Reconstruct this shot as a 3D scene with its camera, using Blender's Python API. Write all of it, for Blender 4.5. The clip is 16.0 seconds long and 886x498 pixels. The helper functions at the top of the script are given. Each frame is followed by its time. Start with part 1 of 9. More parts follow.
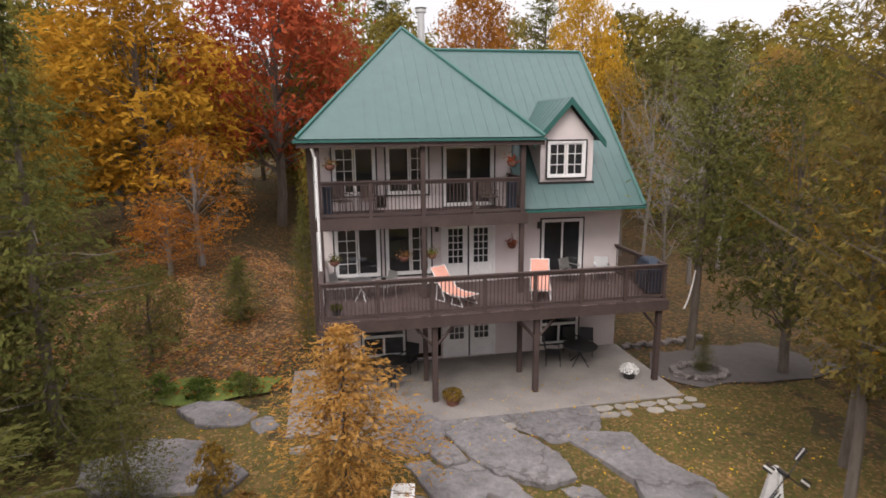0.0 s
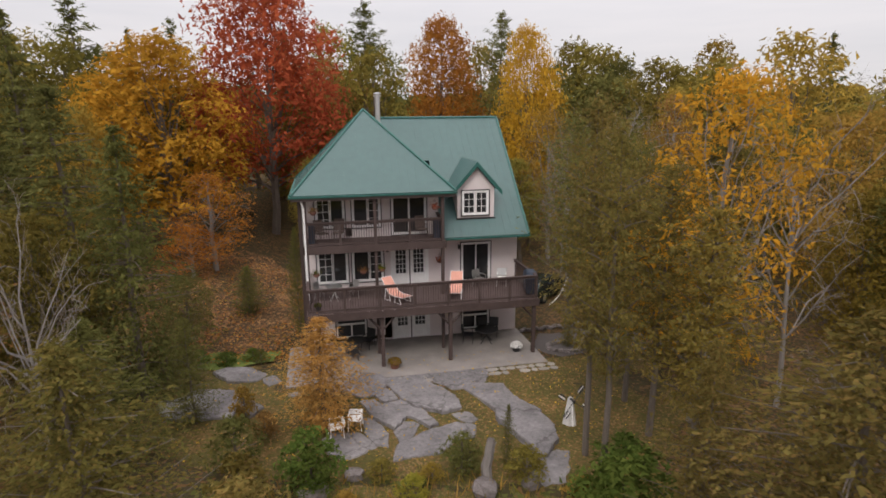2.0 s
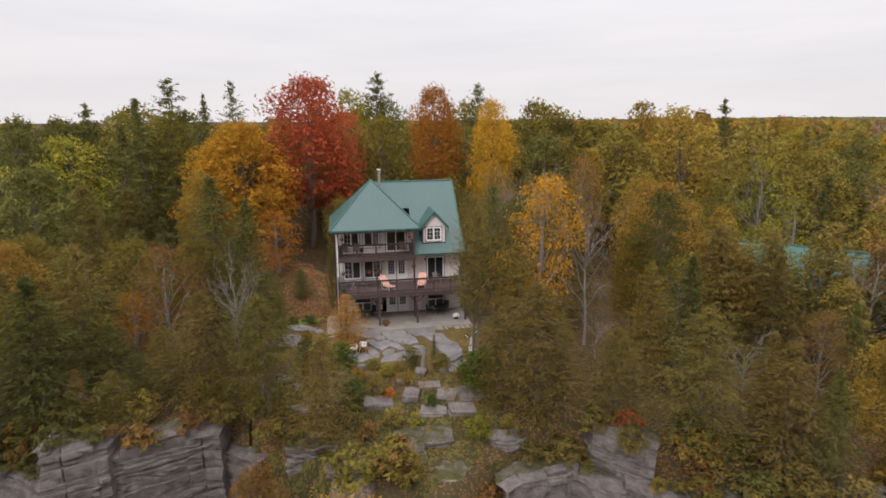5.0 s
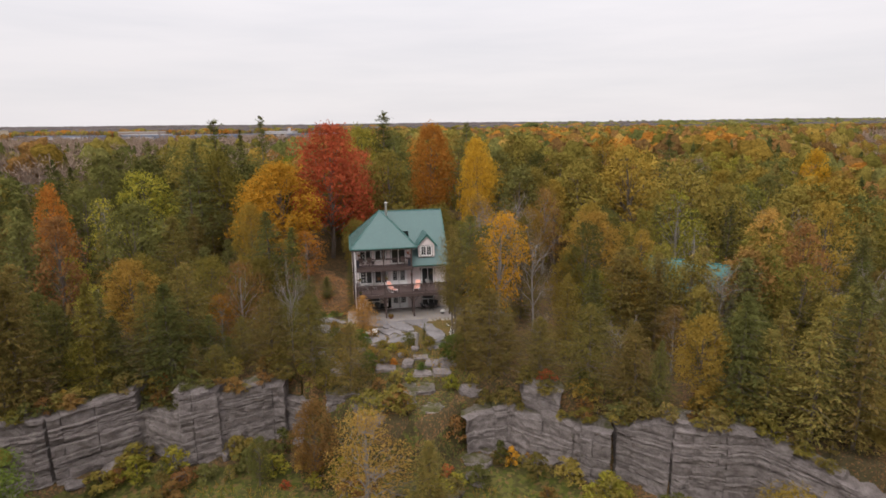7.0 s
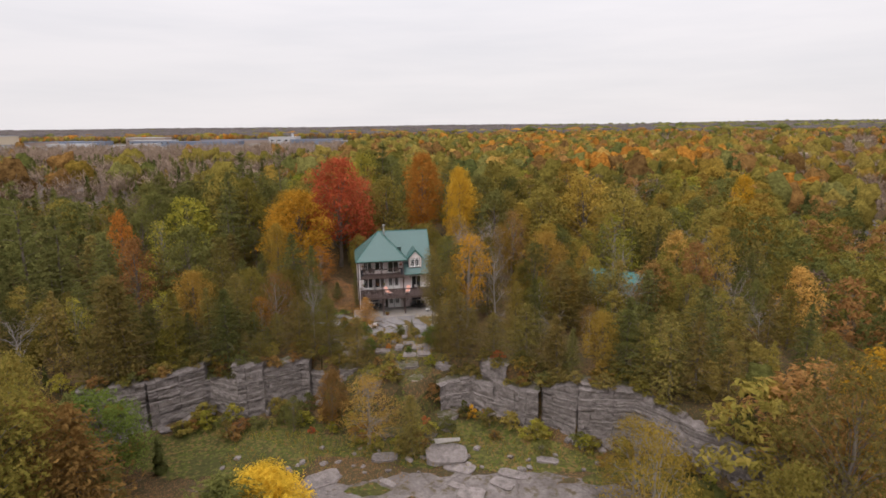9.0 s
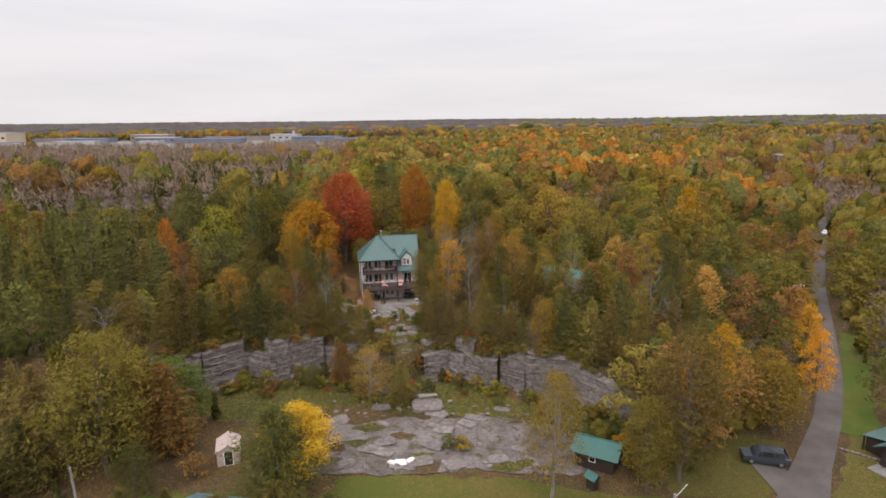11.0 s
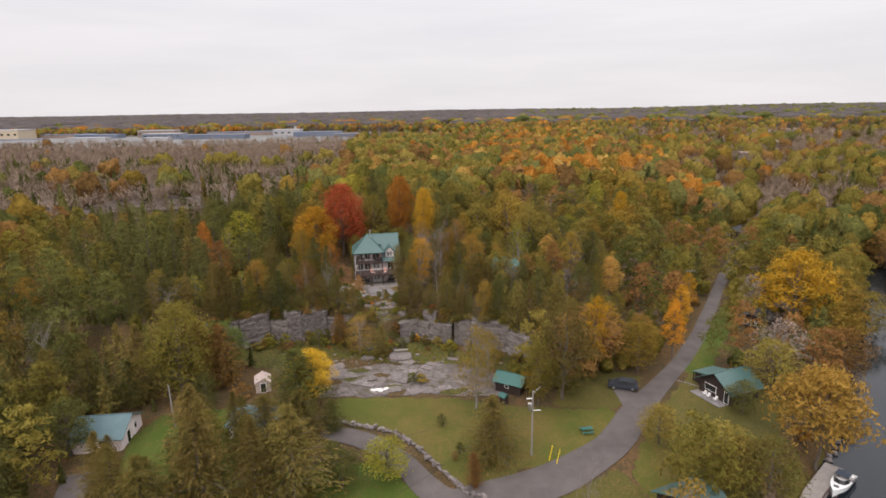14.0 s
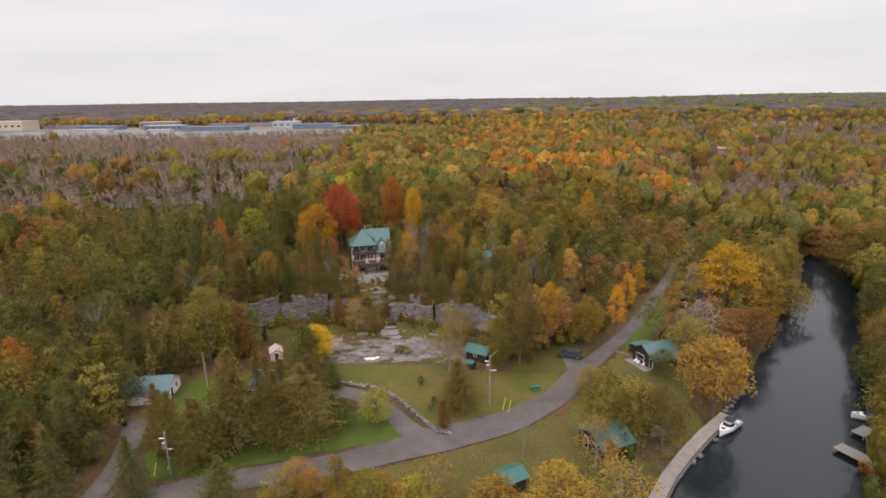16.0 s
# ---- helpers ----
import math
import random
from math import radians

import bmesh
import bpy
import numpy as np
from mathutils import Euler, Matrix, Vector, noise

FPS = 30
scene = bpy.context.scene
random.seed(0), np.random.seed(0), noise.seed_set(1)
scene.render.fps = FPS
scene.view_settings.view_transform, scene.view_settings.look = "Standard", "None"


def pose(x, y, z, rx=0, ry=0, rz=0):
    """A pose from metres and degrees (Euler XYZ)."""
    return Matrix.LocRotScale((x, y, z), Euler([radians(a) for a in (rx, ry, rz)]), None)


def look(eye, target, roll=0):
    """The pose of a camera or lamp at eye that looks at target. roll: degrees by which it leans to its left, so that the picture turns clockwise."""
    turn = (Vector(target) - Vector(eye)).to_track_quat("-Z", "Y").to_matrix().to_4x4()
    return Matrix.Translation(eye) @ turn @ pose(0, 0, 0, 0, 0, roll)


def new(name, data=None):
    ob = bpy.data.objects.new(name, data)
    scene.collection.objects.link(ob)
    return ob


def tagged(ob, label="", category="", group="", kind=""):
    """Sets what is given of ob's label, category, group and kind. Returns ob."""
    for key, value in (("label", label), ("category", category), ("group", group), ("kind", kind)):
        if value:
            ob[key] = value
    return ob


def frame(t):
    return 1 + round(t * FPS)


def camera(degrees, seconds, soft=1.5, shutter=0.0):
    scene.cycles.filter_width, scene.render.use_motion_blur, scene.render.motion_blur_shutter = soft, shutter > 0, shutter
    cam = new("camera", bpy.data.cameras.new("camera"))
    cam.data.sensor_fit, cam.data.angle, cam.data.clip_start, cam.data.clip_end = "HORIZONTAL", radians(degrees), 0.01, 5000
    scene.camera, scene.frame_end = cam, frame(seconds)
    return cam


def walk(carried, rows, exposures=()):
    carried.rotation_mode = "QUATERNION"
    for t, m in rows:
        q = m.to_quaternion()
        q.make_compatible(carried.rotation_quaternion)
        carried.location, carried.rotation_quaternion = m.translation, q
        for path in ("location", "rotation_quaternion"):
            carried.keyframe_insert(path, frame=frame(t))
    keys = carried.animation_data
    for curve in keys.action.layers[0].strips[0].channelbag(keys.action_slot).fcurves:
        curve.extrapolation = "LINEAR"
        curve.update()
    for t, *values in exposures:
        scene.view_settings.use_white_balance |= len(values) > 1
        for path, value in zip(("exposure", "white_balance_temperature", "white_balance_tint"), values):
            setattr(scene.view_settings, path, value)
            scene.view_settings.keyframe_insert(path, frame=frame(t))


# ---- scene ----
cam = camera(75.46, 16.0, soft=1.7, shutter=0.2)
# seconds, x, y, z, pitch from straight down, roll, yaw
ROWS = [
    (0.0, 0.00, 0.00, 8.25, 78.18, 0.51, -0.01),
    (0.5, 0.29, -1.88, 8.85, 77.95, 0.40, -0.12),
    (1.0, 0.88, -3.89, 9.60, 77.68, 0.49, -0.43),
    (1.5, 1.54, -6.16, 10.48, 77.30, 0.44, -0.73),
    (2.0, 2.11, -8.72, 11.47, 76.94, 0.39, -1.06),
    (2.5, 2.74, -11.51, 12.44, 76.78, 0.36, -1.17),
    (3.0, 3.47, -14.70, 13.28, 76.89, 0.31, -0.81),
    (3.5, 4.19, -17.98, 14.00, 77.23, 0.37, -0.35),
    (4.0, 4.95, -21.74, 14.80, 77.46, 0.54, 0.33),
    (6.5, 7.14, -42.40, 20.57, 77.62, 0.49, 1.10),
    (7.0, 7.98, -46.84, 21.99, 77.68, 0.60, 1.35),
    (7.5, 8.81, -51.33, 23.41, 77.74, 0.67, 1.46),
    (8.0, 9.54, -55.97, 24.93, 77.76, 0.66, 1.49),
    (8.5, 10.26, -60.71, 26.37, 77.79, 0.69, 1.49),
    (9.0, 11.03, -65.62, 27.76, 77.83, 0.70, 1.47),
    (11.5, 15.03, -90.77, 34.98, 77.03, 0.65, 1.41),
    (12.0, 16.08, -95.92, 36.42, 76.86, 0.75, 1.49),
    (12.5, 17.45, -101.21, 38.00, 76.60, 0.89, 1.57),
    (13.0, 18.86, -106.55, 39.33, 76.46, 0.91, 1.57),
    (13.5, 20.12, -111.77, 40.64, 76.38, 0.96, 1.49),
    (14.0, 21.69, -117.21, 42.02, 76.20, 0.96, 1.49),
    (14.5, 23.11, -122.48, 43.52, 75.92, 0.94, 1.51),
    (15.0, 24.45, -127.85, 45.12, 75.63, 0.93, 1.50),
    (15.5, 25.41, -133.13, 46.81, 75.29, 0.92, 1.43),
    (16.0, 26.17, -138.44, 48.40, 75.10, 0.87, 1.34),
]
walk(cam, [(t, pose(x, y, z, rx, ry, rz)) for t, x, y, z, rx, ry, rz in ROWS], [(0.0, 0.2), (0.5, -0.06), (1.0, -0.1), (2.0, -0.12), (2.5, -0.09), (3.2, -0.02), (5.0, 0.0), (16.0, 0.0)])

# ---- world and sun: high overcast, brighter towards the zenith ----
world = bpy.data.worlds.new("overcast_sky")
scene.world = world
world.use_nodes = True
wn, wl = world.node_tree.nodes, world.node_tree.links
wn.clear()
w_out = wn.new("ShaderNodeOutputWorld")
w_bg = wn.new("ShaderNodeBackground")
w_sky = wn.new("ShaderNodeTexSky")
w_sky.sky_type = "NISHITA"
w_sky.sun_disc = False
w_sky.sun_elevation = radians(38)
w_sky.sun_rotation = radians(200)
w_bg.inputs["Strength"].default_value = 0.1
w_co = wn.new("ShaderNodeTexCoord")
w_map = wn.new("ShaderNodeMapping")
w_map.inputs["Scale"].default_value = (1.6, 1.6, 14.0)
w_noise = wn.new("ShaderNodeTexNoise")
w_noise.inputs["Scale"].default_value = 1.6
w_noise.inputs["Detail"].default_value = 7
w_noise.inputs["Roughness"].default_value = 0.55
w_ramp = wn.new("ShaderNodeValToRGB")
w_ramp.color_ramp.elements[0].position, w_ramp.color_ramp.elements[0].color = 0.30, (8.15, 7.85, 8.15, 1)
w_ramp.color_ramp.elements[1].position, w_ramp.color_ramp.elements[1].color = 0.62, (8.95, 8.5, 8.7, 1)
w_mix = wn.new("ShaderNodeMix")
w_mix.data_type = "RGBA"
w_mix.inputs["Factor"].default_value = 0.93
wl.new(w_co.outputs["Generated"], w_map.inputs["Vector"])
wl.new(w_map.outputs["Vector"], w_noise.inputs["Vector"])
wl.new(w_noise.outputs["Fac"], w_ramp.inputs["Fac"])
wl.new(w_sky.outputs["Color"], w_mix.inputs["A"])
wl.new(w_ramp.outputs["Color"], w_mix.inputs["B"])
w_sep = wn.new("ShaderNodeSeparateXYZ")
w_up = wn.new("ShaderNodeMapRange")
w_up.interpolation_type = "SMOOTHSTEP"
for w_key, w_val in (("From Min", 0.05), ("From Max", 1.0), ("To Min", 1.0), ("To Max", 2.9)):
    w_up.inputs[w_key].default_value = w_val
w_lum = wn.new("ShaderNodeVectorMath")
w_lum.operation = "SCALE"
wl.new(w_co.outputs["Generated"], w_sep.inputs["Vector"])
wl.new(w_sep.outputs["Z"], w_up.inputs["Value"])
wl.new(w_mix.outputs["Result"], w_lum.inputs[0])
wl.new(w_up.outputs["Result"], w_lum.inputs["Scale"])
wl.new(w_lum.outputs["Vector"], w_bg.inputs["Color"])
wl.new(w_bg.outputs["Background"], w_out.inputs["Surface"])

sun_data = bpy.data.lights.new("sun", "SUN")
sun_data.energy, sun_data.angle, sun_data.color = 1.5, radians(20), (1.0, 0.95, 0.88)
sun = new("sun", sun_data)
sun.matrix_world = look((-30, -70, 90), (0, 20, 0))

# ---- materials ----
def nodes_of(name):
    m = bpy.data.materials.new(name)
    m.use_nodes = True
    n, l = m.node_tree.nodes, m.node_tree.links
    return m, n, l, n["Principled BSDF"]


def noise_ramp(n, l, vec, scale, stops, detail=5, rough=0.6):
    t = n.new("ShaderNodeTexNoise")
    t.inputs["Scale"].default_value, t.inputs["Detail"].default_value, t.inputs["Roughness"].default_value = scale, detail, rough
    l.new(vec, t.inputs["Vector"])
    r = n.new("ShaderNodeValToRGB")
    e = r.color_ramp.elements
    e[0].position, e[0].color = stops[0][0], (*stops[0][1], 1)
    e[1].position, e[1].color = stops[-1][0], (*stops[-1][1], 1)
    for p, c in stops[1:-1]:
        e.new(p).color = (*c, 1)
    l.new(t.outputs["Fac"], r.inputs["Fac"])
    return r.outputs["Color"], t.outputs["Fac"]


def mixed(n, l, fac, a, b, mode="MIX"):
    x = n.new("ShaderNodeMix")
    x.data_type, x.blend_type = "RGBA", mode
    for sock, v in ((x.inputs["Factor"], fac), (x.inputs["A"], a), (x.inputs["B"], b)):
        if isinstance(v, (int, float)):
            sock.default_value = v
        elif isinstance(v, tuple):
            sock.default_value = (*v, 1)
        else:
            l.new(v, sock)
    return x.outputs["Result"]


def bumped(n, l, b, fac, strength=0.4, dist=0.03):
    k = n.new("ShaderNodeBump")
    k.inputs["Strength"].default_value, k.inputs["Distance"].default_value = strength, dist
    l.new(fac, k.inputs["Height"])
    l.new(k.outputs["Normal"], b.inputs["Normal"])


def surface(name, dark, light, scale=2.0, fine=12.0, rough=0.85, metal=0.0, bump=0.3, dist=0.02, vary=0.0, stretch=(1, 1, 1), spec=0.3):
    """A surface with variation at two scales and fine relief."""
    m, n, l, b = nodes_of(name)
    co = n.new("ShaderNodeTexCoord")
    mp = n.new("ShaderNodeMapping")
    mp.inputs["Scale"].default_value = stretch
    l.new(co.outputs["Object"], mp.inputs["Vector"])
    v = mp.outputs["Vector"]
    mid = tuple((p + q) / 2 for p, q in zip(dark, light))
    c1, _ = noise_ramp(n, l, v, scale, [(0.3, dark), (0.7, light)])
    c2, f2 = noise_ramp(n, l, v, fine, [(0.3, tuple(0.75 * x for x in mid)), (0.7, tuple(min(1, 1.2 * x) for x in mid))], 8)
    c = mixed(n, l, 0.4, c1, c2)
    if vary:
        oi = n.new("ShaderNodeObjectInfo")
        hs = n.new("ShaderNodeHueSaturation")
        mr = n.new("ShaderNodeMapRange")
        mr.inputs["To Min"].default_value, mr.inputs["To Max"].default_value = 1 - vary, 1 + vary
        l.new(oi.outputs["Random"], mr.inputs["Value"])
        l.new(mr.outputs["Result"], hs.inputs["Value"])
        l.new(c, hs.inputs["Color"])
        c = hs.outputs["Color"]
    l.new(c, b.inputs["Base Color"])
    b.inputs["Roughness"].default_value, b.inputs["Metallic"].default_value = rough, metal
    b.inputs["Specular IOR Level"].default_value = spec
    if bump:
        bumped(n, l, b, f2, bump, dist)
    return m


def plain(name, colour, rough=0.6, metal=0.0, spec=0.4):
    return surface(name, tuple(0.88 * x for x in colour), tuple(min(1, 1.1 * x) for x in colour), 3.0, 25.0, rough, metal, 0.08, 0.01, 0, (1, 1, 1), spec)


def foliage(name, a, b, c, see=0.3, cell=0.0, full=0.6):
    """Leaves whose colour varies leaf by leaf and tree by tree between three tones; cell: leaves to the metre within a spray."""
    m, n, l, p = nodes_of(name)
    g = n.new("ShaderNodeNewGeometry")
    r = n.new("ShaderNodeValToRGB")
    e = r.color_ramp.elements
    e[0].position, e[0].color = 0.0, (*a, 1)
    e[1].position, e[1].color = 1.0, (*c, 1)
    e.new(0.5).color = (*b, 1)
    co = n.new("ShaderNodeTexCoord")
    if cell:
        vo = n.new("ShaderNodeTexVoronoi")
        vo.inputs["Scale"].default_value = cell
        l.new(co.outputs["Object"], vo.inputs["Vector"])
        sx = n.new("ShaderNodeSeparateColor")
        l.new(vo.outputs["Color"], sx.inputs["Color"])
        av = n.new("ShaderNodeMix")
        av.inputs["Factor"].default_value = 0.55
        l.new(g.outputs["Random Per Island"], av.inputs["A"])
        l.new(sx.outputs["Red"], av.inputs["B"])
        l.new(av.outputs["Result"], r.inputs["Fac"])
    else:
        l.new(g.outputs["Random Per Island"], r.inputs["Fac"])
    big, _ = noise_ramp(n, l, co.outputs["Object"], 0.35, [(0.3, (0.75, 0.75, 0.75)), (0.7, (1.2, 1.16, 1.12))], 3)
    col = mixed(n, l, 1.0, r.outputs["Color"], big, "MULTIPLY")
    oi = n.new("ShaderNodeObjectInfo")
    mr = n.new("ShaderNodeMapRange")
    mr.inputs["To Min"].default_value, mr.inputs["To Max"].default_value = 0.74, 1.26
    hr = n.new("ShaderNodeMapRange")
    hr.inputs["To Min"].default_value, hr.inputs["To Max"].default_value = 0.510, 0.490
    sw = n.new("ShaderNodeMath")
    sw.operation = "PINGPONG"
    sw.inputs[1].default_value = 0.13
    l.new(oi.outputs["Random"], sw.inputs[0])
    hr.inputs["From Max"].default_value = 0.13
    l.new(sw.outputs["Value"], hr.inputs["Value"])
    l.new(oi.outputs["Random"], mr.inputs["Value"])
    hs = n.new("ShaderNodeHueSaturation")
    l.new(mr.outputs["Result"], hs.inputs["Value"])
    l.new(hr.outputs["Result"], hs.inputs["Hue"])
    l.new(col, hs.inputs["Color"])
    d = n.new("ShaderNodeBsdfDiffuse")
    t = n.new("ShaderNodeBsdfTranslucent")
    x = n.new("ShaderNodeMixShader")
    x.inputs["Fac"].default_value = see
    l.new(hs.outputs["Color"], d.inputs["Color"])
    l.new(hs.outputs["Color"], t.inputs["Color"])
    l.new(d.outputs["BSDF"], x.inputs[1])
    l.new(t.outputs["BSDF"], x.inputs[2])
    n.remove(p)
    last = x.outputs["Shader"]
    if cell:
        lt = n.new("ShaderNodeMath")
        lt.operation = "LESS_THAN"
        lt.inputs[1].default_value = full
        l.new(vo.outputs["Distance"], lt.inputs[0])
        tr = n.new("ShaderNodeBsdfTransparent")
        cut = n.new("ShaderNodeMixShader")
        l.new(lt.outputs["Value"], cut.inputs["Fac"])
        l.new(tr.outputs["BSDF"], cut.inputs[1])
        l.new(last, cut.inputs[2])
        last = cut.outputs["Shader"]
    l.new(last, n["Material Output"].inputs["Surface"])
    return m


def far_foliage(name, a, b, c):
    """Crowns far off: one tone for each tree, with shade between leaf clumps painted into the colour by noise."""
    m, n, l, p = nodes_of(name)
    tone = n.new("ShaderNodeAttribute")
    tone.attribute_name = "tone"
    base = ramp_of(n, l, tone.outputs["Fac"], [(0.0, a), (0.5, b), (1.0, c)])
    pos = n.new("ShaderNodeNewGeometry").outputs["Position"]
    clump_shade, fine = noise_ramp(n, l, pos, 0.9, [(0.34, (0.45, 0.45, 0.44)), (0.66, (1.4, 1.37, 1.3))], 6, 0.75)
    col = mixed(n, l, 1.0, base, clump_shade, "MULTIPLY")
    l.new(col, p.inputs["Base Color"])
    p.inputs["Roughness"].default_value, p.inputs["Specular IOR Level"].default_value = 1.0, 0.0
    bumped(n, l, p, fine, 1.0, 0.9)
    return m


def ramp_of(n, l, fac, stops, steps=False):
    r = n.new("ShaderNodeValToRGB")
    e = r.color_ramp.elements
    if steps:
        r.color_ramp.interpolation = "CONSTANT"
    e[0].position, e[0].color = stops[0][0], (*stops[0][1], 1)
    e[1].position, e[1].color = stops[-1][0], (*stops[-1][1], 1)
    for p, c in stops[1:-1]:
        e.new(p).color = (*c, 1)
    l.new(fac, r.inputs["Fac"])
    return r.outputs["Color"]


def ground_cover(name, tones, under, cell=8.0, patches=0.35, share=0.5, bump=0.7):
    """Leaves and tufts lying in many small pieces, thinner and thicker by patches, over soil."""
    m, n, l, b = nodes_of(name)
    pos = n.new("ShaderNodeNewGeometry").outputs["Position"]
    vo = n.new("ShaderNodeTexVoronoi")
    vo.inputs["Scale"].default_value = cell
    l.new(pos, vo.inputs["Vector"])
    sp = n.new("ShaderNodeSeparateColor")
    l.new(vo.outputs["Color"], sp.inputs["Color"])
    k = len(tones)
    bits = ramp_of(n, l, sp.outputs["Red"], [(i / k, t) for i, t in enumerate(tones)], True)
    soil, fine = noise_ramp(n, l, pos, cell * 0.6, [(0.3, tuple(0.6 * c for c in under)), (0.7, tuple(1.35 * c for c in under))], 8, 0.7)
    big, _ = noise_ramp(n, l, pos, patches, [(0.34, (0, 0, 0)), (0.64, (1, 1, 1))], 6, 0.65)
    cut = n.new("ShaderNodeMath")
    cut.operation = "MULTIPLY_ADD"
    cut.inputs[1].default_value, cut.inputs[2].default_value = 0.8, share - 0.4
    l.new(big, cut.inputs[0])
    lt = n.new("ShaderNodeMath")
    lt.operation = "LESS_THAN"
    l.new(sp.outputs["Green"], lt.inputs[0])
    l.new(cut.outputs["Value"], lt.inputs[1])
    c = mixed(n, l, lt.outputs["Value"], soil, bits)
    wide, _ = noise_ramp(n, l, pos, patches * 0.4, [(0.3, (0.72, 0.74, 0.7)), (0.7, (1.22, 1.16, 1.1))], 4)
    l.new(mixed(n, l, 1.0, c, wide, "MULTIPLY"), b.inputs["Base Color"])
    b.inputs["Roughness"].default_value, b.inputs["Specular IOR Level"].default_value = 0.95, 0.15
    bumped(n, l, b, fine, bump, 0.05)
    return m


def stone(name, dark, light, moss=(0.06, 0.055, 0.022), scale=0.9, crack=0.55, lay=2.4, mossy=0.60, vary=0.14):
    """Weathered limestone: stains at two scales, fine cracks, bedding and patches of moss."""
    m, n, l, b = nodes_of(name)
    pos = n.new("ShaderNodeNewGeometry").outputs["Position"]
    mp = n.new("ShaderNodeMapping")
    mp.inputs["Scale"].default_value = (1, 1, lay)
    l.new(pos, mp.inputs["Vector"])
    v = mp.outputs["Vector"]
    mid = tuple((p + q) / 2 for p, q in zip(dark, light))
    c1, _ = noise_ramp(n, l, v, scale, [(0.32, dark), (0.5, mid), (0.66, light)], 10, 0.68)
    c2, f2 = noise_ramp(n, l, v, scale * 9, [(0.3, (0.6, 0.6, 0.6)), (0.7, (1.35, 1.35, 1.35))], 8, 0.7)
    c = mixed(n, l, 0.75, c1, c2, "MULTIPLY")
    wob = n.new("ShaderNodeTexNoise")
    wob.inputs["Scale"].default_value, wob.inputs["Detail"].default_value = 2.2, 4
    l.new(pos, wob.inputs["Vector"])
    sh = n.new("ShaderNodeMix")
    sh.data_type = "VECTOR"
    sh.inputs["Factor"].default_value = 0.42
    l.new(v, sh.inputs["A"])
    l.new(wob.outputs["Color"], sh.inputs["B"])
    vo = n.new("ShaderNodeTexVoronoi")
    vo.feature = "DISTANCE_TO_EDGE"
    vo.inputs["Scale"].default_value = crack * 1.6
    l.new(sh.outputs["Result"], vo.inputs["Vector"])
    line = ramp_of(n, l, vo.outputs["Distance"], [(0.0, (0.36, 0.33, 0.30)), (0.016, (1, 1, 1))])
    c = mixed(n, l, 0.6, c, line, "MULTIPLY")
    mk, _ = noise_ramp(n, l, pos, 0.8, [(mossy, (0, 0, 0)), (mossy + 0.10, (1, 1, 1))], 8, 0.7)
    c = mixed(n, l, mk, c, moss)
    oi = n.new("ShaderNodeObjectInfo")
    mr = n.new("ShaderNodeMapRange")
    mr.inputs["To Min"].default_value, mr.inputs["To Max"].default_value = 1 - vary, 1 + vary
    l.new(oi.outputs["Random"], mr.inputs["Value"])
    hs = n.new("ShaderNodeHueSaturation")
    l.new(mr.outputs["Result"], hs.inputs["Value"])
    l.new(c, hs.inputs["Color"])
    l.new(hs.outputs["Color"], b.inputs["Base Color"])
    b.inputs["Roughness"].default_value, b.inputs["Specular IOR Level"].default_value = 0.9, 0.25
    bumped(n, l, b, f2, 0.9, 0.10)
    return m


M_LITTER = ground_cover("leaf_litter", [(0.075, 0.045, 0.022), (0.13, 0.07, 0.03), (0.05, 0.034, 0.02), (0.15, 0.085, 0.04), (0.06, 0.05, 0.018), (0.10, 0.062, 0.032)], (0.058, 0.048, 0.024), 9.0, 0.25, 0.55)
M_ORANGELITTER = ground_cover("orange_leaf_litter", [(0.15, 0.078, 0.036), (0.23, 0.125, 0.055), (0.085, 0.052, 0.03), (0.29, 0.165, 0.075), (0.11, 0.07, 0.035), (0.18, 0.088, 0.04)], (0.075, 0.050, 0.028), 9.0, 0.5, 0.62)
M_LAWN = ground_cover("lawn_grass", [(0.15, 0.095, 0.035), (0.18, 0.115, 0.045), (0.10, 0.085, 0.02), (0.12, 0.08, 0.03)], (0.066, 0.078, 0.015), 16.0, 0.07, 0.26, 0.4)
M_GREENLAWN = ground_cover("green_lawn_grass", [(0.12, 0.09, 0.03), (0.15, 0.10, 0.04), (0.06, 0.085, 0.014)], (0.055, 0.082, 0.014), 16.0, 0.10, 0.06, 0.4)
M_ROAD = surface("asphalt", (0.056, 0.047, 0.044), (0.125, 0.108, 0.102), 0.22, 4.0, 0.9, bump=0.3)
M_ROCK = stone("limestone", (0.105, 0.088, 0.082), (0.240, 0.208, 0.198), scale=1.5, crack=1.0, lay=1.5, mossy=0.63)
M_SLAB = stone("flat_limestone", (0.13, 0.119, 0.119), (0.25, 0.231, 0.230), scale=0.7, crack=0.32, lay=1.0, mossy=0.64, vary=0.08)
M_FLOORROCK = stone("quarry_floor_rock", (0.075, 0.062, 0.052), (0.185, 0.160, 0.155), (0.070, 0.054, 0.028), 0.35, 0.16, 1.0, 0.52, 0.05)
M_VERGE = ground_cover("rough_verge_grass", [(0.07, 0.075, 0.018), (0.12, 0.085, 0.03), (0.15, 0.10, 0.035), (0.05, 0.062, 0.012)], (0.078, 0.070, 0.020), 8.0, 0.16, 0.16)
M_YARD = ground_cover("yard_grass", [(0.135, 0.083, 0.034), (0.10, 0.064, 0.025), (0.19, 0.122, 0.054), (0.08, 0.075, 0.02), (0.12, 0.078, 0.03)], (0.080, 0.068, 0.022), 14.0, 0.6, 0.5)
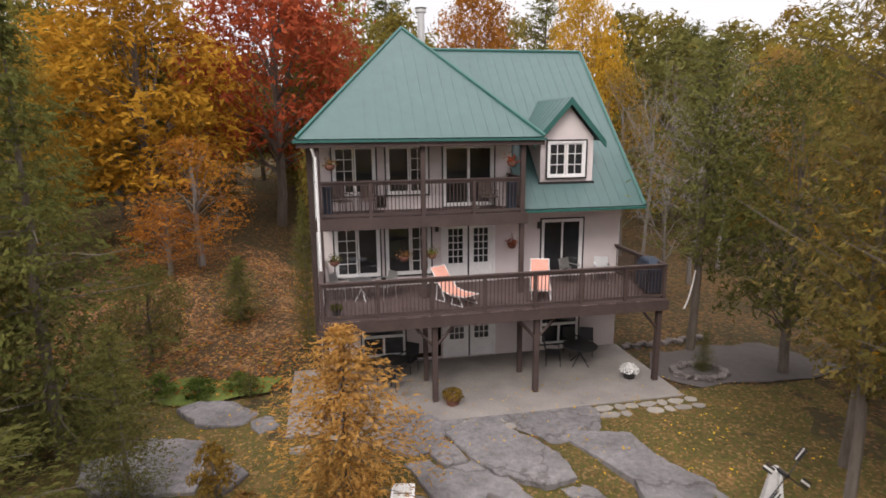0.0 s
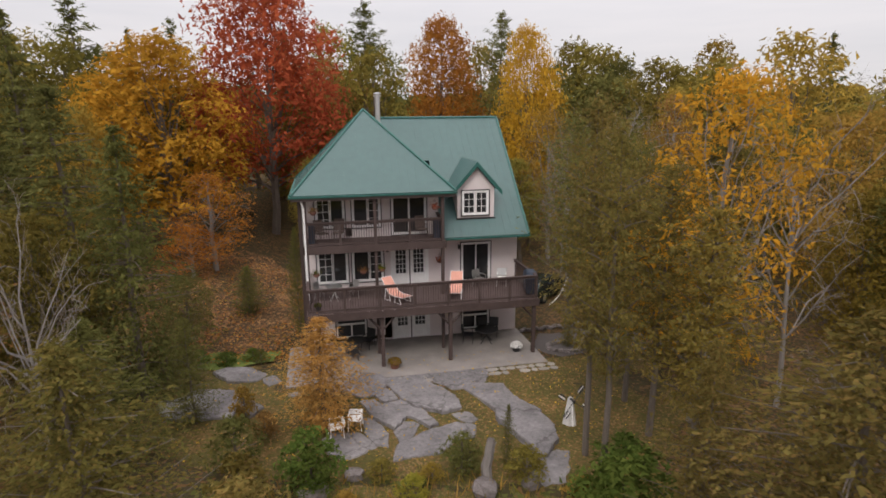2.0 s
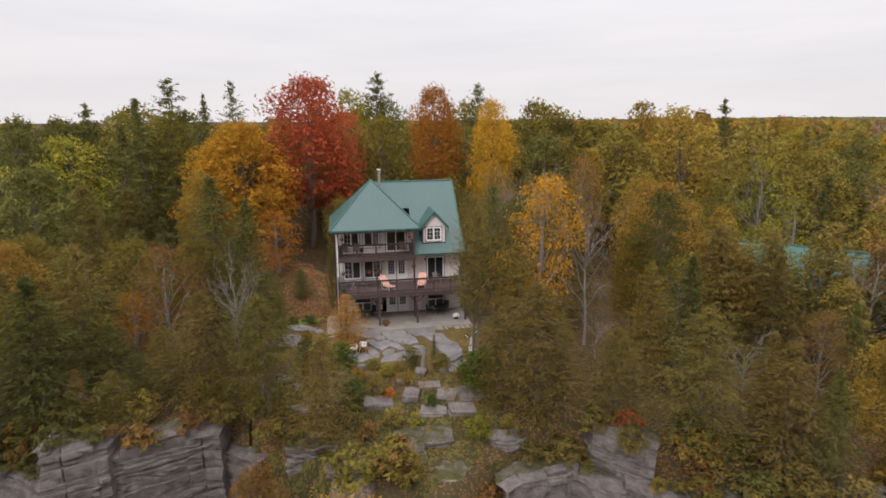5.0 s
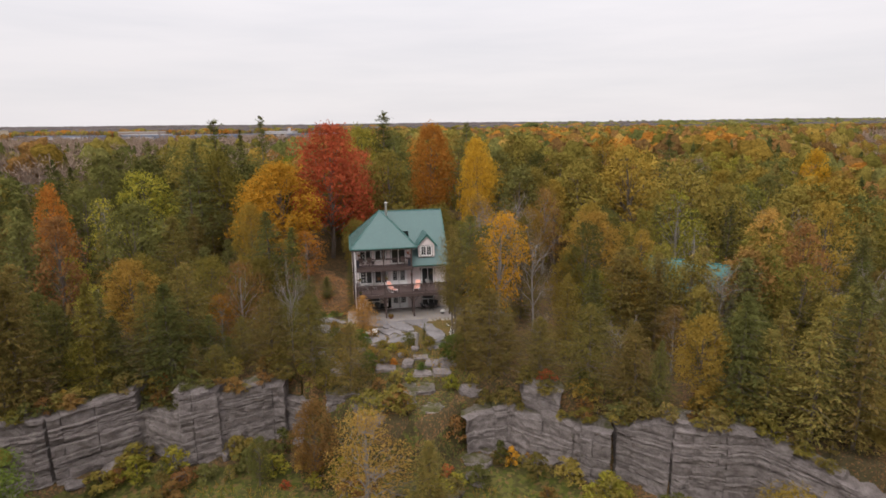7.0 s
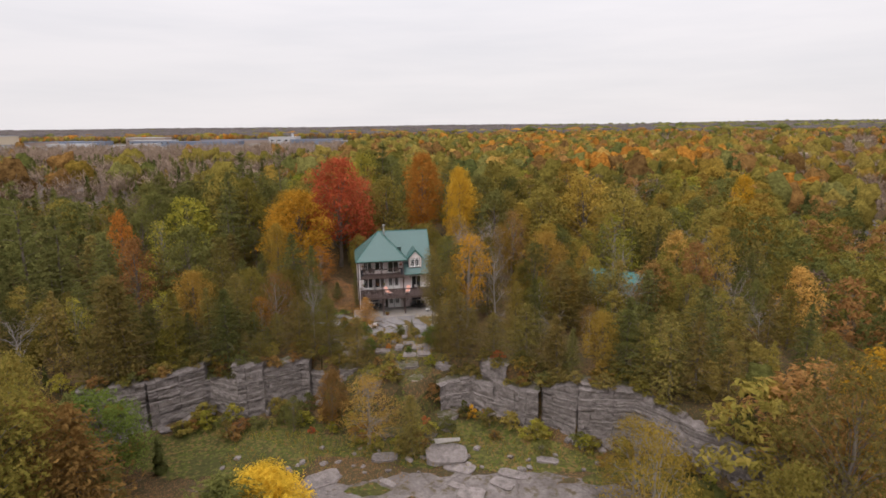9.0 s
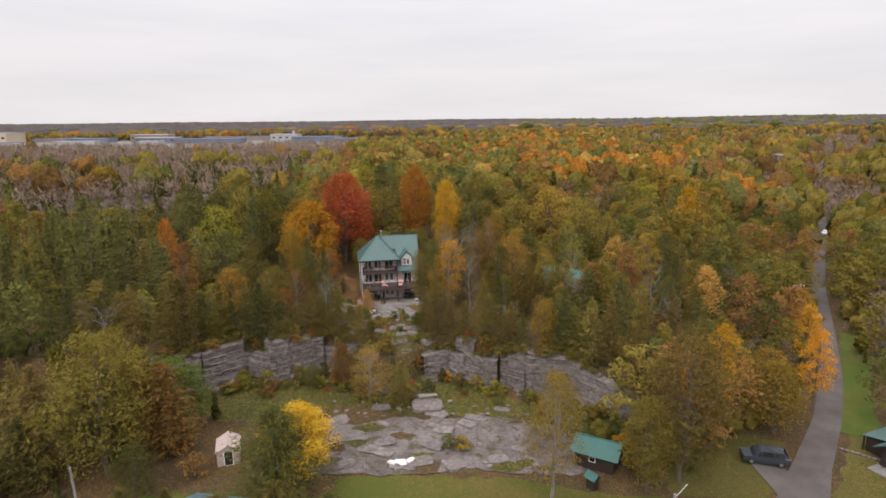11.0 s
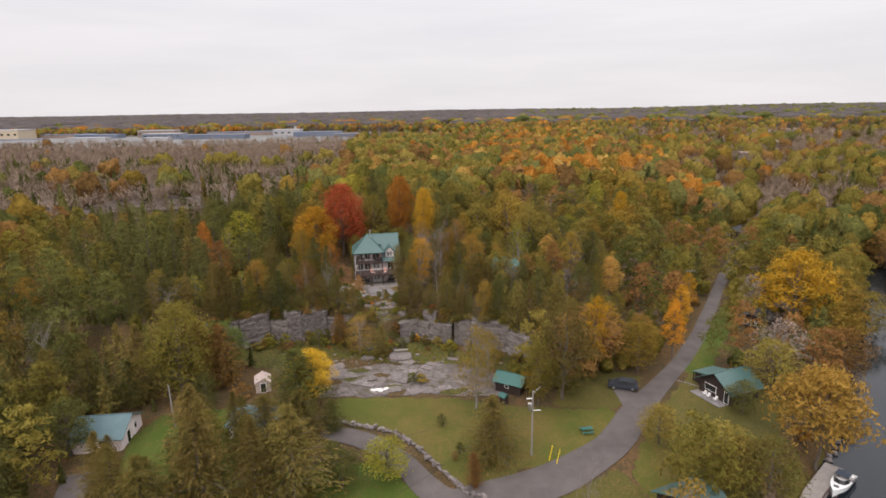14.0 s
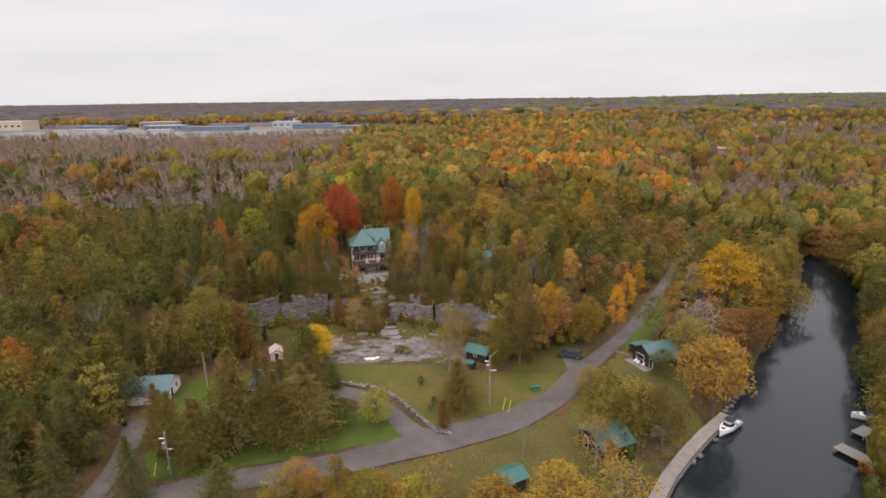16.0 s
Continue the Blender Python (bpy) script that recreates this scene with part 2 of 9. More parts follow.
M_GARDEN = ground_cover("garden_soil_and_moss", [(0.08, 0.085, 0.02), (0.13, 0.075, 0.03), (0.055, 0.06, 0.015), (0.10, 0.09, 0.03)], (0.048, 0.040, 0.018), 7.0, 0.7, 0.5)
M_HERB = surface("green_ground_cover", (0.07, 0.10, 0.018), (0.16, 0.19, 0.04), 1.5, 16.0, 0.95, bump=0.8, dist=0.06)
M_MOSS = ground_cover("mossy_ground", [(0.055, 0.066, 0.012), (0.085, 0.086, 0.02), (0.12, 0.08, 0.032), (0.045, 0.05, 0.012), (0.10, 0.09, 0.026)], (0.060, 0.058, 0.018), 3.5, 0.28, 0.55)
M_BRINK = stone("mossy_rock_top", (0.06, 0.052, 0.04), (0.18, 0.155, 0.13), (0.062, 0.058, 0.02), 0.9, 0.5, 1.0, 0.46, 0.1)
M_PALESTONE = surface("pale_stone", (0.55, 0.52, 0.49), (0.74, 0.71, 0.68), 1.2, 9.0, 0.9, bump=0.5)
M_FLAG = surface("pale_flagstone", (0.20, 0.178, 0.158), (0.33, 0.298, 0.262), 1.5, 10.0, 0.9, bump=0.4, vary=0.2)
M_CONCRETE = surface("concrete", (0.17, 0.148, 0.136), (0.30, 0.268, 0.246), 0.8, 14.0, 0.85, bump=0.2)
M_BARK = surface("bark", (0.07, 0.055, 0.045), (0.17, 0.14, 0.115), 2.5, 14.0, 0.95, bump=0.7, stretch=(3, 3, 0.6))
M_GREYBARK = surface("grey_bark", (0.13, 0.115, 0.105), (0.25, 0.22, 0.20), 2.5, 14.0, 0.95, bump=0.5, stretch=(3, 3, 0.6))
M_STUCCO = surface("pinkish_stucco", (0.60, 0.52, 0.51), (0.72, 0.64, 0.63), 0.8, 40.0, 0.9, bump=0.25, dist=0.01)
M_GREENROOF = surface("green_metal_roof", (0.031, 0.078, 0.072), (0.042, 0.098, 0.091), 0.4, 3.0, 0.44, 0.0, 0.05, spec=0.7)
M_GREENTRIM = surface("green_metal_trim", (0.016, 0.085, 0.070), (0.026, 0.11, 0.092), 1.0, 8.0, 0.45, 0.0, 0.05, spec=0.5)
M_BROWN = surface("brown_stained_wood", (0.045, 0.030, 0.027), (0.085, 0.058, 0.052), 1.5, 20.0, 0.7, bump=0.2)
M_DECK = surface("brown_deck_boards", (0.075, 0.05, 0.045), (0.12, 0.085, 0.08), 1.5, 18.0, 0.75, bump=0.2)
M_WHITE = plain("white_vinyl", (0.78, 0.76, 0.75), 0.45)
M_BLACK = plain("black_trim", (0.02, 0.018, 0.018), 0.5)
M_PALEWOOD = surface("whitewashed_wood", (0.42, 0.40, 0.38), (0.60, 0.57, 0.55), 3.0, 18.0, 0.85, bump=0.2)
M_STEEL = plain("galvanised_steel", (0.55, 0.54, 0.53), 0.35, 0.9)
M_CANVAS = surface("salmon_canvas", (0.62, 0.29, 0.22), (0.74, 0.39, 0.31), 2.0, 30.0, 0.9, bump=0.2)
M_POT = plain("clay_pot", (0.16, 0.07, 0.05), 0.8)
M_CHARCOAL = plain("dark_patio_metal", (0.025, 0.024, 0.025), 0.5)
M_CLOTH = surface("brown_sling_cloth", (0.09, 0.065, 0.055), (0.15, 0.11, 0.095), 2.0, 30.0, 0.9, bump=0.1)
M_NAVY = surface("navy_vinyl", (0.012, 0.02, 0.035), (0.025, 0.038, 0.06), 2.0, 12.0, 0.5, bump=0.15)
M_PETAL = surface("white_petals", (0.6, 0.58, 0.56), (0.8, 0.78, 0.76), 6.0, 30.0, 0.9, bump=0.0)
M_LOG = surface("dark_log_siding", (0.022, 0.015, 0.013), (0.055, 0.036, 0.03), 1.5, 10.0, 0.75, bump=0.6, dist=0.05, stretch=(0.4, 0.4, 5))
M_BLUEROOF = surface("blue_green_metal_roof", (0.062, 0.108, 0.118), (0.090, 0.145, 0.155), 0.5, 5.0, 0.45, bump=0.1)
M_BLACKROOF = surface("dark_shingles", (0.02, 0.02, 0.022), (0.045, 0.043, 0.045), 1.0, 14.0, 0.85, bump=0.4)
M_TARP = surface("pale_pinkish_roof", (0.34, 0.265, 0.24), (0.47, 0.385, 0.35), 1.0, 14.0, 0.8, bump=0.1)
M_VAN = surface("blue_grey_car_paint", (0.055, 0.063, 0.082), (0.07, 0.08, 0.10), 1.0, 12.0, 0.22, 0.4, 0.02, spec=0.6)
M_TYRE = plain("tyre_rubber", (0.018, 0.018, 0.019), 0.85)
M_TAIL = plain("red_tail_light", (0.22, 0.01, 0.01), 0.3)
M_GEL = surface("white_gelcoat", (0.70, 0.70, 0.70), (0.80, 0.80, 0.80), 1.0, 12.0, 0.25, bump=0.02, spec=0.5)
M_GREYWOOD = surface("weathered_grey_wood", (0.16, 0.145, 0.13), (0.30, 0.275, 0.25), 2.0, 16.0, 0.9, bump=0.4, stretch=(3, 3, 0.6))
M_YELLOW = plain("yellow_plastic", (0.72, 0.50, 0.02), 0.5)
M_PALEROOF = surface("pale_concrete_panels", (0.27, 0.265, 0.27), (0.42, 0.41, 0.42), 0.05, 0.8, 0.8, bump=0.0)
M_TAN = surface("tan_cladding", (0.38, 0.31, 0.22), (0.48, 0.40, 0.30), 0.05, 0.8, 0.8, bump=0.0)
M_BRICKFAR = surface("brown_brick_far", (0.19, 0.14, 0.12), (0.27, 0.21, 0.18), 0.05, 0.8, 0.85, bump=0.0)
M_SLATEBLUE = surface("blue_grey_cladding", (0.10, 0.12, 0.17), (0.17, 0.19, 0.24), 0.05, 0.8, 0.8, bump=0.0)
M_MARSH = surface("marsh_floor", (0.085, 0.066, 0.052), (0.135, 0.105, 0.085), 0.02, 0.4, 0.95, bump=0.0)
M_YARDFAR = surface("worn_far_grounds", (0.11, 0.11, 0.10), (0.20, 0.195, 0.19), 0.012, 0.2, 0.95, bump=0.0)
M_FIELD = surface("pale_field", (0.15, 0.14, 0.07), (0.26, 0.22, 0.13), 0.02, 0.3, 0.95, bump=0.0)
M_WATER, _n, _l, _b = nodes_of("river_water")
_b.inputs["Base Color"].default_value = (0.010, 0.014, 0.018, 1)
_b.inputs["Roughness"].default_value = 0.10
_b.inputs["Specular IOR Level"].default_value = 0.22
_co = _n.new("ShaderNodeTexCoord")
_c, _f = noise_ramp(_n, _l, _co.outputs["Object"], 0.9, [(0.3, (0, 0, 0)), (0.7, (1, 1, 1))], 6)
bumped(_n, _l, _b, _f, 0.25, 0.06)
M_GLASS, _n, _l, _b = nodes_of("window_glass")
_b.inputs["Base Color"].default_value = (0.02, 0.022, 0.025, 1)
_b.inputs["Roughness"].default_value = 0.04
_b.inputs["Specular IOR Level"].default_value = 0.6
_c, _f = noise_ramp(_n, _l, _n.new("ShaderNodeTexCoord").outputs["Object"], 0.6, [(0.3, (0.012, 0.013, 0.015)), (0.7, (0.04, 0.04, 0.042))], 2)
_l.new(_c, _b.inputs["Base Color"])

LEAF_TONES = {
    "green": ("olive_green_leaves", (0.116, 0.104, 0.023), (0.180, 0.146, 0.034), (0.243, 0.182, 0.048)),
    "deep": ("deep_green_leaves", (0.063, 0.070, 0.022), (0.099, 0.100, 0.030), (0.139, 0.128, 0.041)),
    "cedar": ("cedar_foliage", (0.096, 0.086, 0.026), (0.152, 0.125, 0.037), (0.232, 0.152, 0.050)),
    "pine": ("pine_needles", (0.065, 0.073, 0.025), (0.105, 0.106, 0.034), (0.147, 0.135, 0.044)),
    "lime": ("yellow_green_leaves", (0.14, 0.15, 0.022), (0.22, 0.20, 0.032), (0.30, 0.25, 0.042)),
    "yellow": ("yellow_maple_leaves", (0.32, 0.156, 0.018), (0.43, 0.220, 0.023), (0.51, 0.28, 0.034)),
    "orange": ("orange_maple_leaves", (0.26, 0.11, 0.022), (0.36, 0.155, 0.03), (0.45, 0.21, 0.04)),
    "rust": ("rust_leaves", (0.14, 0.082, 0.031), (0.205, 0.115, 0.04), (0.265, 0.146, 0.05)),
}
LEAF_TONES.update({
    "red": ("red_maple_leaves", (0.29, 0.064, 0.028), (0.39, 0.102, 0.041), (0.47, 0.148, 0.053)),
    "twig": ("bare_twigs", (0.20, 0.165, 0.14), (0.27, 0.22, 0.19), (0.34, 0.28, 0.24)),
    "gold": ("dull_gold_leaves", (0.17, 0.116, 0.024), (0.245, 0.163, 0.034), (0.32, 0.21, 0.048)),
    "amber": ("amber_leaves", (0.26, 0.15, 0.042), (0.37, 0.22, 0.06), (0.47, 0.30, 0.082)),
    "fresh": ("fresh_green_leaves", (0.060, 0.094, 0.02), (0.095, 0.135, 0.028), (0.145, 0.18, 0.042)),
    # bare wood far off, aerial haze painted into its leaf colour as grey
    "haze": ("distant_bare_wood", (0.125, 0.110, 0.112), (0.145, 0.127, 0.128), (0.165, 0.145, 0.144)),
    "lemon": ("lemon_yellow_leaves", (0.37, 0.225, 0.026), (0.49, 0.315, 0.034), (0.58, 0.40, 0.05)),
    "golden": ("golden_maple_leaves", (0.33, 0.185, 0.022), (0.44, 0.255, 0.028), (0.52, 0.32, 0.04)),
    "marsh": ("grey_brown_leafless_wood", (0.125, 0.092, 0.072), (0.155, 0.116, 0.092), (0.185, 0.14, 0.112)),
})
LEAF = {k: foliage(v[0], *v[1:], 0.4 if k in ("twig", "haze", "marsh") else 0.32) for k, v in LEAF_TONES.items()}
SPRAY = {k: foliage("sprays_of_" + v[0], *[tuple((1.14 if k in ("pine", "deep") else 1.15 if k in ("golden", "orange") else 1.0) * q for q in t) for t in v[1:]], 0.42, 13.0 if k in ("cedar", "pine", "deep") else 10.0, 0.58 if k in ("cedar", "pine", "deep") else 0.72) for k, v in LEAF_TONES.items()}
CLUMP = {k: foliage("clumps_of_" + v[0], *[tuple(1.12 * q for q in t) for t in v[1:]], 0.34, 9.0 if k in ("cedar", "pine", "deep") else 6.5, 0.74 if k in ("cedar", "pine") else 0.86) for k, v in LEAF_TONES.items()}

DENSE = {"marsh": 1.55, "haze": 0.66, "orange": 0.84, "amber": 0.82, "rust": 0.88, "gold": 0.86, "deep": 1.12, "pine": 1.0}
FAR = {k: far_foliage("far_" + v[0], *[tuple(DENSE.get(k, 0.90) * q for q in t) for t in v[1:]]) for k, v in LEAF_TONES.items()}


# ---- mesh helpers ----
def part(name, bm, material, parent=None, label=""):
    me = bpy.data.meshes.new(name)
    bm.to_mesh(me)
    bm.free()
    me.materials.append(material)
    ob = new(name, me)
    ob.parent = parent
    if label:
        ob["label"] = label
    return ob


def link_mesh(name, me, parent=None, m=None):
    ob = new(name, me)
    ob.parent = parent
    if m is not None:
        ob.matrix_basis = m
    return ob


def empty(name, m, label, category, group="", kind=""):
    ob = new(name)
    ob.matrix_basis = m
    return tagged(ob, label, category, group, kind)


def box(bm, x0, y0, z0, x1, y1, z1, bevel=0.0):
    r = bmesh.ops.create_cube(bm, size=1)
    bmesh.ops.transform(bm, matrix=Matrix.LocRotScale(((x0 + x1) / 2, (y0 + y1) / 2, (z0 + z1) / 2), None, (abs(x1 - x0), abs(y1 - y0), abs(z1 - z0))), verts=r["verts"])
    if bevel:
        bmesh.ops.bevel(bm, geom=list({e for v in r["verts"] for e in v.link_edges}), offset=bevel, segments=1, affect="EDGES")
    return bm


def boxes(*dims, bevel=0.0):
    bm = bmesh.new()
    for d in dims:
        box(bm, *d, bevel=bevel)
    return bm


def rod(bm, a, b, r0, r1=None, sides=8):
    a, b = Vector(a), Vector(b)
    r1 = r0 if r1 is None else r1
    q = (b - a).to_track_quat("Z", "Y").to_matrix().to_4x4()
    r = bmesh.ops.create_cone(bm, cap_ends=True, segments=sides, radius1=r0, radius2=r1, depth=(b - a).length)
    bmesh.ops.transform(bm, matrix=Matrix.Translation((a + b) / 2) @ q, verts=r["verts"])
    return bm


def rods(*dims, sides=8):
    bm = bmesh.new()
    for d in dims:
        rod(bm, *d, sides=sides)
    return bm


def slab_poly(bm, pts, thick):
    """A plate on a 3D outline, thick downwards along its normal."""
    top = [bm.verts.new(p) for p in pts]
    f = bm.faces.new(top)
    f.normal_update()
    n = f.normal.copy()
    if n.z < 0:
        n = -n
    low = [bm.verts.new(Vector(p) - n * thick) for p in pts]
    bm.faces.new(low[::-1])
    for i in range(len(pts)):
        j = (i + 1) % len(pts)
        bm.faces.new((top[i], low[i], low[j], top[j]))
    bmesh.ops.recalc_face_normals(bm, faces=bm.faces)
    return bm


def quads_mesh(name, verts, material, quads=None, smooth=False):
    """A mesh from an (n, 4, 3) array of quads, or from vertices and an index array."""
    if quads is None:
        corners = verts.shape[1]
        verts = np.asarray(verts, dtype=np.float32).reshape(-1, 3)
        quads = np.arange(len(verts), dtype=np.int32).reshape(-1, corners)
    me = bpy.data.meshes.new(name)
    k = quads.shape[1]
    me.vertices.add(len(verts))
    me.vertices.foreach_set("co", np.ascontiguousarray(verts, dtype=np.float32).ravel())
    me.loops.add(quads.size)
    me.loops.foreach_set("vertex_index", np.ascontiguousarray(quads, dtype=np.int32).ravel())
    me.polygons.add(len(quads))
    me.polygons.foreach_set("loop_start", np.arange(0, quads.size, k, dtype=np.int32))
    if smooth:
        me.polygons.foreach_set("use_smooth", np.ones(len(quads), dtype=bool))
    me.update(calc_edges=True)
    me.materials.append(material)
    return me

# ---- the ground: plateau, cliff, quarry floor, river bed ----
CLIFF_X = [-400, -80, -50, -32, -25, -19, -15, -8, -3, 1, 6, 9, 12.6, 19, 24.4, 30, 33.5, 38, 46, 54, 62, 75, 95, 130, 400]
CLIFF_Y = [-30, -14, -12, -9, -6.4, -1, -3, 1.5, -0.5, -4, -4, -0.5, 0.6, -4, -7.4, -7.6, -12.3, -16.5, -15, -4, 14, 45, 90, 160, 500]
BANK_Y = [-400, -110, -85, -64, -56, -49, -41, -32, -19, -6, 17, 37, 66, 110, 170, 400, 6000]
BANK_L = [0, 30, 43, 57, 64, 69.5, 77, 86, 95, 104.5, 121.5, 137, 154, 198, 260, 450, 5300]
BANK_R = [45, 62, 70, 84, 90, 94.5, 101, 107.5, 116, 123, 138, 150, 160, 172, 230, 410, 5200]
WATER_Z = -10.3


def ramp01(t):
    t = np.clip(t, 0, 1)
    return t * t * (3 - 2 * t)


def waves(x, y):
    return 0.5 * np.sin(x * 0.31 + 1.3 * np.sin(y * 0.17)) + 0.5 * np.sin(y * 0.27 + 1.1 * np.sin(x * 0.21 + 2))


def ground_z(x, y):
    x, y = np.asarray(x, float), np.asarray(y, float)
    yc = np.interp(x, CLIFF_X, CLIFF_Y)
    wide = np.interp(x, [-60, -32, -27, 38, 46, 60, 100], [6, 3, 1.0, 1.0, 6, 16, 40])
    high = ramp01((y - yc + 0.4 * wide) / wide)
    far = np.hypot(x, y - 20)
    top = -0.25 + 2.2 * ramp01((y - 27) / 40) + 0.2 * waves(x, y) * ramp01((far - 16) / 20)
    top = top - 1.6 * ramp01((7.5 - y) / 9) * ramp01((9.5 - np.abs(x - 2.5)) / 4)
    top = top + 1.6 * ramp01((-6.5 - x) / 6) * ramp01((y - 19) / 10)
    low = -6.6 + 0.12 * waves(x * 1.3, y) + 1.0 * ramp01((y - yc + 6) / 6)
    z = low + (top - low) * high
    flat = -0.06 - 0.2 * ramp01((14.5 - y) / 3)
    yard = ramp01((13 - np.abs(x - 1)) / 3) * ramp01((y - 7) / 3) * ramp01((27 - y) / 3) * ramp01((x + 8) / 2.5)
    z = z + (flat - z) * yard
    left = np.interp(y, BANK_Y, BANK_L) - x
    right = x - np.interp(y, BANK_Y, BANK_R)
    bank = np.maximum(left, right)
    rise = ramp01((bank + 1.5) / 9)
    z = -12.5 + (z + 12.5) * rise
    z = z + 14 * ramp01((np.hypot(x, y) - 1500) / 4000) + 5 * ramp01((far - 900) / 900) * waves(x * 0.01, y * 0.012)
    return z


def gz(x, y):
    return float(ground_z(x, y))


def spaced(lo, hi, fine0, fine1, step, grow=1.18):
    mid = np.arange(fine0, fine1 + step, step)
    out, s, p = [], step, fine1 + step
    while p < hi:
        out.append(p)
        s *= grow
        p += s
    pre, s, p = [], step, fine0 - step
    while p > lo:
        pre.append(p)
        s *= grow
        p -= s
    return np.concatenate([[lo], pre[::-1], mid, out, [hi]])


gx, gy = spaced(-9000, 9000, -60, 115, 0.9), spaced(-500, 9500, -90, 50, 0.9)
GX, GY = np.meshgrid(gx, gy)
GZ = ground_z(GX, GY)
GZ = GZ + np.where(np.hypot(GX, GY) < 200, 0.06 * np.sin(GX * 2.7 + GY * 1.1) * np.sin(GY * 2.3 - GX * 0.7), 0) * (np.abs(GX - 1) > 12)
nx, ny = len(gx), len(gy)
ix = np.arange(nx * ny).reshape(ny, nx)
gq = np.stack([ix[:-1, :-1], ix[:-1, 1:], ix[1:, 1:], ix[1:, :-1]], -1).reshape(-1, 4)
ground = link_mesh("ground", quads_mesh("ground", np.stack([GX, GY, GZ], -1).reshape(-1, 3), M_LITTER, gq, True))
tagged(ground, "woodland ground covered in brown fallen leaves", "ground", kind="structure")

water_bm = bmesh.new()
ys = [-400, -110, -85, -64, -49, -32, -6, 37, 66, 84]
rows_w = [(water_bm.verts.new((float(np.interp(y, BANK_Y, BANK_L)) - 4, y, WATER_Z)), water_bm.verts.new((float(np.interp(y, BANK_Y, BANK_R)) + 4, y, WATER_Z))) for y in ys]
for a, b in zip(rows_w[:-1], rows_w[1:]):
    water_bm.faces.new((a[0], a[1], b[1], b[0]))
tagged(part("water", water_bm, M_WATER), "calm dark river water reflecting grey sky", "water", kind="structure")


def patch(name, outline, material, lift, label, category, ragged=0.4, step=1.0, seed=1):
    """A draped sheet with an uneven edge, on the ground."""
    rng = random.Random(seed)
    pts = []
    for (ax, ay), (bx, by) in zip(outline, outline[1:] + outline[:1]):
        k = max(1, int(math.hypot(bx - ax, by - ay) / step))
        for i in range(k):
            pts.append((ax + (bx - ax) * i / k + rng.uniform(-ragged, ragged), ay + (by - ay) * i / k + rng.uniform(-ragged, ragged)))
    bm = bmesh.new()
    f = bm.faces.new([bm.verts.new((x, y, 0)) for x, y in pts])
    bmesh.ops.triangulate(bm, faces=[f])
    for _ in range(2):
        bmesh.ops.subdivide_edges(bm, edges=[e for e in bm.edges if e.calc_length() > 3.0], cuts=1)
        bmesh.ops.triangulate(bm, faces=bm.faces)
    for v in bm.verts:
        v.co.z = gz(v.co.x, v.co.y) + lift
    bmesh.ops.recalc_face_normals(bm, faces=bm.faces)
    if sum(f.normal.z for f in bm.faces) < 0:
        bmesh.ops.reverse_faces(bm, faces=bm.faces)
    return tagged(part(name, bm, material), label, category, kind="structure")


def ribbon(name, line, widths, material, lift, label, category):
    bm = bmesh.new()
    pts = []
    for i in range(len(line) - 1):
        k = max(2, int(math.dist(line[i], line[i + 1]) / 1.5))
        for j in range(k):
            t = j / k
            pts.append((Vector(line[i]).lerp(Vector(line[i + 1]), t), widths[i] + (widths[i + 1] - widths[i]) * t))
    pts.append((Vector(line[-1]), widths[-1]))
    for _ in range(8):
        pts = [pts[0]] + [((pts[i - 1][0] + pts[i][0] * 2 + pts[i + 1][0]) / 4, pts[i][1]) for i in range(1, len(pts) - 1)] + [pts[-1]]
    prev = None
    for i, (p, w) in enumerate(pts):
        d = (pts[min(i + 1, len(pts) - 1)][0] - pts[max(i - 1, 0)][0]).normalized()
        n = Vector((-d.y, d.x))
        w = w + 0.25 * noise.noise((p.x * 0.3, p.y * 0.3, 0))
        row = [bm.verts.new((*(p + n * w * s), gz(*(p + n * w * s)) + lift + 0.03 * (1 - abs(s) * 2))) for s in (-0.5, -0.25, 0, 0.25, 0.5)]
        if prev:
            for k in range(4):
                bm.faces.new((prev[k], prev[k + 1], row[k + 1], row[k]))
        prev = row
    bmesh.ops.recalc_face_normals(bm, faces=bm.faces)
    if sum(f.normal.z for f in bm.faces) < 0:
        bmesh.ops.reverse_faces(bm, faces=bm.faces)
    return tagged(part(name, bm, material), label, category, kind="structure")


patch("lawn_main", [(0, -27.5), (10, -27), (22, -28), (28, -30), (38, -31), (46, -31), (48, -36), (44, -43), (36, -46), (30, -47), (27, -52), (22, -52), (18, -46), (12, -38), (5, -37), (1, -33)], M_LAWN, 0.10, "mown lawn with scattered fallen leaves", "lawn", seed=2)
patch("lawn_roadside", [(18, -56), (8, -57), (-6, -62), (-16, -65), (-22, -62), (-16, -55), (-8, -50), (2, -46), (10, -46), (16, -52)], M_GREENLAWN, 0.10, "mown lawn beside the lane", "lawn", seed=3)
patch("lawn_cottage", [(-10, -30), (-20, -31), (-28, -33), (-29, -40), (-26, -50), (-24, -60), (-20, -65.5), (-12, -62), (-9, -52), (-11, -44)], M_GREENLAWN, 0.10, "green lawn by the small cottage", "lawn", seed=4)
patch("lawn_verge", [(67, -20), (74, -8), (85, 8), (90, 18), (86, 18), (76, 2), (66, -12), (63, -18)], M_GREENLAWN, 0.10, "grass verge beside the lane", "lawn", seed=5)
patch("lawn_riverside", [(52, -34), (58, -37), (70, -40), (70, -46), (62, -54), (54, -62), (46, -60), (45, -48)], M_LAWN, 0.10, "riverside lawn with fallen leaves", "lawn", seed=6)
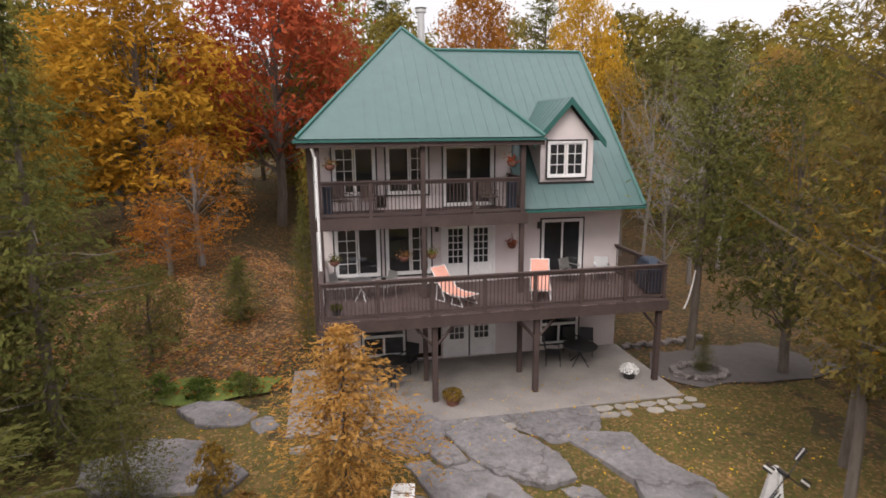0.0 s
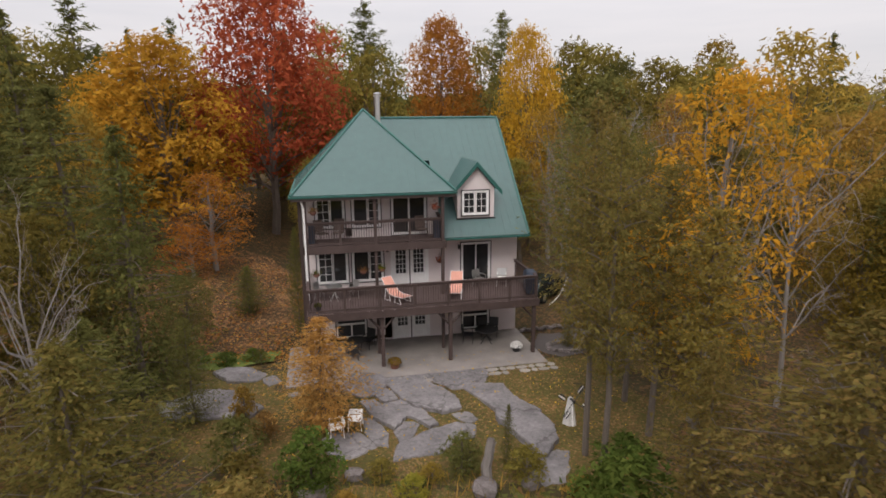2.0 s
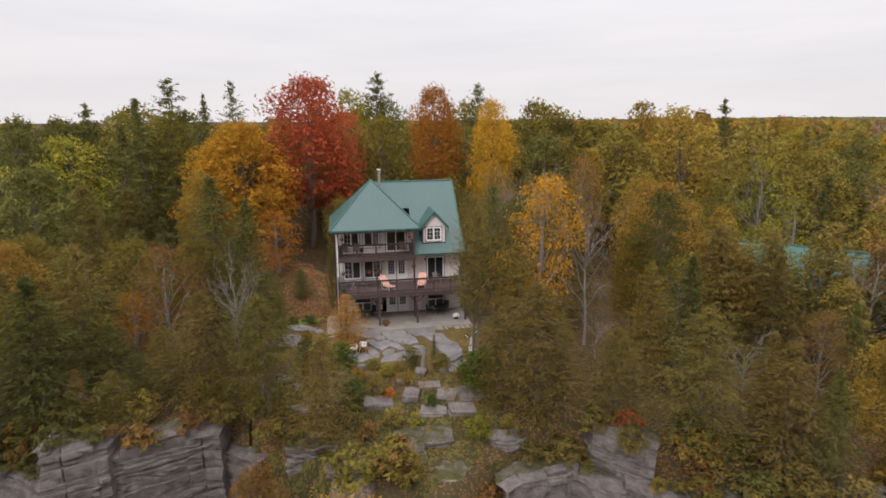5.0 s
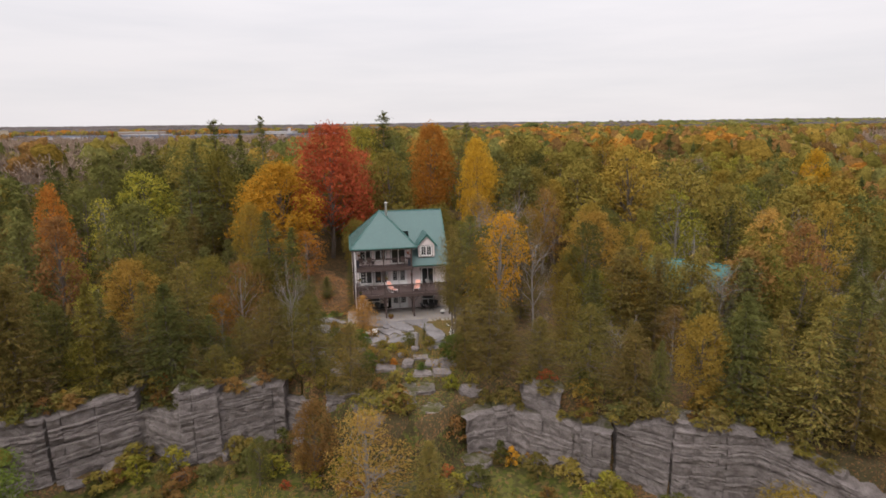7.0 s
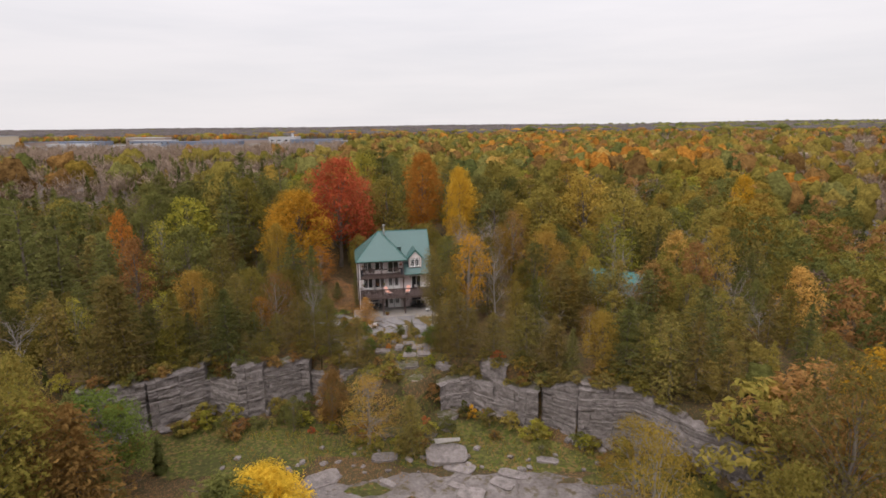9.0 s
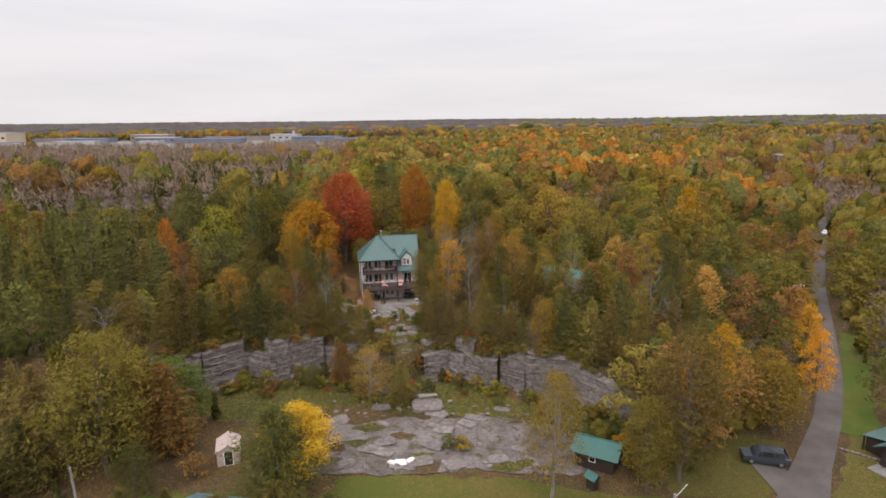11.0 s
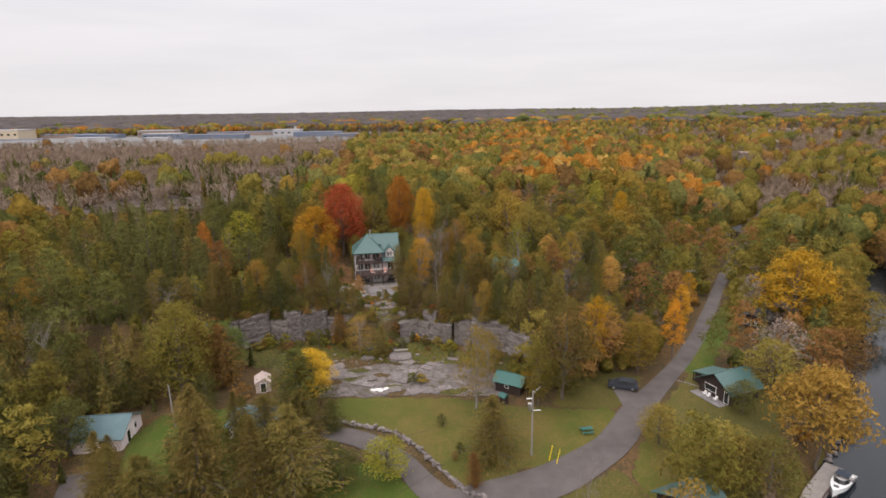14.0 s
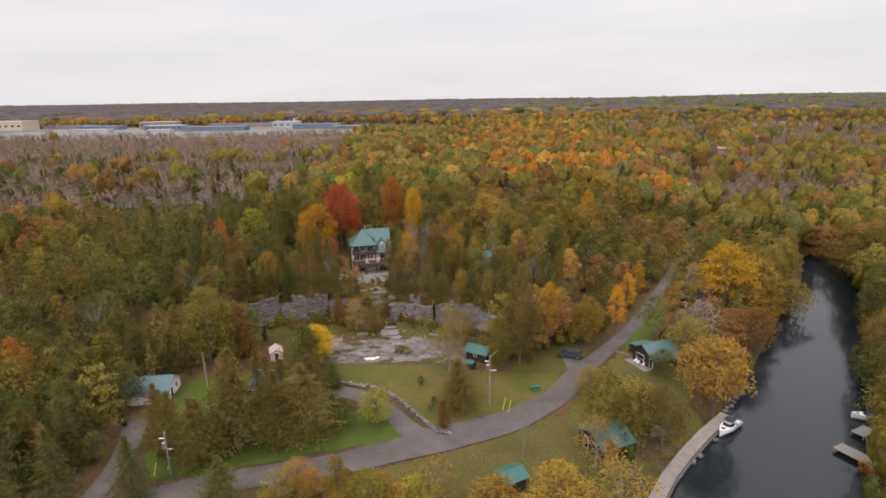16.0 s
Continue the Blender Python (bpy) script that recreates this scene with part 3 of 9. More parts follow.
patch("cabin_verge", [(54, -31), (58, -26), (64, -18.5), (71, -17), (76, -24), (78, -33), (76, -40), (70, -47), (64, -54), (56, -63), (50, -62), (47, -52), (50, -40)], M_VERGE, 0.05, "leaf-strewn grass round the log cabin", "grass", seed=22)
patch("parking_verge", [(37, -30), (47, -31), (51, -27), (55, -20), (49, -17), (40, -21)], M_VERGE, 0.05, "leaf-strewn grass by the parking spot", "grass", seed=23)
patch("lane_verge", [(6, -66), (22, -59.5), (33, -54.5), (43, -47.5), (46, -55), (52, -64), (40, -78), (22, -78), (8, -74)], M_VERGE, 0.07, "rough grass between the lane and the river", "verge", seed=21)
patch("quarry_floor", [(-6, -15), (-10, -20), (-6, -27), (6, -27), (16, -26), (28, -27), (30, -22), (26, -15), (18, -13.5), (8, -14.5), (2, -13)], M_FLOORROCK, 0.10, "bare grey limestone quarry floor with puddles of moss", "rock floor", seed=7)
ribbon("road", [(-30, -84), (-22, -72), (-10, -66), (8, -61.5), (22, -55), (34, -50), (44, -42), (50, -32), (56.6, -23.4), (63.6, -14.6), (72.8, -0.6), (84, 19), (99, 46), (121, 82), (139, 109), (160, 145)], [6, 6, 5.2, 5.4, 7, 6.6, 5.2, 4.8, 3.7, 3.3, 3.1, 2.9, 2.8, 2.8, 2.8, 2.8], M_ROAD, 0.14, "worn grey asphalt lane", "road")
ribbon("driveway", [(22, -56), (17.5, -53), (14, -46), (7, -40), (0, -38)], [6, 4, 3.6, 4, 4], M_ROAD, 0.17, "curving asphalt driveway", "driveway")
ribbon("pullout", [(50, -33), (51, -29), (50.5, -25.5), (49.5, -22.5)], [3, 3.6, 3.6, 2.4], M_ROAD, 0.12, "worn parking spot beside the lane", "parking spot")
ribbon("side_drive", [(-25.5, -77), (-26.8, -70), (-26.6, -64), (-28.6, -56), (-31.5, -48.5)], [3.4, 3.2, 3.2, 3.6, 4.4], M_ROAD, 0.17, "asphalt side drive to the cottage", "driveway")

# ---- the house ----
HOUSE = pose(-4.48, 18.91, 0, 0, 0, 11.15)
house = empty("house", HOUSE, "three-storey pink stucco house with a green metal roof and brown decks", "house")
W, DEPTH, DECK_Z, BAL_Z, DV, BV = 11.26, 8.9, 2.86, 5.58, -3.43, -1.71


def wall_with_holes(bm, u0, u1, w0, w1, v0, v1, holes):
    """A wall in the u-w plane from v0 to v1, open at holes (u0, w0, u1, w1)."""
    us = sorted({u0, u1, *[h[0] for h in holes], *[h[2] for h in holes]})
    ws = sorted({w0, w1, *[h[1] for h in holes], *[h[3] for h in holes]})
    for a, b in zip(us[:-1], us[1:]):
        for c, d in zip(ws[:-1], ws[1:]):
            mu, mw = (a + b) / 2, (c + d) / 2
            if not any(h[0] < mu < h[2] and h[1] < mw < h[3] for h in holes):
                box(bm, a, v0, c, b, v1, d)
    bmesh.ops.remove_doubles(bm, verts=bm.verts, dist=0.0005)
    inner = [f for f in bm.faces if all(len(e.link_faces) > 2 for e in f.edges)]
    bmesh.ops.delete(bm, geom=inner, context="FACES_ONLY")
    bmesh.ops.recalc_face_normals(bm, faces=bm.faces)
    return bm


HOLES = [
    (0.82, 6.08, 2.25, 7.74), (2.60, 6.08, 4.03, 7.74), (4.56, 5.62, 6.36, 7.72),
    (0.78, 3.26, 2.32, 5.02), (2.51, 3.26, 4.10, 5.02), (4.47, 2.88, 6.44, 5.03), (8.18, 2.88, 9.78, 5.02),
    (1.58, 0.28, 3.12, 1.62), (4.50, 0.02, 6.48, 2.10), (8.22, 0.24, 9.74, 1.62),
]
front = bmesh.new()
wall_with_holes(front, 0.25, W, -0.6, 5.45, 0.0, 0.22, [h for h in HOLES if h[3] < 5.4])
wall_with_holes(front, 0.25, 7.0, 5.45, 8.25, 0.0, 0.22, [h for h in HOLES if h[3] > 5.4])
part("wall", front, M_STUCCO, house)
side = bmesh.new()
box(side, 0.02, -0.02, -0.6, 0.248, 6.6, 7.95)
box(side, 0.02, 6.6, -0.6, 0.248, DEPTH, 7.0)
part("wall", side, M_STUCCO, house)
side = bmesh.new()
box(side, W - 0.22, 0.222, -0.6, W - 0.002, DEPTH, 5.6)
gable = [(W - 0.1, 0.1, 5.6), (W - 0.1, DEPTH - 0.1, 5.6), (W - 0.1, 4.48, 10.9)]
gv = [side.verts.new(p) for p in gable] + [side.verts.new((p[0] - 0.15, p[1], p[2])) for p in gable]
for f in ((0, 1, 2), (5, 4, 3), (0, 3, 4, 1), (1, 4, 5, 2), (2, 5, 3, 0)):
    side.faces.new([gv[i] for i in f])
part("wall", side, M_STUCCO, house)
part("wall", boxes((0.25, DEPTH - 0.22, -0.6, W - 0.22, DEPTH, 5.6)), M_STUCCO, house)
part("floor_slab", boxes((0.25, 0.23, 2.55, W - 0.25, DEPTH - 0.25, 2.84), (0.25, 0.23, 5.30, W - 0.25, DEPTH - 0.25, 5.56)), M_CONCRETE, house)
part("corner_board", boxes((0.185, -0.05, -0.3, 0.245, 0.05, 7.9)), M_WHITE, house, "white corner board")
part("corner_post", boxes((0.005, -0.11, -0.3, 0.18, -0.023, 7.9), bevel=0.008), M_BROWN, house, "brown corner post")

# roof: a steep pyramid over the balcony wing and a gable behind it
APEX = (3.52, 2.35, 11.85)
EL, ER, EF, EB, EZ = -0.2, 7.47, -1.93, 6.65, 8.0


def ribbed(name, a, b, c, d, parent, pitch=0.38, thick=0.07, rib=0.009):
    """Standing-seam sheet between the eave a-b and the top d-c (points may coincide), with its seams as pieces."""
    bm = bmesh.new()
    a, b, c, d = [Vector(p) for p in (a, b, c, d)]
    pts = [a, b, c, d] if (c - d).length > 1e-4 else [a, b, c]
    slab_poly(bm, [tuple(p) for p in pts], thick)
    sheet = part(name, bm, M_GREENROOF, parent)
    nrm = (b - a).cross(d - a).normalized()
    if nrm.z < 0:
        nrm = -nrm
    along = (b - a).normalized()
    up = nrm.cross(along)
    if up.z < 0:
        up = -up
    poly = [((p - a).dot(along), (p - a).dot(up)) for p in pts]
    s = pitch / 2
    while s < (b - a).length + 0.1:
        hits = [y0 + (y1 - y0) * (s - x0) / (x1 - x0) for (x0, y0), (x1, y1) in zip(poly, poly[1:] + poly[:1]) if (x0 - s) * (x1 - s) < 0]
        if len(hits) >= 2 and max(hits) - min(hits) > 0.1:
            p, q = a + along * s + up * min(hits), a + along * s + up * max(hits)
            bm = bmesh.new()
            v = [bm.verts.new(k) for k in (p - along * 0.018, p + along * 0.018, q + along * 0.018, q - along * 0.018)]
            t = [bm.verts.new(k.co + nrm * rib) for k in v]
            bm.faces.new(t)
            for i in range(4):
                bm.faces.new((v[i], v[(i + 1) % 4], t[(i + 1) % 4], t[i]))
            bmesh.ops.recalc_face_normals(bm, faces=bm.faces)
            part("seam", bm, M_GREENROOF, parent if parent.parent else sheet)
        s += pitch
    return sheet


roof = ribbed("roof", (EL, EF, EZ), (ER, EF, EZ), APEX, APEX, house)
ribbed("roof_slope", (EL, EB, EZ), (EL, EF, EZ), APEX, APEX, roof)
ribbed("roof_slope", (ER, EF, EZ), (ER, EB, EZ), APEX, APEX, roof)
ribbed("roof_slope", (ER, EB, EZ), (EL, EB, EZ), APEX, APEX, roof)
RX, RV, RZ, LV, LZ = 11.40, 4.48, 11.38, -1.42, 5.62
ribbed("roof_slope", (6.95, LV, LZ), (RX, LV, LZ), (RX, RV, RZ), (6.95, RV, RZ), roof)
ribbed("roof_slope", (3.6, 2.2, 9.15), (6.95, 2.2, 9.15), (6.95, RV, RZ), (3.6, RV, RZ), roof)
ribbed("roof_slope", (RX, 10.3, 5.70), (3.6, 10.3, 5.70), (3.6, RV, RZ), (RX, RV, RZ), roof)


def cap(a, b, w=0.16, h=0.05):
    return rods((a, b, w * 0.42, w * 0.42), sides=6)


for a, b in (((EL, EF, EZ + 0.02), APEX), ((ER, EF, EZ + 0.02), APEX), ((EL, EB, EZ + 0.02), APEX), ((3.9, RV, RZ + 0.02), (RX, RV, RZ + 0.02)), ((RX, LV, LZ), (RX, RV, RZ))):
    part("ridge_cap", cap(a, b), M_GREENTRIM, roof, "green metal ridge cap")
part("gutter", boxes((EL - 0.05, EF - 0.10, EZ - 0.11, ER + 0.05, EF + 0.02, EZ - 0.04)), M_GREENTRIM, house, "dark green gutter")
part("gutter", boxes((6.9, LV - 0.09, LZ - 0.11, RX + 0.02, LV + 0.02, LZ - 0.04)), M_GREENTRIM, house, "dark green gutter")
part("gutter", boxes((EL - 0.10, EF, EZ - 0.13, EL + 0.02, EB, EZ - 0.03)), M_GREENTRIM, house, "dark green gutter")
part("soffit", boxes((EL + 0.03, EF + 0.03, EZ - 0.10, ER - 0.03, 0.1, EZ - 0.05), (EL + 0.03, 0.1, EZ - 0.10, 0.1, EB - 0.05, EZ - 0.05)), M_WHITE, house, "white soffit boards")
part("soffit", boxes((7.0, LV + 0.03, LZ - 0.10, RX - 0.03, 0.15, LZ - 0.05)), M_WHITE, house, "white soffit boards")
part("fascia", boxes((EL, EF - 0.02, EZ - 0.26, ER, EF + 0.03, EZ - 0.12)), M_BROWN, house, "dark brown fascia board")
part("downspout", rods(((EL + 0.42, EF + 0.02, EZ - 0.2), (0.33, BV - 0.02, 7.4), 0.045), ((0.33, BV - 0.10, 7.45), (0.33, BV - 0.10, 0.0), 0.045)), M_WHITE, house, "white downspout")

# chimney pipe
pipe = part("chimney", rods(((4.35, 2.95, 10.6), (4.35, 2.95, 12.55), 0.13), sides=14), M_STEEL, house, "shiny steel chimney pipe")
part("chimney_cap", rods(((4.35, 2.95, 12.50), (4.35, 2.95, 12.60), 0.2), ((4.35, 2.95, 12.66), (4.35, 2.95, 12.72), 0.23, 0.05), ((4.35, 2.95, 12.55), (4.35, 2.95, 12.70), 0.08), sides=14), M_STEEL, pipe)


def window(u0, w0, u1, w1, v=0.0, sashes=(), border=True, sill=True, parent=house):
    """A white window: frame, black surround, panes; sashes: (from, to, columns, rows) as parts of the width."""
    bm = bmesh.new()
    t = 0.075
    for d in ((u0, w0, u1, w0 + t), (u0, w1 - t, u1, w1), (u0, w0 + t, u0 + t, w1 - t), (u1 - t, w0 + t, u1, w1 - t)):
        box(bm, d[0], v - 0.03, d[1], d[2], v + 0.12, d[3])
    win = part("window", bm, M_WHITE, parent)
    if border:
        s = 0.05
        bm = bmesh.new()
        for d in ((u0 - s, w0 - s, u1 + s, w0 - 0.002), (u0 - s, w1 + 0.002, u1 + s, w1 + s), (u0 - s, w0, u0 - 0.002, w1), (u1 + 0.002, w0, u1 + s, w1)):
            box(bm, d[0], v - 0.045, d[1], d[2], v - 0.002, d[3])
        part("surround", bm, M_BLACK, win, "black trim boards")
    gu0, gu1, gw0, gw1 = u0 + t, u1 - t, w0 + t, w1 - t
    for a, b, cols, rows in sashes:
        x0, x1 = gu0 + (gu1 - gu0) * a, gu0 + (gu1 - gu0) * b
        bm = bmesh.new()
        k = 0.045
        for d in ((x0, gw0, x1, gw0 + k), (x0, gw1 - k, x1, gw1), (x0, gw0 + k, x0 + k, gw1 - k), (x1 - k, gw0 + k, x1, gw1 - k)):
            box(bm, d[0], v + 0.0, d[1], d[2], v + 0.07, d[3])
        for i in range(1, cols):
            x = x0 + (x1 - x0) * i / cols
            box(bm, x - 0.012, v + 0.012, gw0 + k, x + 0.012, v + 0.03, gw1 - k)
        for i in range(1, rows):
            z = gw0 + (gw1 - gw0) * i / rows
            box(bm, x0 + k, v + 0.014, z - 0.012, x1 - k, v + 0.028, z + 0.012)
        part("sash", bm, M_WHITE, win)
        part("pane", boxes((x0 + 0.02, v + 0.035, gw0 + 0.02, x1 - 0.02, v + 0.047, gw1 - 0.02)), M_GLASS, win)
    return win


CAS_A = [(0.0, 0.49, 2, 4), (0.51, 1.0, 1, 1)]
CAS_B = [(0.0, 0.55, 1, 1), (0.57, 1.0, 2, 4)]
window(*HOLES[0], sashes=CAS_A)
window(*HOLES[1], sashes=CAS_B)
window(*HOLES[2], sashes=[(0.0, 0.5, 1, 1), (0.5, 1.0, 1, 1)])
window(*HOLES[3], sashes=CAS_A)
window(*HOLES[4], sashes=CAS_B)
slider = window(*HOLES[6], sashes=[(0.0, 0.52, 1, 1), (0.5, 1.0, 1, 1)])
part("curtain", boxes((9.18, 0.10, 2.95, 9.70, 0.14, 4.95)), plain("pale_curtain", (0.5, 0.52, 0.5), 0.9), slider, "pale curtain behind the glass")
for h in (HOLES[7], HOLES[9]):
    w0, w1 = h[1] + 0.075, h[3] - 0.075
    win = window(*h, sashes=[])
    mid = h[1] + 0.55 * (h[3] - h[1])
    um = (h[0] + h[2]) / 2
    part("sash", boxes((h[0] + 0.075, 0.0, mid - 0.05, h[2] - 0.075, 0.07, mid + 0.05), (um - 0.04, 0.0, w0, um + 0.04, 0.07, mid - 0.05)), M_WHITE, win)
    part("pane", boxes((h[0] + 0.08, 0.035, w0, h[2] - 0.08, 0.047, w1)), M_GLASS, win)


def french_door(u0, w0, u1, w1):
    bm = boxes((u0, -0.03, w1 - 0.09, u1, 0.12, w1), (u0, -0.03, w0, u0 + 0.09, 0.12, w1 - 0.09), (u1 - 0.09, -0.03, w0, u1, 0.12, w1 - 0.09))
    door = part("door", bm, M_WHITE, house, "white double door")
    um = (u0 + u1) / 2
    for a, b in ((u0 + 0.09, um - 0.029), (um + 0.029, u1 - 0.09)):
        g0, g1, h0, h1 = a + 0.17, b - 0.17, w0 + 0.68, w1 - 0.22
        bm = bmesh.new()
        wall_with_holes(bm, a, b, w0 + 0.02, w1 - 0.09, 0.02, 0.065, [(g0, h0, g1, h1)])
        for i in range(1, 3):
            x = g0 + (g1 - g0) * i / 3
            box(bm, x - 0.012, 0.015, h0, x + 0.012, 0.035, h1)
        for i in range(1, 5):
            z = h0 + (h1 - h0) * i / 5
            box(bm, g0, 0.017, z - 0.012, g1, 0.033, z + 0.012)
        box(bm, a + 0.17, 0.012, w0 + 0.16, b - 0.17, 0.02, w0 + 0.54)
        leaf = part("door_leaf", bm, M_WHITE, door)
        part("pane", boxes((g0 + 0.003, 0.038, h0 + 0.003, g1 - 0.003, 0.048, h1 - 0.003)), M_GLASS, leaf)
    # the shaded gap between the two leaves, put in as a black strip
    part("door_gap", boxes((um - 0.028, 0.0, w0 + 0.02, um + 0.028, 0.06, w1 - 0.09)), M_BLACK, door, "black strip in place of the shaded gap between the leaves")
    part("door_handle", rods(((um - 0.07, 0.0, w0 + 1.0), (um - 0.07, -0.06, w0 + 1.0), 0.025)), M_STEEL, door, "metal knob")


french_door(*HOLES[5])
french_door(*HOLES[8])

# dormer
DVF = -0.62
dormer = part("dormer", boxes((7.84, DVF, 6.42, 9.76, DVF + 0.15, 7.94)), M_STUCCO, house, "small gabled dormer")
bm = bmesh.new()
gp = [(7.84, DVF, 7.938), (9.76, DVF, 7.938), (8.80, DVF, 9.02)]
gv = [bm.verts.new(p) for p in gp] + [bm.verts.new((p[0], p[1] + 0.15, p[2])) for p in gp]
for f in ((0, 1, 2), (5, 4, 3), (0, 3, 4, 1), (1, 4, 5, 2), (2, 5, 3, 0)):
    bm.faces.new([gv[i] for i in f])
bmesh.ops.recalc_face_normals(bm, faces=bm.faces)
part("gable", bm, M_STUCCO, dormer)
for x in (7.84, 9.68):
    bm = bmesh.new()
    pv = [(x, DVF + 0.15, 6.5), (x, 1.0, 7.94), (x, DVF + 0.15, 7.94)]
    gv = [bm.verts.new(p) for p in pv] + [bm.verts.new((p[0] + 0.08, p[1], p[2])) for p in pv]
    for f in ((0, 1, 2), (5, 4, 3), (0, 3, 4, 1), (1, 4, 5, 2), (2, 5, 3, 0)):
        bm.faces.new([gv[i] for i in f])
    bmesh.ops.recalc_face_normals(bm, faces=bm.faces)
    part("cheek", bm, M_STUCCO, dormer)
DO = DVF - 0.28
ribbed("dormer_roof", (7.53, 2.6, 7.86), (7.53, DO, 7.86), (8.80, DO, 9.28), (8.80, 2.6, 9.28), dormer)
ribbed("dormer_roof", (10.07, DO, 7.86), (10.07, 2.6, 7.86), (8.80, 2.6, 9.28), (8.80, DO, 9.28), dormer)
bm = bmesh.new()
for a, b in (((7.50, DO - 0.02, 7.80), (8.80, DO - 0.02, 9.26)), ((10.10, DO - 0.02, 7.80), (8.80, DO - 0.02, 9.26))):
    a, b = Vector(a), Vector(b)
    pv = [a, b, b + Vector((0, 0, -0.24)), a + Vector((0, 0, -0.22))]
    slab = [bm.verts.new(p) for p in pv] + [bm.verts.new(p + Vector((0, 0.06, 0))) for p in pv]
    for f in ((0, 1, 2, 3), (7, 6, 5, 4), (0, 4, 5, 1), (1, 5, 6, 2), (2, 6, 7, 3), (3, 7, 4, 0)):
        bm.faces.new([slab[i] for i in f])
bmesh.ops.recalc_face_normals(bm, faces=bm.faces)
part("bargeboard", bm, M_GREENTRIM, dormer, "green bargeboard")
window(8.06, 6.58, 9.46, 7.82, DVF - 0.05, [(0.0, 0.48, 2, 3), (0.52, 1.0, 2, 3)], parent=dormer)
part("dormer_sill", boxes((7.78, DVF - 0.06, 6.36, 9.82, DVF + 0.1, 6.44)), M_BLACK, dormer, "dark flashing")

# ---- decks ----
deck = empty("deck", HOUSE, "dark brown stained wooden deck across the main floor", "deck")
balcony = empty("balcony", HOUSE, "dark brown wooden balcony under the roof", "balcony")


def boards(parent, u0, u1, v0, v1, z, n):
    for i in range(n):
        a, b = v0 + (v1 - v0) * i / n, v0 + (v1 - v0) * (i + 1) / n - 0.008
        part("floor_board", boxes((u0, a, z - 0.04, u1, b, z)), M_DECK, parent)


def railing(parent, p, q, z, h=1.0, step=0.115, post_at=()):
    """Top and bottom rails with slim balusters from p to q (u, v)."""
    p, q = Vector((*p, z)), Vector((*q, z))
    L, d = (q - p).length, (q - p).normalized()
    n = Vector((-d.y, d.x, 0))

    def bar(name, a, b, half, z0, z1, label=""):
        bm = bmesh.new()
        c = [a - n * half, a + n * half, b + n * half, b - n * half]
        lo = [bm.verts.new((k.x, k.y, z0)) for k in c]
        hi = [bm.verts.new((k.x, k.y, z1)) for k in c]
        bm.faces.new(lo[::-1]), bm.faces.new(hi)
        for i in range(4):
            bm.faces.new((lo[i], lo[(i + 1) % 4], hi[(i + 1) % 4], hi[i]))
        bmesh.ops.recalc_face_normals(bm, faces=bm.faces)
        return part(name, bm, M_BROWN, parent, label)

    bar("top_rail", p, q, 0.07, z + h - 0.045, z + h)
    bar("rail", p, q, 0.022, z + h - 0.14, z + h - 0.05)
    bar("bottom_rail", p, q, 0.022, z + 0.06, z + 0.14)
    k = int(L / step)
    base = None
    for i in range(1, k):
        c = p + d * (L * i / k)
        if base is None:
            base = part("baluster", boxes((-0.012, -0.012, 0, 0.012, 0.012, h - 0.28)), M_BROWN, parent)
            base.location = (c.x, c.y, z + 0.14)
        else:
            o = link_mesh("baluster", base.data, parent)
            o.location = (c.x, c.y, z + 0.14)
    for t in post_at:
        c = p + d * t
        part("rail_post", boxes((c.x - 0.05, c.y - 0.05, z - 0.2, c.x + 0.05, c.y + 0.05, z + h + 0.002)), M_BROWN, parent)


boards(deck, 0.26, 11.2, DV, -0.01, DECK_Z, 24)
part("beam", boxes((0.24, DV - 0.05, 2.47, 11.22, DV - 0.004, DECK_Z - 0.045)), M_BROWN, deck, "dark brown rim joist")
part("beam", boxes((0.26, DV + 0.1, 2.42, 11.2, DV + 0.24, 2.64)), M_BROWN, deck)
part("beam", boxes((0.26, BV - 0.08, 2.42, 11.2, BV + 0.08, 2.64)), M_BROWN, deck)
part("beam", boxes((11.2, DV - 0.05, 2.47, 11.245, 0.0, DECK_Z - 0.045)), M_BROWN, deck)
for i in range(12):
    u = 0.5 + i * 0.95
    part("joist", boxes((u, DV + 0.01, 2.64, u + 0.05, -0.01, 2.815)), M_BROWN, deck)
railing(deck, (0.34, DV + 0.06), (11.12, DV + 0.06), DECK_Z, 1.13, post_at=(0.0, 1.6, 3.2, 4.8, 6.4, 7.9, 9.4, 10.75))
railing(deck, (11.12, DV + 0.15), (11.12, -0.05), DECK_Z, 1.13, post_at=(1.7,))
railing(deck, (0.34, DV + 0.15), (0.34, -0.05), DECK_Z, 1.13, post_at=(1.7,))
for u in (3.62, 6.86, 11.05):
    part("post", boxes((u - 0.085, DV + 0.09, -0.25, u + 0.085, DV + 0.26, 2.42), bevel=0.01), M_BROWN, deck, "dark brown timber post")
    for s in (-1, 1):
        if u + s * 0.6 < 11.3:
            part("brace", rods(((u + s * 0.08, DV + 0.17, 1.85), (u + s * 0.6, DV + 0.17, 2.44), 0.05), sides=4), M_BROWN, deck)
part("post", boxes((0.30, DV + 0.09, -0.25, 0.46, DV + 0.25, 2.42)), M_BROWN, deck, "dark brown timber post")
for u in (3.58, 6.84, 0.38):
    part("post", boxes((u - 0.075, BV - 0.075, -0.25, u + 0.075, BV + 0.075, 7.9), bevel=0.01), M_BROWN, balcony, "dark brown timber post")
boards(balcony, 0.26, 6.98, BV - 0.05, -0.01, BAL_Z, 12)
part("beam", boxes((0.24, BV - 0.12, 5.22, 7.0, BV - 0.078, BAL_Z + 0.01)), M_BROWN, balcony, "dark brown rim joist")
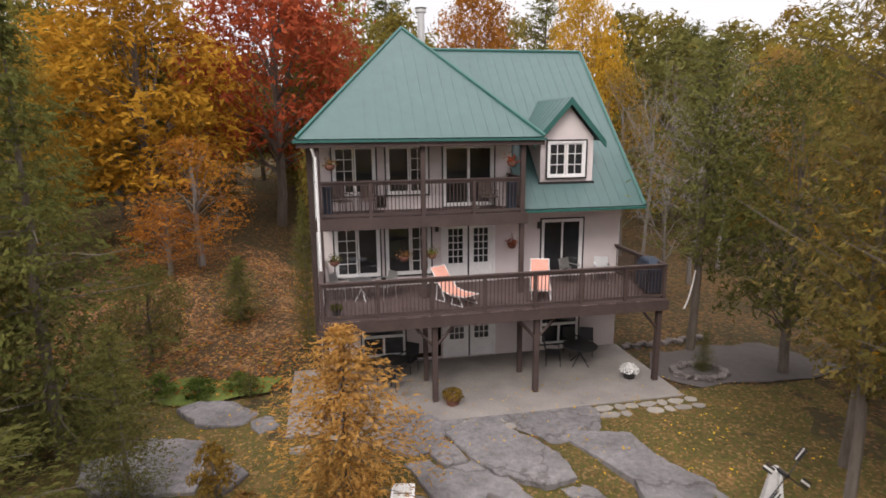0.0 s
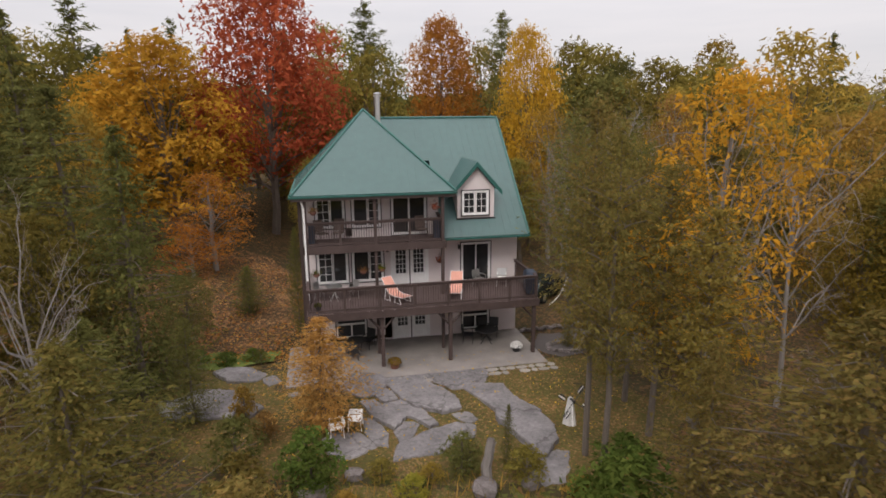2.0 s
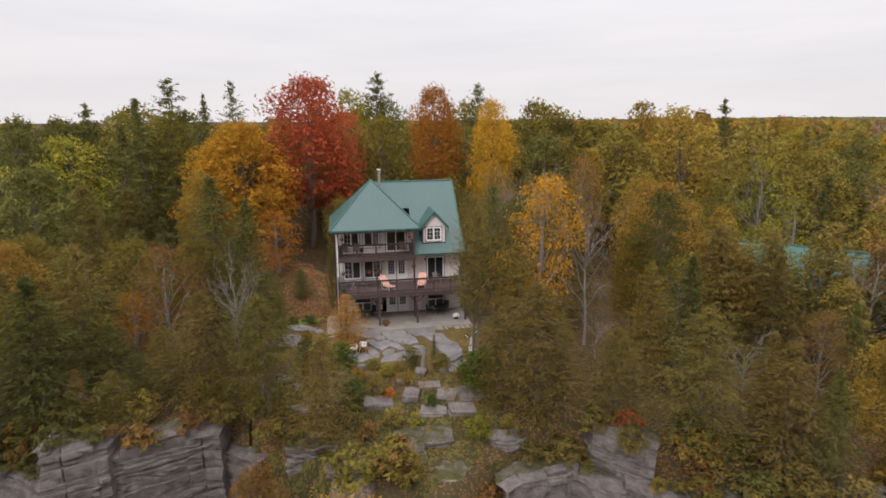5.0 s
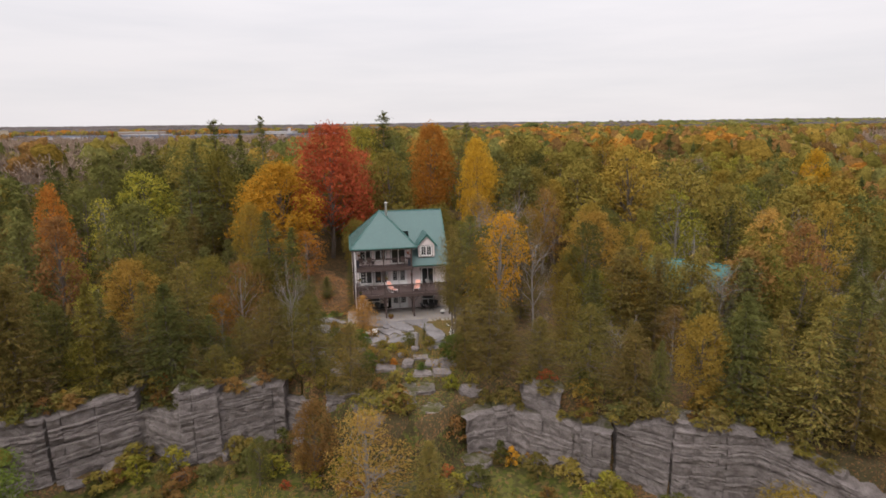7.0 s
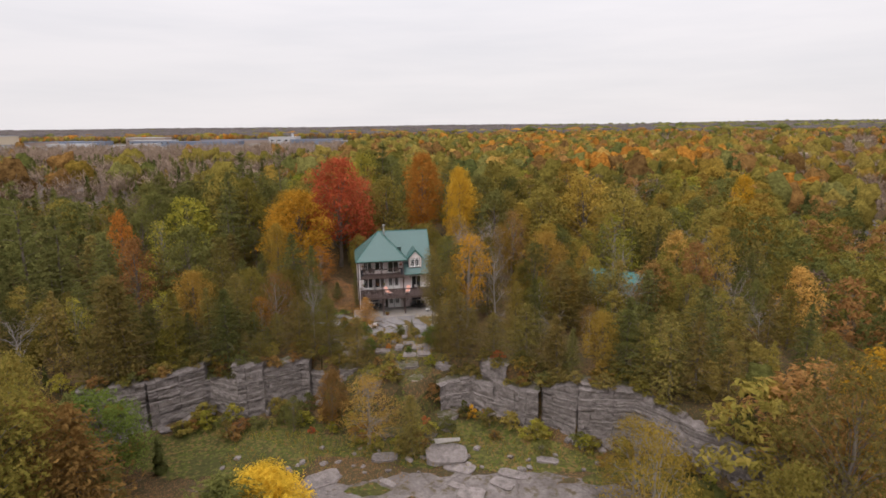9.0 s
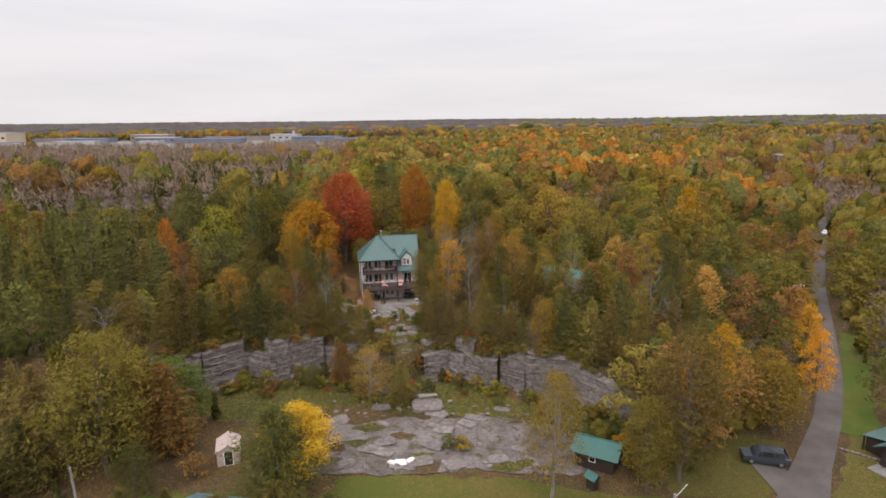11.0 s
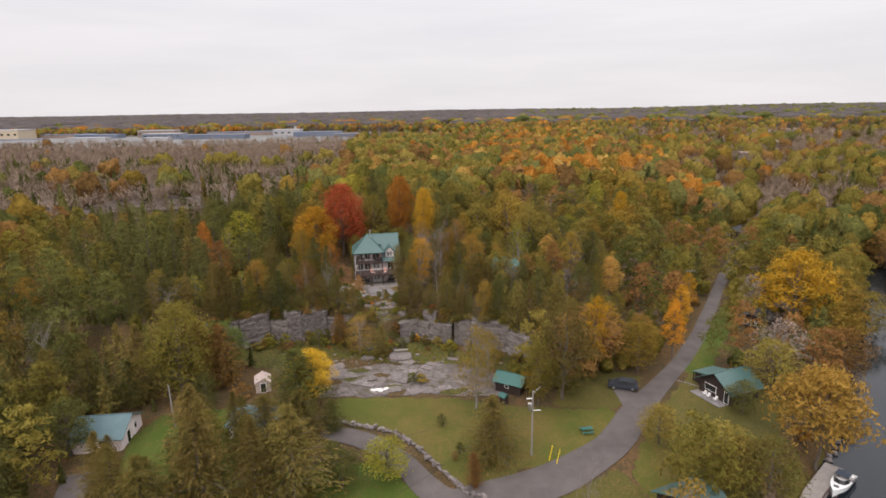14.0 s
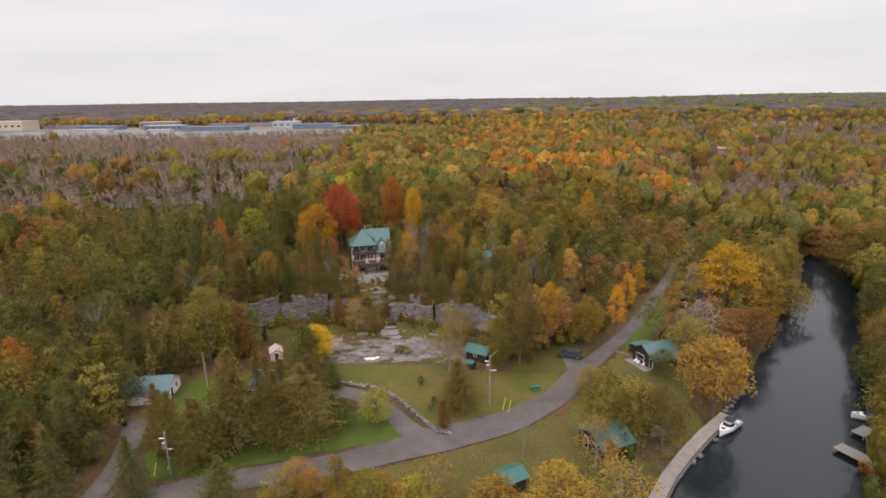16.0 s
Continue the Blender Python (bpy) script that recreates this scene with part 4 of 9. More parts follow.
part("beam", boxes((0.26, BV + 0.08, 5.22, 6.98, BV + 0.16, BAL_Z - 0.042)), M_BROWN, balcony)
for i in range(8):
    u = 0.5 + i * 0.9
    part("joist", boxes((u, BV + 0.17, 5.34, u + 0.05, -0.01, 5.535)), M_BROWN, balcony)
railing(balcony, (0.38, BV), (6.88, BV), BAL_Z, 1.14, post_at=(1.55, 4.85))
railing(balcony, (6.88, BV + 0.08), (6.88, -0.05), BAL_Z, 1.14)
railing(balcony, (0.34, BV + 0.08), (0.34, -0.05), BAL_Z, 1.14)

patio = bmesh.new()
box(patio, -0.8, -4.5, -0.5, 11.35, 0.0, 0.0)
patio_ob = part("patio", patio, M_CONCRETE)
patio_ob.matrix_basis = HOUSE
tagged(patio_ob, "worn pale concrete patio under the deck", "patio", kind="structure")
edge = empty("patio_edging", HOUSE, "irregular pale flagstones along the patio edge", "paving", kind="structure")
rng = random.Random(6)
u = -0.7
while u < 11.6:
    w = rng.uniform(0.35, 0.8)
    for v0 in (-4.75, -5.15):
        if rng.random() < 0.75:
            n = 7
            pts = [(u + w / 2 + w * 0.5 * rng.uniform(0.75, 1.05) * math.cos(k * 6.283 / n), v0 + 0.2 * rng.uniform(0.75, 1.1) * math.sin(k * 6.283 / n)) for k in range(n)]
            bm = bmesh.new()
            slab_poly(bm, [(x, y, -0.02 + rng.uniform(-0.01, 0.01)) for x, y in pts], 0.25)
            part("flagstone", bm, M_FLAG, edge)
    u += w * 0.97

# ---- trees: prototypes ----
def unit(v):
    return v / (np.linalg.norm(v, axis=-1, keepdims=True) + 1e-9)


def cards(rng, centres, normals, size, aspect=1.0, along=None, jitter=0.7):
    """Small bent leaf sprays: one quad at each centre."""
    k = len(centres)
    n = unit(normals + jitter * rng.normal(size=(k, 3)))
    a = rng.normal(size=(k, 3)) if along is None else along + 0.25 * rng.normal(size=(k, 3))
    a = unit(a - n * (a * n).sum(1, keepdims=True))
    b = np.cross(n, a)
    s = (size * rng.uniform(0.6, 1.35, k))[:, None]
    a, b = a * s * aspect, b * s
    w = rng.uniform(0.55, 1.0, (k, 1))
    bend = n * s * rng.uniform(-0.35, 0.35, (k, 1))
    return np.stack([centres - a * 0.5, centres + b * 0.5 * w + bend * 0.5, centres + a * 0.5 + bend * 0.2, centres - b * 0.5 * w + bend * 0.5], 1)


def tube(pts, radii, sides=6):
    """Quads of a tapered tube along pts."""
    pts = np.asarray(pts, float)
    d = unit(np.gradient(pts, axis=0))
    ref = np.where(np.abs(d[:, 2:3]) < 0.9, np.array([[0, 0, 1.0]]), np.array([[1.0, 0, 0]]))
    x = unit(np.cross(d, ref))
    y = np.cross(d, x)
    an = np.linspace(0, 2 * np.pi, sides, endpoint=False)
    ring = pts[:, None] + np.asarray(radii)[:, None, None] * (np.cos(an)[None, :, None] * x[:, None] + np.sin(an)[None, :, None] * y[:, None])
    nxt = np.roll(ring, -1, axis=1)
    return np.stack([ring[:-1], nxt[:-1], nxt[1:], ring[1:]], 2).reshape(-1, 4, 3)


def limb(rng, a, b, r0, r1, k=4, sag=0.08):
    a, b = np.asarray(a, float), np.asarray(b, float)
    t = np.linspace(0, 1, k)[:, None]
    p = a + (b - a) * t
    L = np.linalg.norm(b - a)
    p[1:-1] += rng.normal(size=(k - 2, 3)) * L * sag * 0.6
    p[:, 2] += np.sin(np.pi * t[:, 0]) * L * sag
    return tube(p, np.linspace(r0, r1, k), 6 if r0 > 0.12 else 3)


def broadleaf(seed, height=13.0, spread=4.2, clear=0.22, lobes=22, leaves=2600, leaf=0.42, shape=0.0, sparse=0.0):
    """Trunk with limbs, and a crown of leaf sprays gathered in uneven lobes."""
    rng = np.random.default_rng(seed)
    h0 = height * clear
    lean = rng.normal(size=2) * 0.02 * height
    wood = [limb(rng, (0, 0, -0.4), (lean[0], lean[1], height * 0.82), 0.020 * height, 0.05, 8, 0.012)]
    cs, rs = [], []
    for i in range(lobes):
        t = (i + 0.5) / lobes
        z = h0 + (height - h0) * (0.10 + 0.82 * t)
        env = math.sin(math.pi * min(1, (0.16 + 0.80 * t) ** (0.85 + shape))) ** 0.7
        ang = i * 2.399 + rng.uniform(-0.5, 0.5)
        rad = spread * env * rng.uniform(0.45, 0.82)
        r = spread * rng.uniform(0.28, 0.44) * (0.65 + 0.45 * env)
        c = np.array([lean[0] * t + rad * math.cos(ang), lean[1] * t + rad * math.sin(ang), z])
        cs.append(c), rs.append(r)
        za = h0 * 0.8 + (z - h0 * 0.8) * rng.uniform(0.35, 0.7)
        wood.append(limb(rng, (lean[0] * za / height, lean[1] * za / height, za), c, 0.005 * height * (1.2 - 0.6 * t), 0.015, 4))
    cs.append(np.array([lean[0], lean[1], height * 0.9])), rs.append(spread * 0.36)
    cs, rs = np.array(cs), np.array(rs)
    pick = rng.choice(len(cs), leaves, p=rs ** 2 / (rs ** 2).sum())
    d = unit(rng.normal(size=(leaves, 3)))
    d[:, 2] = np.where(d[:, 2] < -0.35, -d[:, 2], d[:, 2])
    rr = rs[pick] * rng.uniform(0.55, 1.08, leaves) * (1 + 0.25 * np.sin(d[:, 0] * 7 + pick) * np.sin(d[:, 1] * 6 + pick * 2))
    p = cs[pick] + d * rr[:, None] * np.array([1, 1, 0.8])
    n = unit(d + np.array([0, 0, 0.45]))
    crown = cards(rng, p, n, leaf, 1.1, None, 0.55)
    if sparse:
        crown = crown[rng.uniform(size=leaves) > sparse]
        for c, r in zip(cs, rs):
            for _ in range(4):
                e = c + unit(rng.normal(size=3) + np.array([0, 0, 0.5])) * r
                wood.append(limb(rng, c * 0.85 + np.array([0, 0, c[2] * 0.1]), e, 0.015, 0.006, 3))
    return np.concatenate(wood), crown


def conifer(seed, height=11.0, spread=2.4, clear=0.06, whorls=26, per=7, leaf=0.42, sprays=9, droop=0.25, rag=0.25, power=0.9):
    """Straight trunk with tiers of drooping boughs set with flat sprays."""
    rng = np.random.default_rng(seed)
    wood = [limb(rng, (0, 0, -0.4), (0, 0, height * 0.97), 0.016 * height, 0.02, 8, 0.006)]
    C, N, A = [], [], []
    for i in range(whorls):
        t = (i + rng.uniform(0, 0.8)) / whorls
        z = height * (clear + (1 - clear) * t * 0.98)
        L = spread * ((1 - t) ** power) * (0.55 + 0.45 * min(1, t * 6)) + 0.10
        for j in range(per):
            if rng.uniform() < 0.08:
                continue
            an = j * 2 * math.pi / per + rng.uniform(0, 1.2) + i
            l = L * rng.uniform(1 - 1.6 * rag, 1 + rag)
            out = np.array([math.cos(an), math.sin(an), 0])
            end = np.array([0, 0, z]) + out * l + np.array([0, 0, l * (0.30 - droop * 1.6) + rng.normal() * 0.08 * height / 10])
            if l > 0.9 and rng.uniform() < 0.14:
                wood.append(limb(rng, (0, 0, z), end, 0.003 * height, 0.008, 3, 0.03))
            k = max(2, int(sprays * (0.35 + 0.65 * l / spread)))
            s = np.linspace(0.22, 1.05, k)[:, None] + rng.uniform(-0.06, 0.06, (k, 1))
            side = np.array([-out[1], out[0], 0])
            off = rng.normal(size=(k, 1)) * 0.16 * l
            C.append(np.array([0, 0, z]) + (end - np.array([0, 0, z])) * s + side * off + rng.normal(size=(k, 3)) * 0.07)
            N.append(np.tile(np.array([0, 0, 1.0]) + 0.75 * out, (k, 1)))
            A.append(np.tile(out + np.array([0, 0, -droop]), (k, 1)) + side * np.sign(off) * 0.5)
    C, N, A = np.concatenate(C), np.concatenate(N), np.concatenate(A)
    tip = np.array([[0, 0, height * 0.97]]) + rng.normal(size=(10, 3)) * np.array([0.08, 0.08, 0.25])
    crown = np.concatenate([cards(rng, C, N, leaf, 1.45, A, 0.85), cards(rng, tip, np.tile([[0.5, 0.5, 0.3]], (10, 1)), leaf * 0.6, 1.8, np.tile([[0, 0, 1.0]], (10, 1)), 0.5)])
    return np.concatenate(wood), crown


def bare(seed, height=9.0, spread=3.0, forks=13):
    """A leafless grey tree: forking limbs down to twigs."""
    rng = np.random.default_rng(seed)
    wood, twig = [limb(rng, (0, 0, -0.3), (0, 0, height * 0.7), 0.014 * height, 0.04, 7, 0.02)], []
    for i in range(forks):
        z = height * rng.uniform(0.22, 0.7)
        an = i * 2.4 + rng.uniform(-0.4, 0.4)
        e = np.array([math.cos(an) * spread * rng.uniform(0.5, 1), math.sin(an) * spread * rng.uniform(0.5, 1), z + height * rng.uniform(0.12, 0.32)])
        a = np.array([0, 0, z])
        wood.append(limb(rng, a, e, 0.0045 * height, 0.012, 5, 0.06))
        for _ in range(6):
            p = a + (e - a) * rng.uniform(0.35, 1)
            q = p + unit(rng.normal(size=3) + np.array([0.4 * math.cos(an), 0.4 * math.sin(an), 0.7])) * spread * rng.uniform(0.25, 0.5)
            wood.append(limb(rng, p, q, 0.012, 0.005, 3, 0.1))
            for _ in range(4):
                u = p + (q - p) * rng.uniform(0.3, 1)
                twig.append(limb(rng, u, u + unit(rng.normal(size=3) + np.array([0, 0, 0.6])) * spread * 0.2, 0.006, 0.003, 3, 0.1))
    return np.concatenate(wood), np.concatenate(twig)


def thirds(q):
    """Triangles in place of quads, a little larger."""
    m = q.mean(1, keepdims=True)
    return (m + (q - m) * 1.2)[:, :3]


PROTO = {
    "maple": [broadleaf(s, 13, 4.5, 0.12, 30, 4400, 0.38) for s in (1, 2)],
    "oak": [broadleaf(s, 12, 4.3, 0.10, 30, 3500, 0.36, 0.15) for s in (3, 4, 5)],
    "tall": [broadleaf(s, 16, 3.7, 0.15, 30, 3500, 0.36, 0.1) for s in (6, 7)],
    "thin": [broadleaf(s, 10, 3.2, 0.15, 20, 1700, 0.25, 0.0, 0.2) for s in (8, 9)],
    "cedar": [conifer(s, 10, 3.0, 0.02, 38, 9, 0.27, 13, 0.02, 0.34, 0.62) for s in (11, 12, 13)],
    "spruce": [conifer(s, 12, 3.2, 0.03, 38, 9, 0.30, 13, 0.16, 0.30, 0.8) for s in (14, 15)],
    "pine": [conifer(s, 17, 3.6, 0.2, 26, 7, 0.34, 18, -0.02, 0.45, 0.65) for s in (16, 17)],
    "bare": [bare(s, 9, 3.0) for s in (18, 19)],
    "spreading": [broadleaf(s, 10, 5.0, 0.34, 28, 3400, 0.42, -0.1) for s in (23, 24)],
    "shrub": [broadleaf(s, 2.0, 1.1, 0.05, 9, 400, 0.24) for s in (20, 21, 22)],
}
PROTO.update({
    "fine_maple": [broadleaf(s, 13, 4.5, 0.12, 44, 13000, 0.275) for s in (1, 2)],
    "fine_oak": [broadleaf(s, 12, 4.3, 0.08, 40, 8000, 0.29, 0.15) for s in (3, 4)],
    "fine_tall": [broadleaf(s, 16, 3.7, 0.15, 36, 8000, 0.29, 0.1) for s in (6, 7)],
    "fine_thin": [broadleaf(s, 10, 3.2, 0.12, 24, 6200, 0.165, 0.0, 0.15) for s in (8, 9)],
    "fine_cedar": [conifer(s, 10, 3.0, 0.02, 50, 10, 0.25, 17, 0.02, 0.36, 0.62) for s in (11, 12, 13)],
    "fine_spruce": [conifer(s, 12, 3.2, 0.03, 46, 10, 0.28, 17, 0.14, 0.32, 0.8) for s in (14, 15)],
    "fine_pine": [conifer(s, 17, 3.6, 0.2, 28, 8, 0.32, 28, -0.02, 0.45, 0.65) for s in (16, 17)],
    "fine_bare": [bare(s, 9, 3.0, 18) for s in (18, 19)],
    "fine_tallcedar": [conifer(s, 12, 2.6, 0.30, 42, 9, 0.25, 17, -0.05, 0.5, 0.45) for s in (71, 72)],
    "tallcedar": [conifer(s, 12, 2.6, 0.30, 34, 9, 0.36, 9, -0.05, 0.5, 0.45) for s in (71, 72)],
    "near_cedar": [conifer(s, 10, 3.0, 0.02, 52, 10, 0.165, 28, 0.02, 0.36, 0.62) for s in (11, 12, 13)],
    "near_spruce": [conifer(s, 12, 3.2, 0.03, 48, 10, 0.19, 28, 0.14, 0.32, 0.8) for s in (14, 15)],
    "near_tallcedar": [conifer(s, 12, 2.6, 0.30, 44, 9, 0.17, 28, -0.05, 0.5, 0.45) for s in (71, 72)],
    "fine_shrub": [broadleaf(s, 2.0, 1.1, 0.05, 12, 900, 0.18) for s in (20, 21)],
})
SIZE = {"tallcedar": 12, "spreading": 10, "maple": 13, "oak": 12, "tall": 16, "thin": 10, "cedar": 10, "spruce": 12, "pine": 17, "bare": 9, "shrub": 2}
BARK = {"bare": M_GREYBARK, "thin": M_GREYBARK, "fine_bare": M_GREYBARK, "fine_thin": M_GREYBARK}
PROTO_MESH = {}
for kind, items in PROTO.items():
    for i, (wood, crown) in enumerate(items):
        PROTO_MESH[kind, i] = (quads_mesh("trunk", wood, BARK.get(kind, M_BARK)), quads_mesh("crown", crown if kind.endswith("bare") else thirds(crown), LEAF["green"]))
TINTED = {}
NAMES = {"tallcedar": "cedar_tree", "spreading": "spreading_tree", "maple": "maple_tree", "oak": "oak_tree", "tall": "broadleaf_tree", "thin": "sparse_tree", "cedar": "cedar_tree", "spruce": "spruce_tree", "pine": "pine_tree", "bare": "bare_tree", "shrub": "shrub"}
WORDS = {"green": "olive green", "deep": "deep green", "cedar": "bronze-green", "pine": "dark green", "lime": "yellow-green", "yellow": "bright yellow", "orange": "orange", "rust": "rust brown", "red": "bright red", "twig": "bare grey", "gold": "dull gold", "fresh": "bright green", "haze": "hazy grey", "lemon": "lemon yellow", "golden": "golden yellow", "marsh": "grey-brown", "amber": "amber"}
PLANTED = []


def tree(kind, x, y, height, colour, wide=1.0, label="", variant=None, turn=None, z=None):
    """One tree thing: an Empty at its foot with trunk and crown."""
    rng = random.Random(int(x * 131 + y * 17))
    key = "fine_" + kind if -28 < x < 30 and (2 if kind == "shrub" else -13) < y < (66 if kind in ("maple", "pine") else 37) or kind in ("cedar", "spruce") and -44 < x < 30 and -78 < y < -13 or kind in ("oak", "maple", "thin") and -35 < x < 42 and -32 < y < -4 else kind
    if kind in ("cedar", "spruce", "tallcedar") and -16 < x < 20 and -4 < y < 22:
        key = "near_" + kind
    i = rng.randrange(len(PROTO[key])) if variant is None else variant
    s = height / SIZE[kind]
    text = label or "%s autumn %s in the wood" % (WORDS[colour], NAMES[kind].replace("_", " "))
    m = pose(x, y, gz(x, y) if z is None else z, rng.uniform(-1.5, 1.5), rng.uniform(-1.5, 1.5), rng.uniform(0, 360) if turn is None else turn)
    ob = empty(NAMES[kind], m, text, "shrub" if kind == "shrub" else "tree")
    trunk, crown = PROTO_MESH[key, i]
    sc = Matrix.Diagonal((s * wide, s * wide, s, 1))
    link_mesh("stem" if kind == "shrub" else "trunk", trunk, ob, sc)
    if (key, i, colour) not in TINTED:
        me = crown.copy()
        me.materials[0] = LEAF[colour] if kind == "bare" else SPRAY[colour] if key[:4] in ("fine", "near") else CLUMP[colour]
        TINTED[key, i, colour] = me
    link_mesh("foliage" if kind == "shrub" else "crown", TINTED[key, i, colour], ob, sc)
    PLANTED.append((x, y, wide * s * {"cedar": 2.3, "spruce": 2.6, "tallcedar": 2.2, "shrub": 1.0}.get(kind, 3.6)))
    return ob

# ---- single trees: kind, x, y, height, colour, breadth ----
tree("oak", -27.2, -26.8, 17.6, "green", 0.98)
tree("cedar", -2.6, -40.5, 8.6, "cedar", 1.7)
tree("cedar", 1.6, -37.8, 5.6, "deep", 1.5)
tree("cedar", -6.6, -43.2, 9.2, "cedar", 1.6)
tree("cedar", -21.7, -22.9, 12.4, "rust", 1.1)
tree("oak", -28.9, -22.4, 11.7, "deep", 0.85)
tree("spruce", -33.3, -28.7, 14.6, "cedar", 1.25)
tree("spruce", -47.0, -42.0, 12.5, "pine", 1.3)
tree("spruce", -40.8, -52.0, 10.5, "cedar", 1.3)
tree("spruce", -44.5, -58.5, 11.0, "pine", 1.3)
tree("spruce", -33.8, -62.5, 9.4, "cedar", 1.35)
tree("spruce", -24.1, -55.0, 10.5, "cedar", 1.3)
tree("spruce", -10.4, -56.8, 17.9, "cedar", 1.24)
tree("spruce", 0.2, -54.1, 14.0, "cedar", 1.82)
tree("spruce", -3.8, -56.8, 13.9, "cedar", 1.11)
tree("maple", -4.0, -27.6, 9.4, "lemon", 1.4)
tree("cedar", -5.9, -30.8, 11.1, "deep", 1.8)
tree("oak", 11.4, -49.5, 6.6, "lime", 1.43)
tree("oak", 5.9, -51.7, 5.6, "deep", 1.45)
tree("spruce", 26.1, -45.0, 10.2, "cedar", 1.9)
tree("cedar", 23.4, -51.2, 5.3, "rust", 0.88)
tree("bare", 35.9, -60.5, 11.2, "twig", 0.48)
tree("oak", 39.0, -27.6, 18.6, "cedar", 0.82)
tree("tall", 45.4, -19.8, 16.2, "yellow", 0.74)
tree("oak", 54.8, -17.4, 10.3, "gold", 1.12)
tree("tall", 76.4, 14.4, 10.2, "yellow", 0.85)
tree("tall", 63.2, -11.6, 12.4, "yellow", 0.80)
tree("tall", 69.3, 1.6, 11.6, "yellow", 0.85)
tree("oak", 57.2, -11.6, 9.5, "gold", 0.95)
tree("maple", 95.0, 3.8, 17.7, "golden", 1.32)
tree("spreading", 73.1, -42.7, 15.9, "gold", 0.84)
tree("oak", 54.6, -50.0, 8.8, "green", 1.79)
tree("oak", 59.3, -54.9, 10.6, "cedar", 1.08)
tree("thin", 46.8, -62.5, 9.1, "gold", 1.23)
tree("oak", -35.7, -44.3, 9.0, "deep", 1.30)
tree("spruce", -38.2, -65.3, 12.5, "cedar", 1.35)
tree("spruce", -14.6, -61.6, 11.9, "cedar", 1.50)
tree("spruce", -5.6, -74.5, 10.3, "pine", 1.71)
tree("tall", 9.2, -71.7, 9.1, "gold", 0.94)
tree("oak", 14.5, -74.4, 8.7, "lime", 1.09)
tree("thin", 22.0, -74.5, 10.2, "gold", 1.39)
tree("oak", 30.2, -76.3, 8.5, "gold", 1.44)
tree("oak", 38.9, -76.3, 10.9, "gold", 1.31)
tree("thin", 47.9, -73.3, 12.7, "gold", 1.50)
tree("oak", 20.6, -75.5, 8.1, "lime", 1.27)
tree("oak", 67.1, -32.4, 5.8, "deep", 1.31)
tree("oak", 50.7, -41.5, 6.6, "green", 1.34)
tree("oak", 58.2, -50.9, 7.1, "rust", 1.53)
tree("spruce", -19.9, -70.2, 10.9, "pine", 1.22)
tree("spruce", -19.6, -59.1, 11.7, "cedar", 1.22)
tree("oak", 75.0, -26.1, 10.2, "green", 1.31)
tree("thin", 78.9, -20.7, 11.9, "twig", 1.47)
tree("oak", 93.1, -16.7, 11.1, "rust", 1.31)
tree("oak", 115.4, 9.8, 11.4, "green", 1.52)
tree("oak", 112.6, 17.6, 13.3, "green", 1.18)
tree("thin", 90.5, 13.5, 9.8, "twig", 1.2)
tree("oak", 34.6, -29.8, 11.9, "green", 0.71)
tree("thin", 24.1, -30.8, 14.9, "gold", 0.74)
tree("oak", -51.2, -51.6, 12.9, "green", 1.28)
tree("spruce", -43.6, -35.5, 13.4, "cedar", 1.35)
tree("tall", -54.6, -44.3, 14.8, "orange", 0.90)
tree("bare", -52.3, -25.1, 15.7, "twig", 0.67)
tree("oak", 151.2, 31.5, 17.9, "green", 1.35)
tree("oak", 132.0, -2.2, 15.0, "deep", 1.03)
tree("oak", 153.8, 43.4, 13.4, "green", 1.54)
tree("oak", 113.6, -28.9, 15.0, "green", 0.87)
tree("oak", 101.0, -55.2, 13.0, "green", 0.8)
tree("oak", 158.4, 62.8, 14.6, "rust", 1.56)
tree("oak", 93.0, -67.0, 14.0, "deep", 0.75)
tree("oak", 125.2, -18.7, 15.9, "deep", 1.10)
tree("maple", -16.8, 33.5, 15.7, "golden", 1.24)
tree("maple", -11.5, 40.0, 20.9, "red", 0.96)
tree("thin", -12.6, 29.0, 6.7, "orange", 1.57)
tree("thin", -13.6, 27.5, 3.6, "orange", 2.04)
tree("maple", 3.1, 58.0, 20.9, "orange", 0.68)
tree("oak", -20.3, 56.0, 12.4, "green", 1.32)
tree("oak", -9.0, 64.0, 19.9, "lime", 0.68)
tree("pine", -5.9, 62.0, 22.6, "pine", 1.00)
tree("oak", -3.7, 50.0, 16.7, "green", 0.85)
tree("maple", 11.6, 48.0, 19.3, "golden", 0.51)
tree("oak", 8.5, 66.0, 18.3, "green", 0.76)
tree("oak", 18.8, 62.0, 18.6, "green", 0.72)
tree("pine", 9.5, 56.0, 20.6, "pine", 0.92)
tree("pine", -33.2, 52.0, 20.3, "pine", 1.23)
tree("pine", -28.5, 30.5, 15.5, "pine", 1.1)
tree("oak", -35.4, 46.0, 16.9, "green", 0.95)
tree("pine", -31.3, 70.0, 20.4, "pine", 0.77)
tree("spruce", -32.1, 60.0, 18.0, "pine", 0.60)
tree("oak", 21.6, 60.0, 18.1, "green", 0.96)
tree("oak", 36.2, 45.0, 18.2, "gold", 0.98)
tree("oak", 40.6, 38.0, 16.5, "green", 0.87)
tree("tall", 34.7, 60.0, 18.7, "gold", 1.05)
tree("oak", 25.5, 52.0, 15.8, "green", 0.99)
tree("oak", -54.7, 60.0, 14.7, "deep", 0.88)
tree("spruce", -31.5, 40.0, 18.4, "pine", 0.86)
tree("oak", -29.8, 44.0, 16.4, "green", 0.68)
tree("oak", -4.1, 70.0, 19.1, "deep", 0.66)
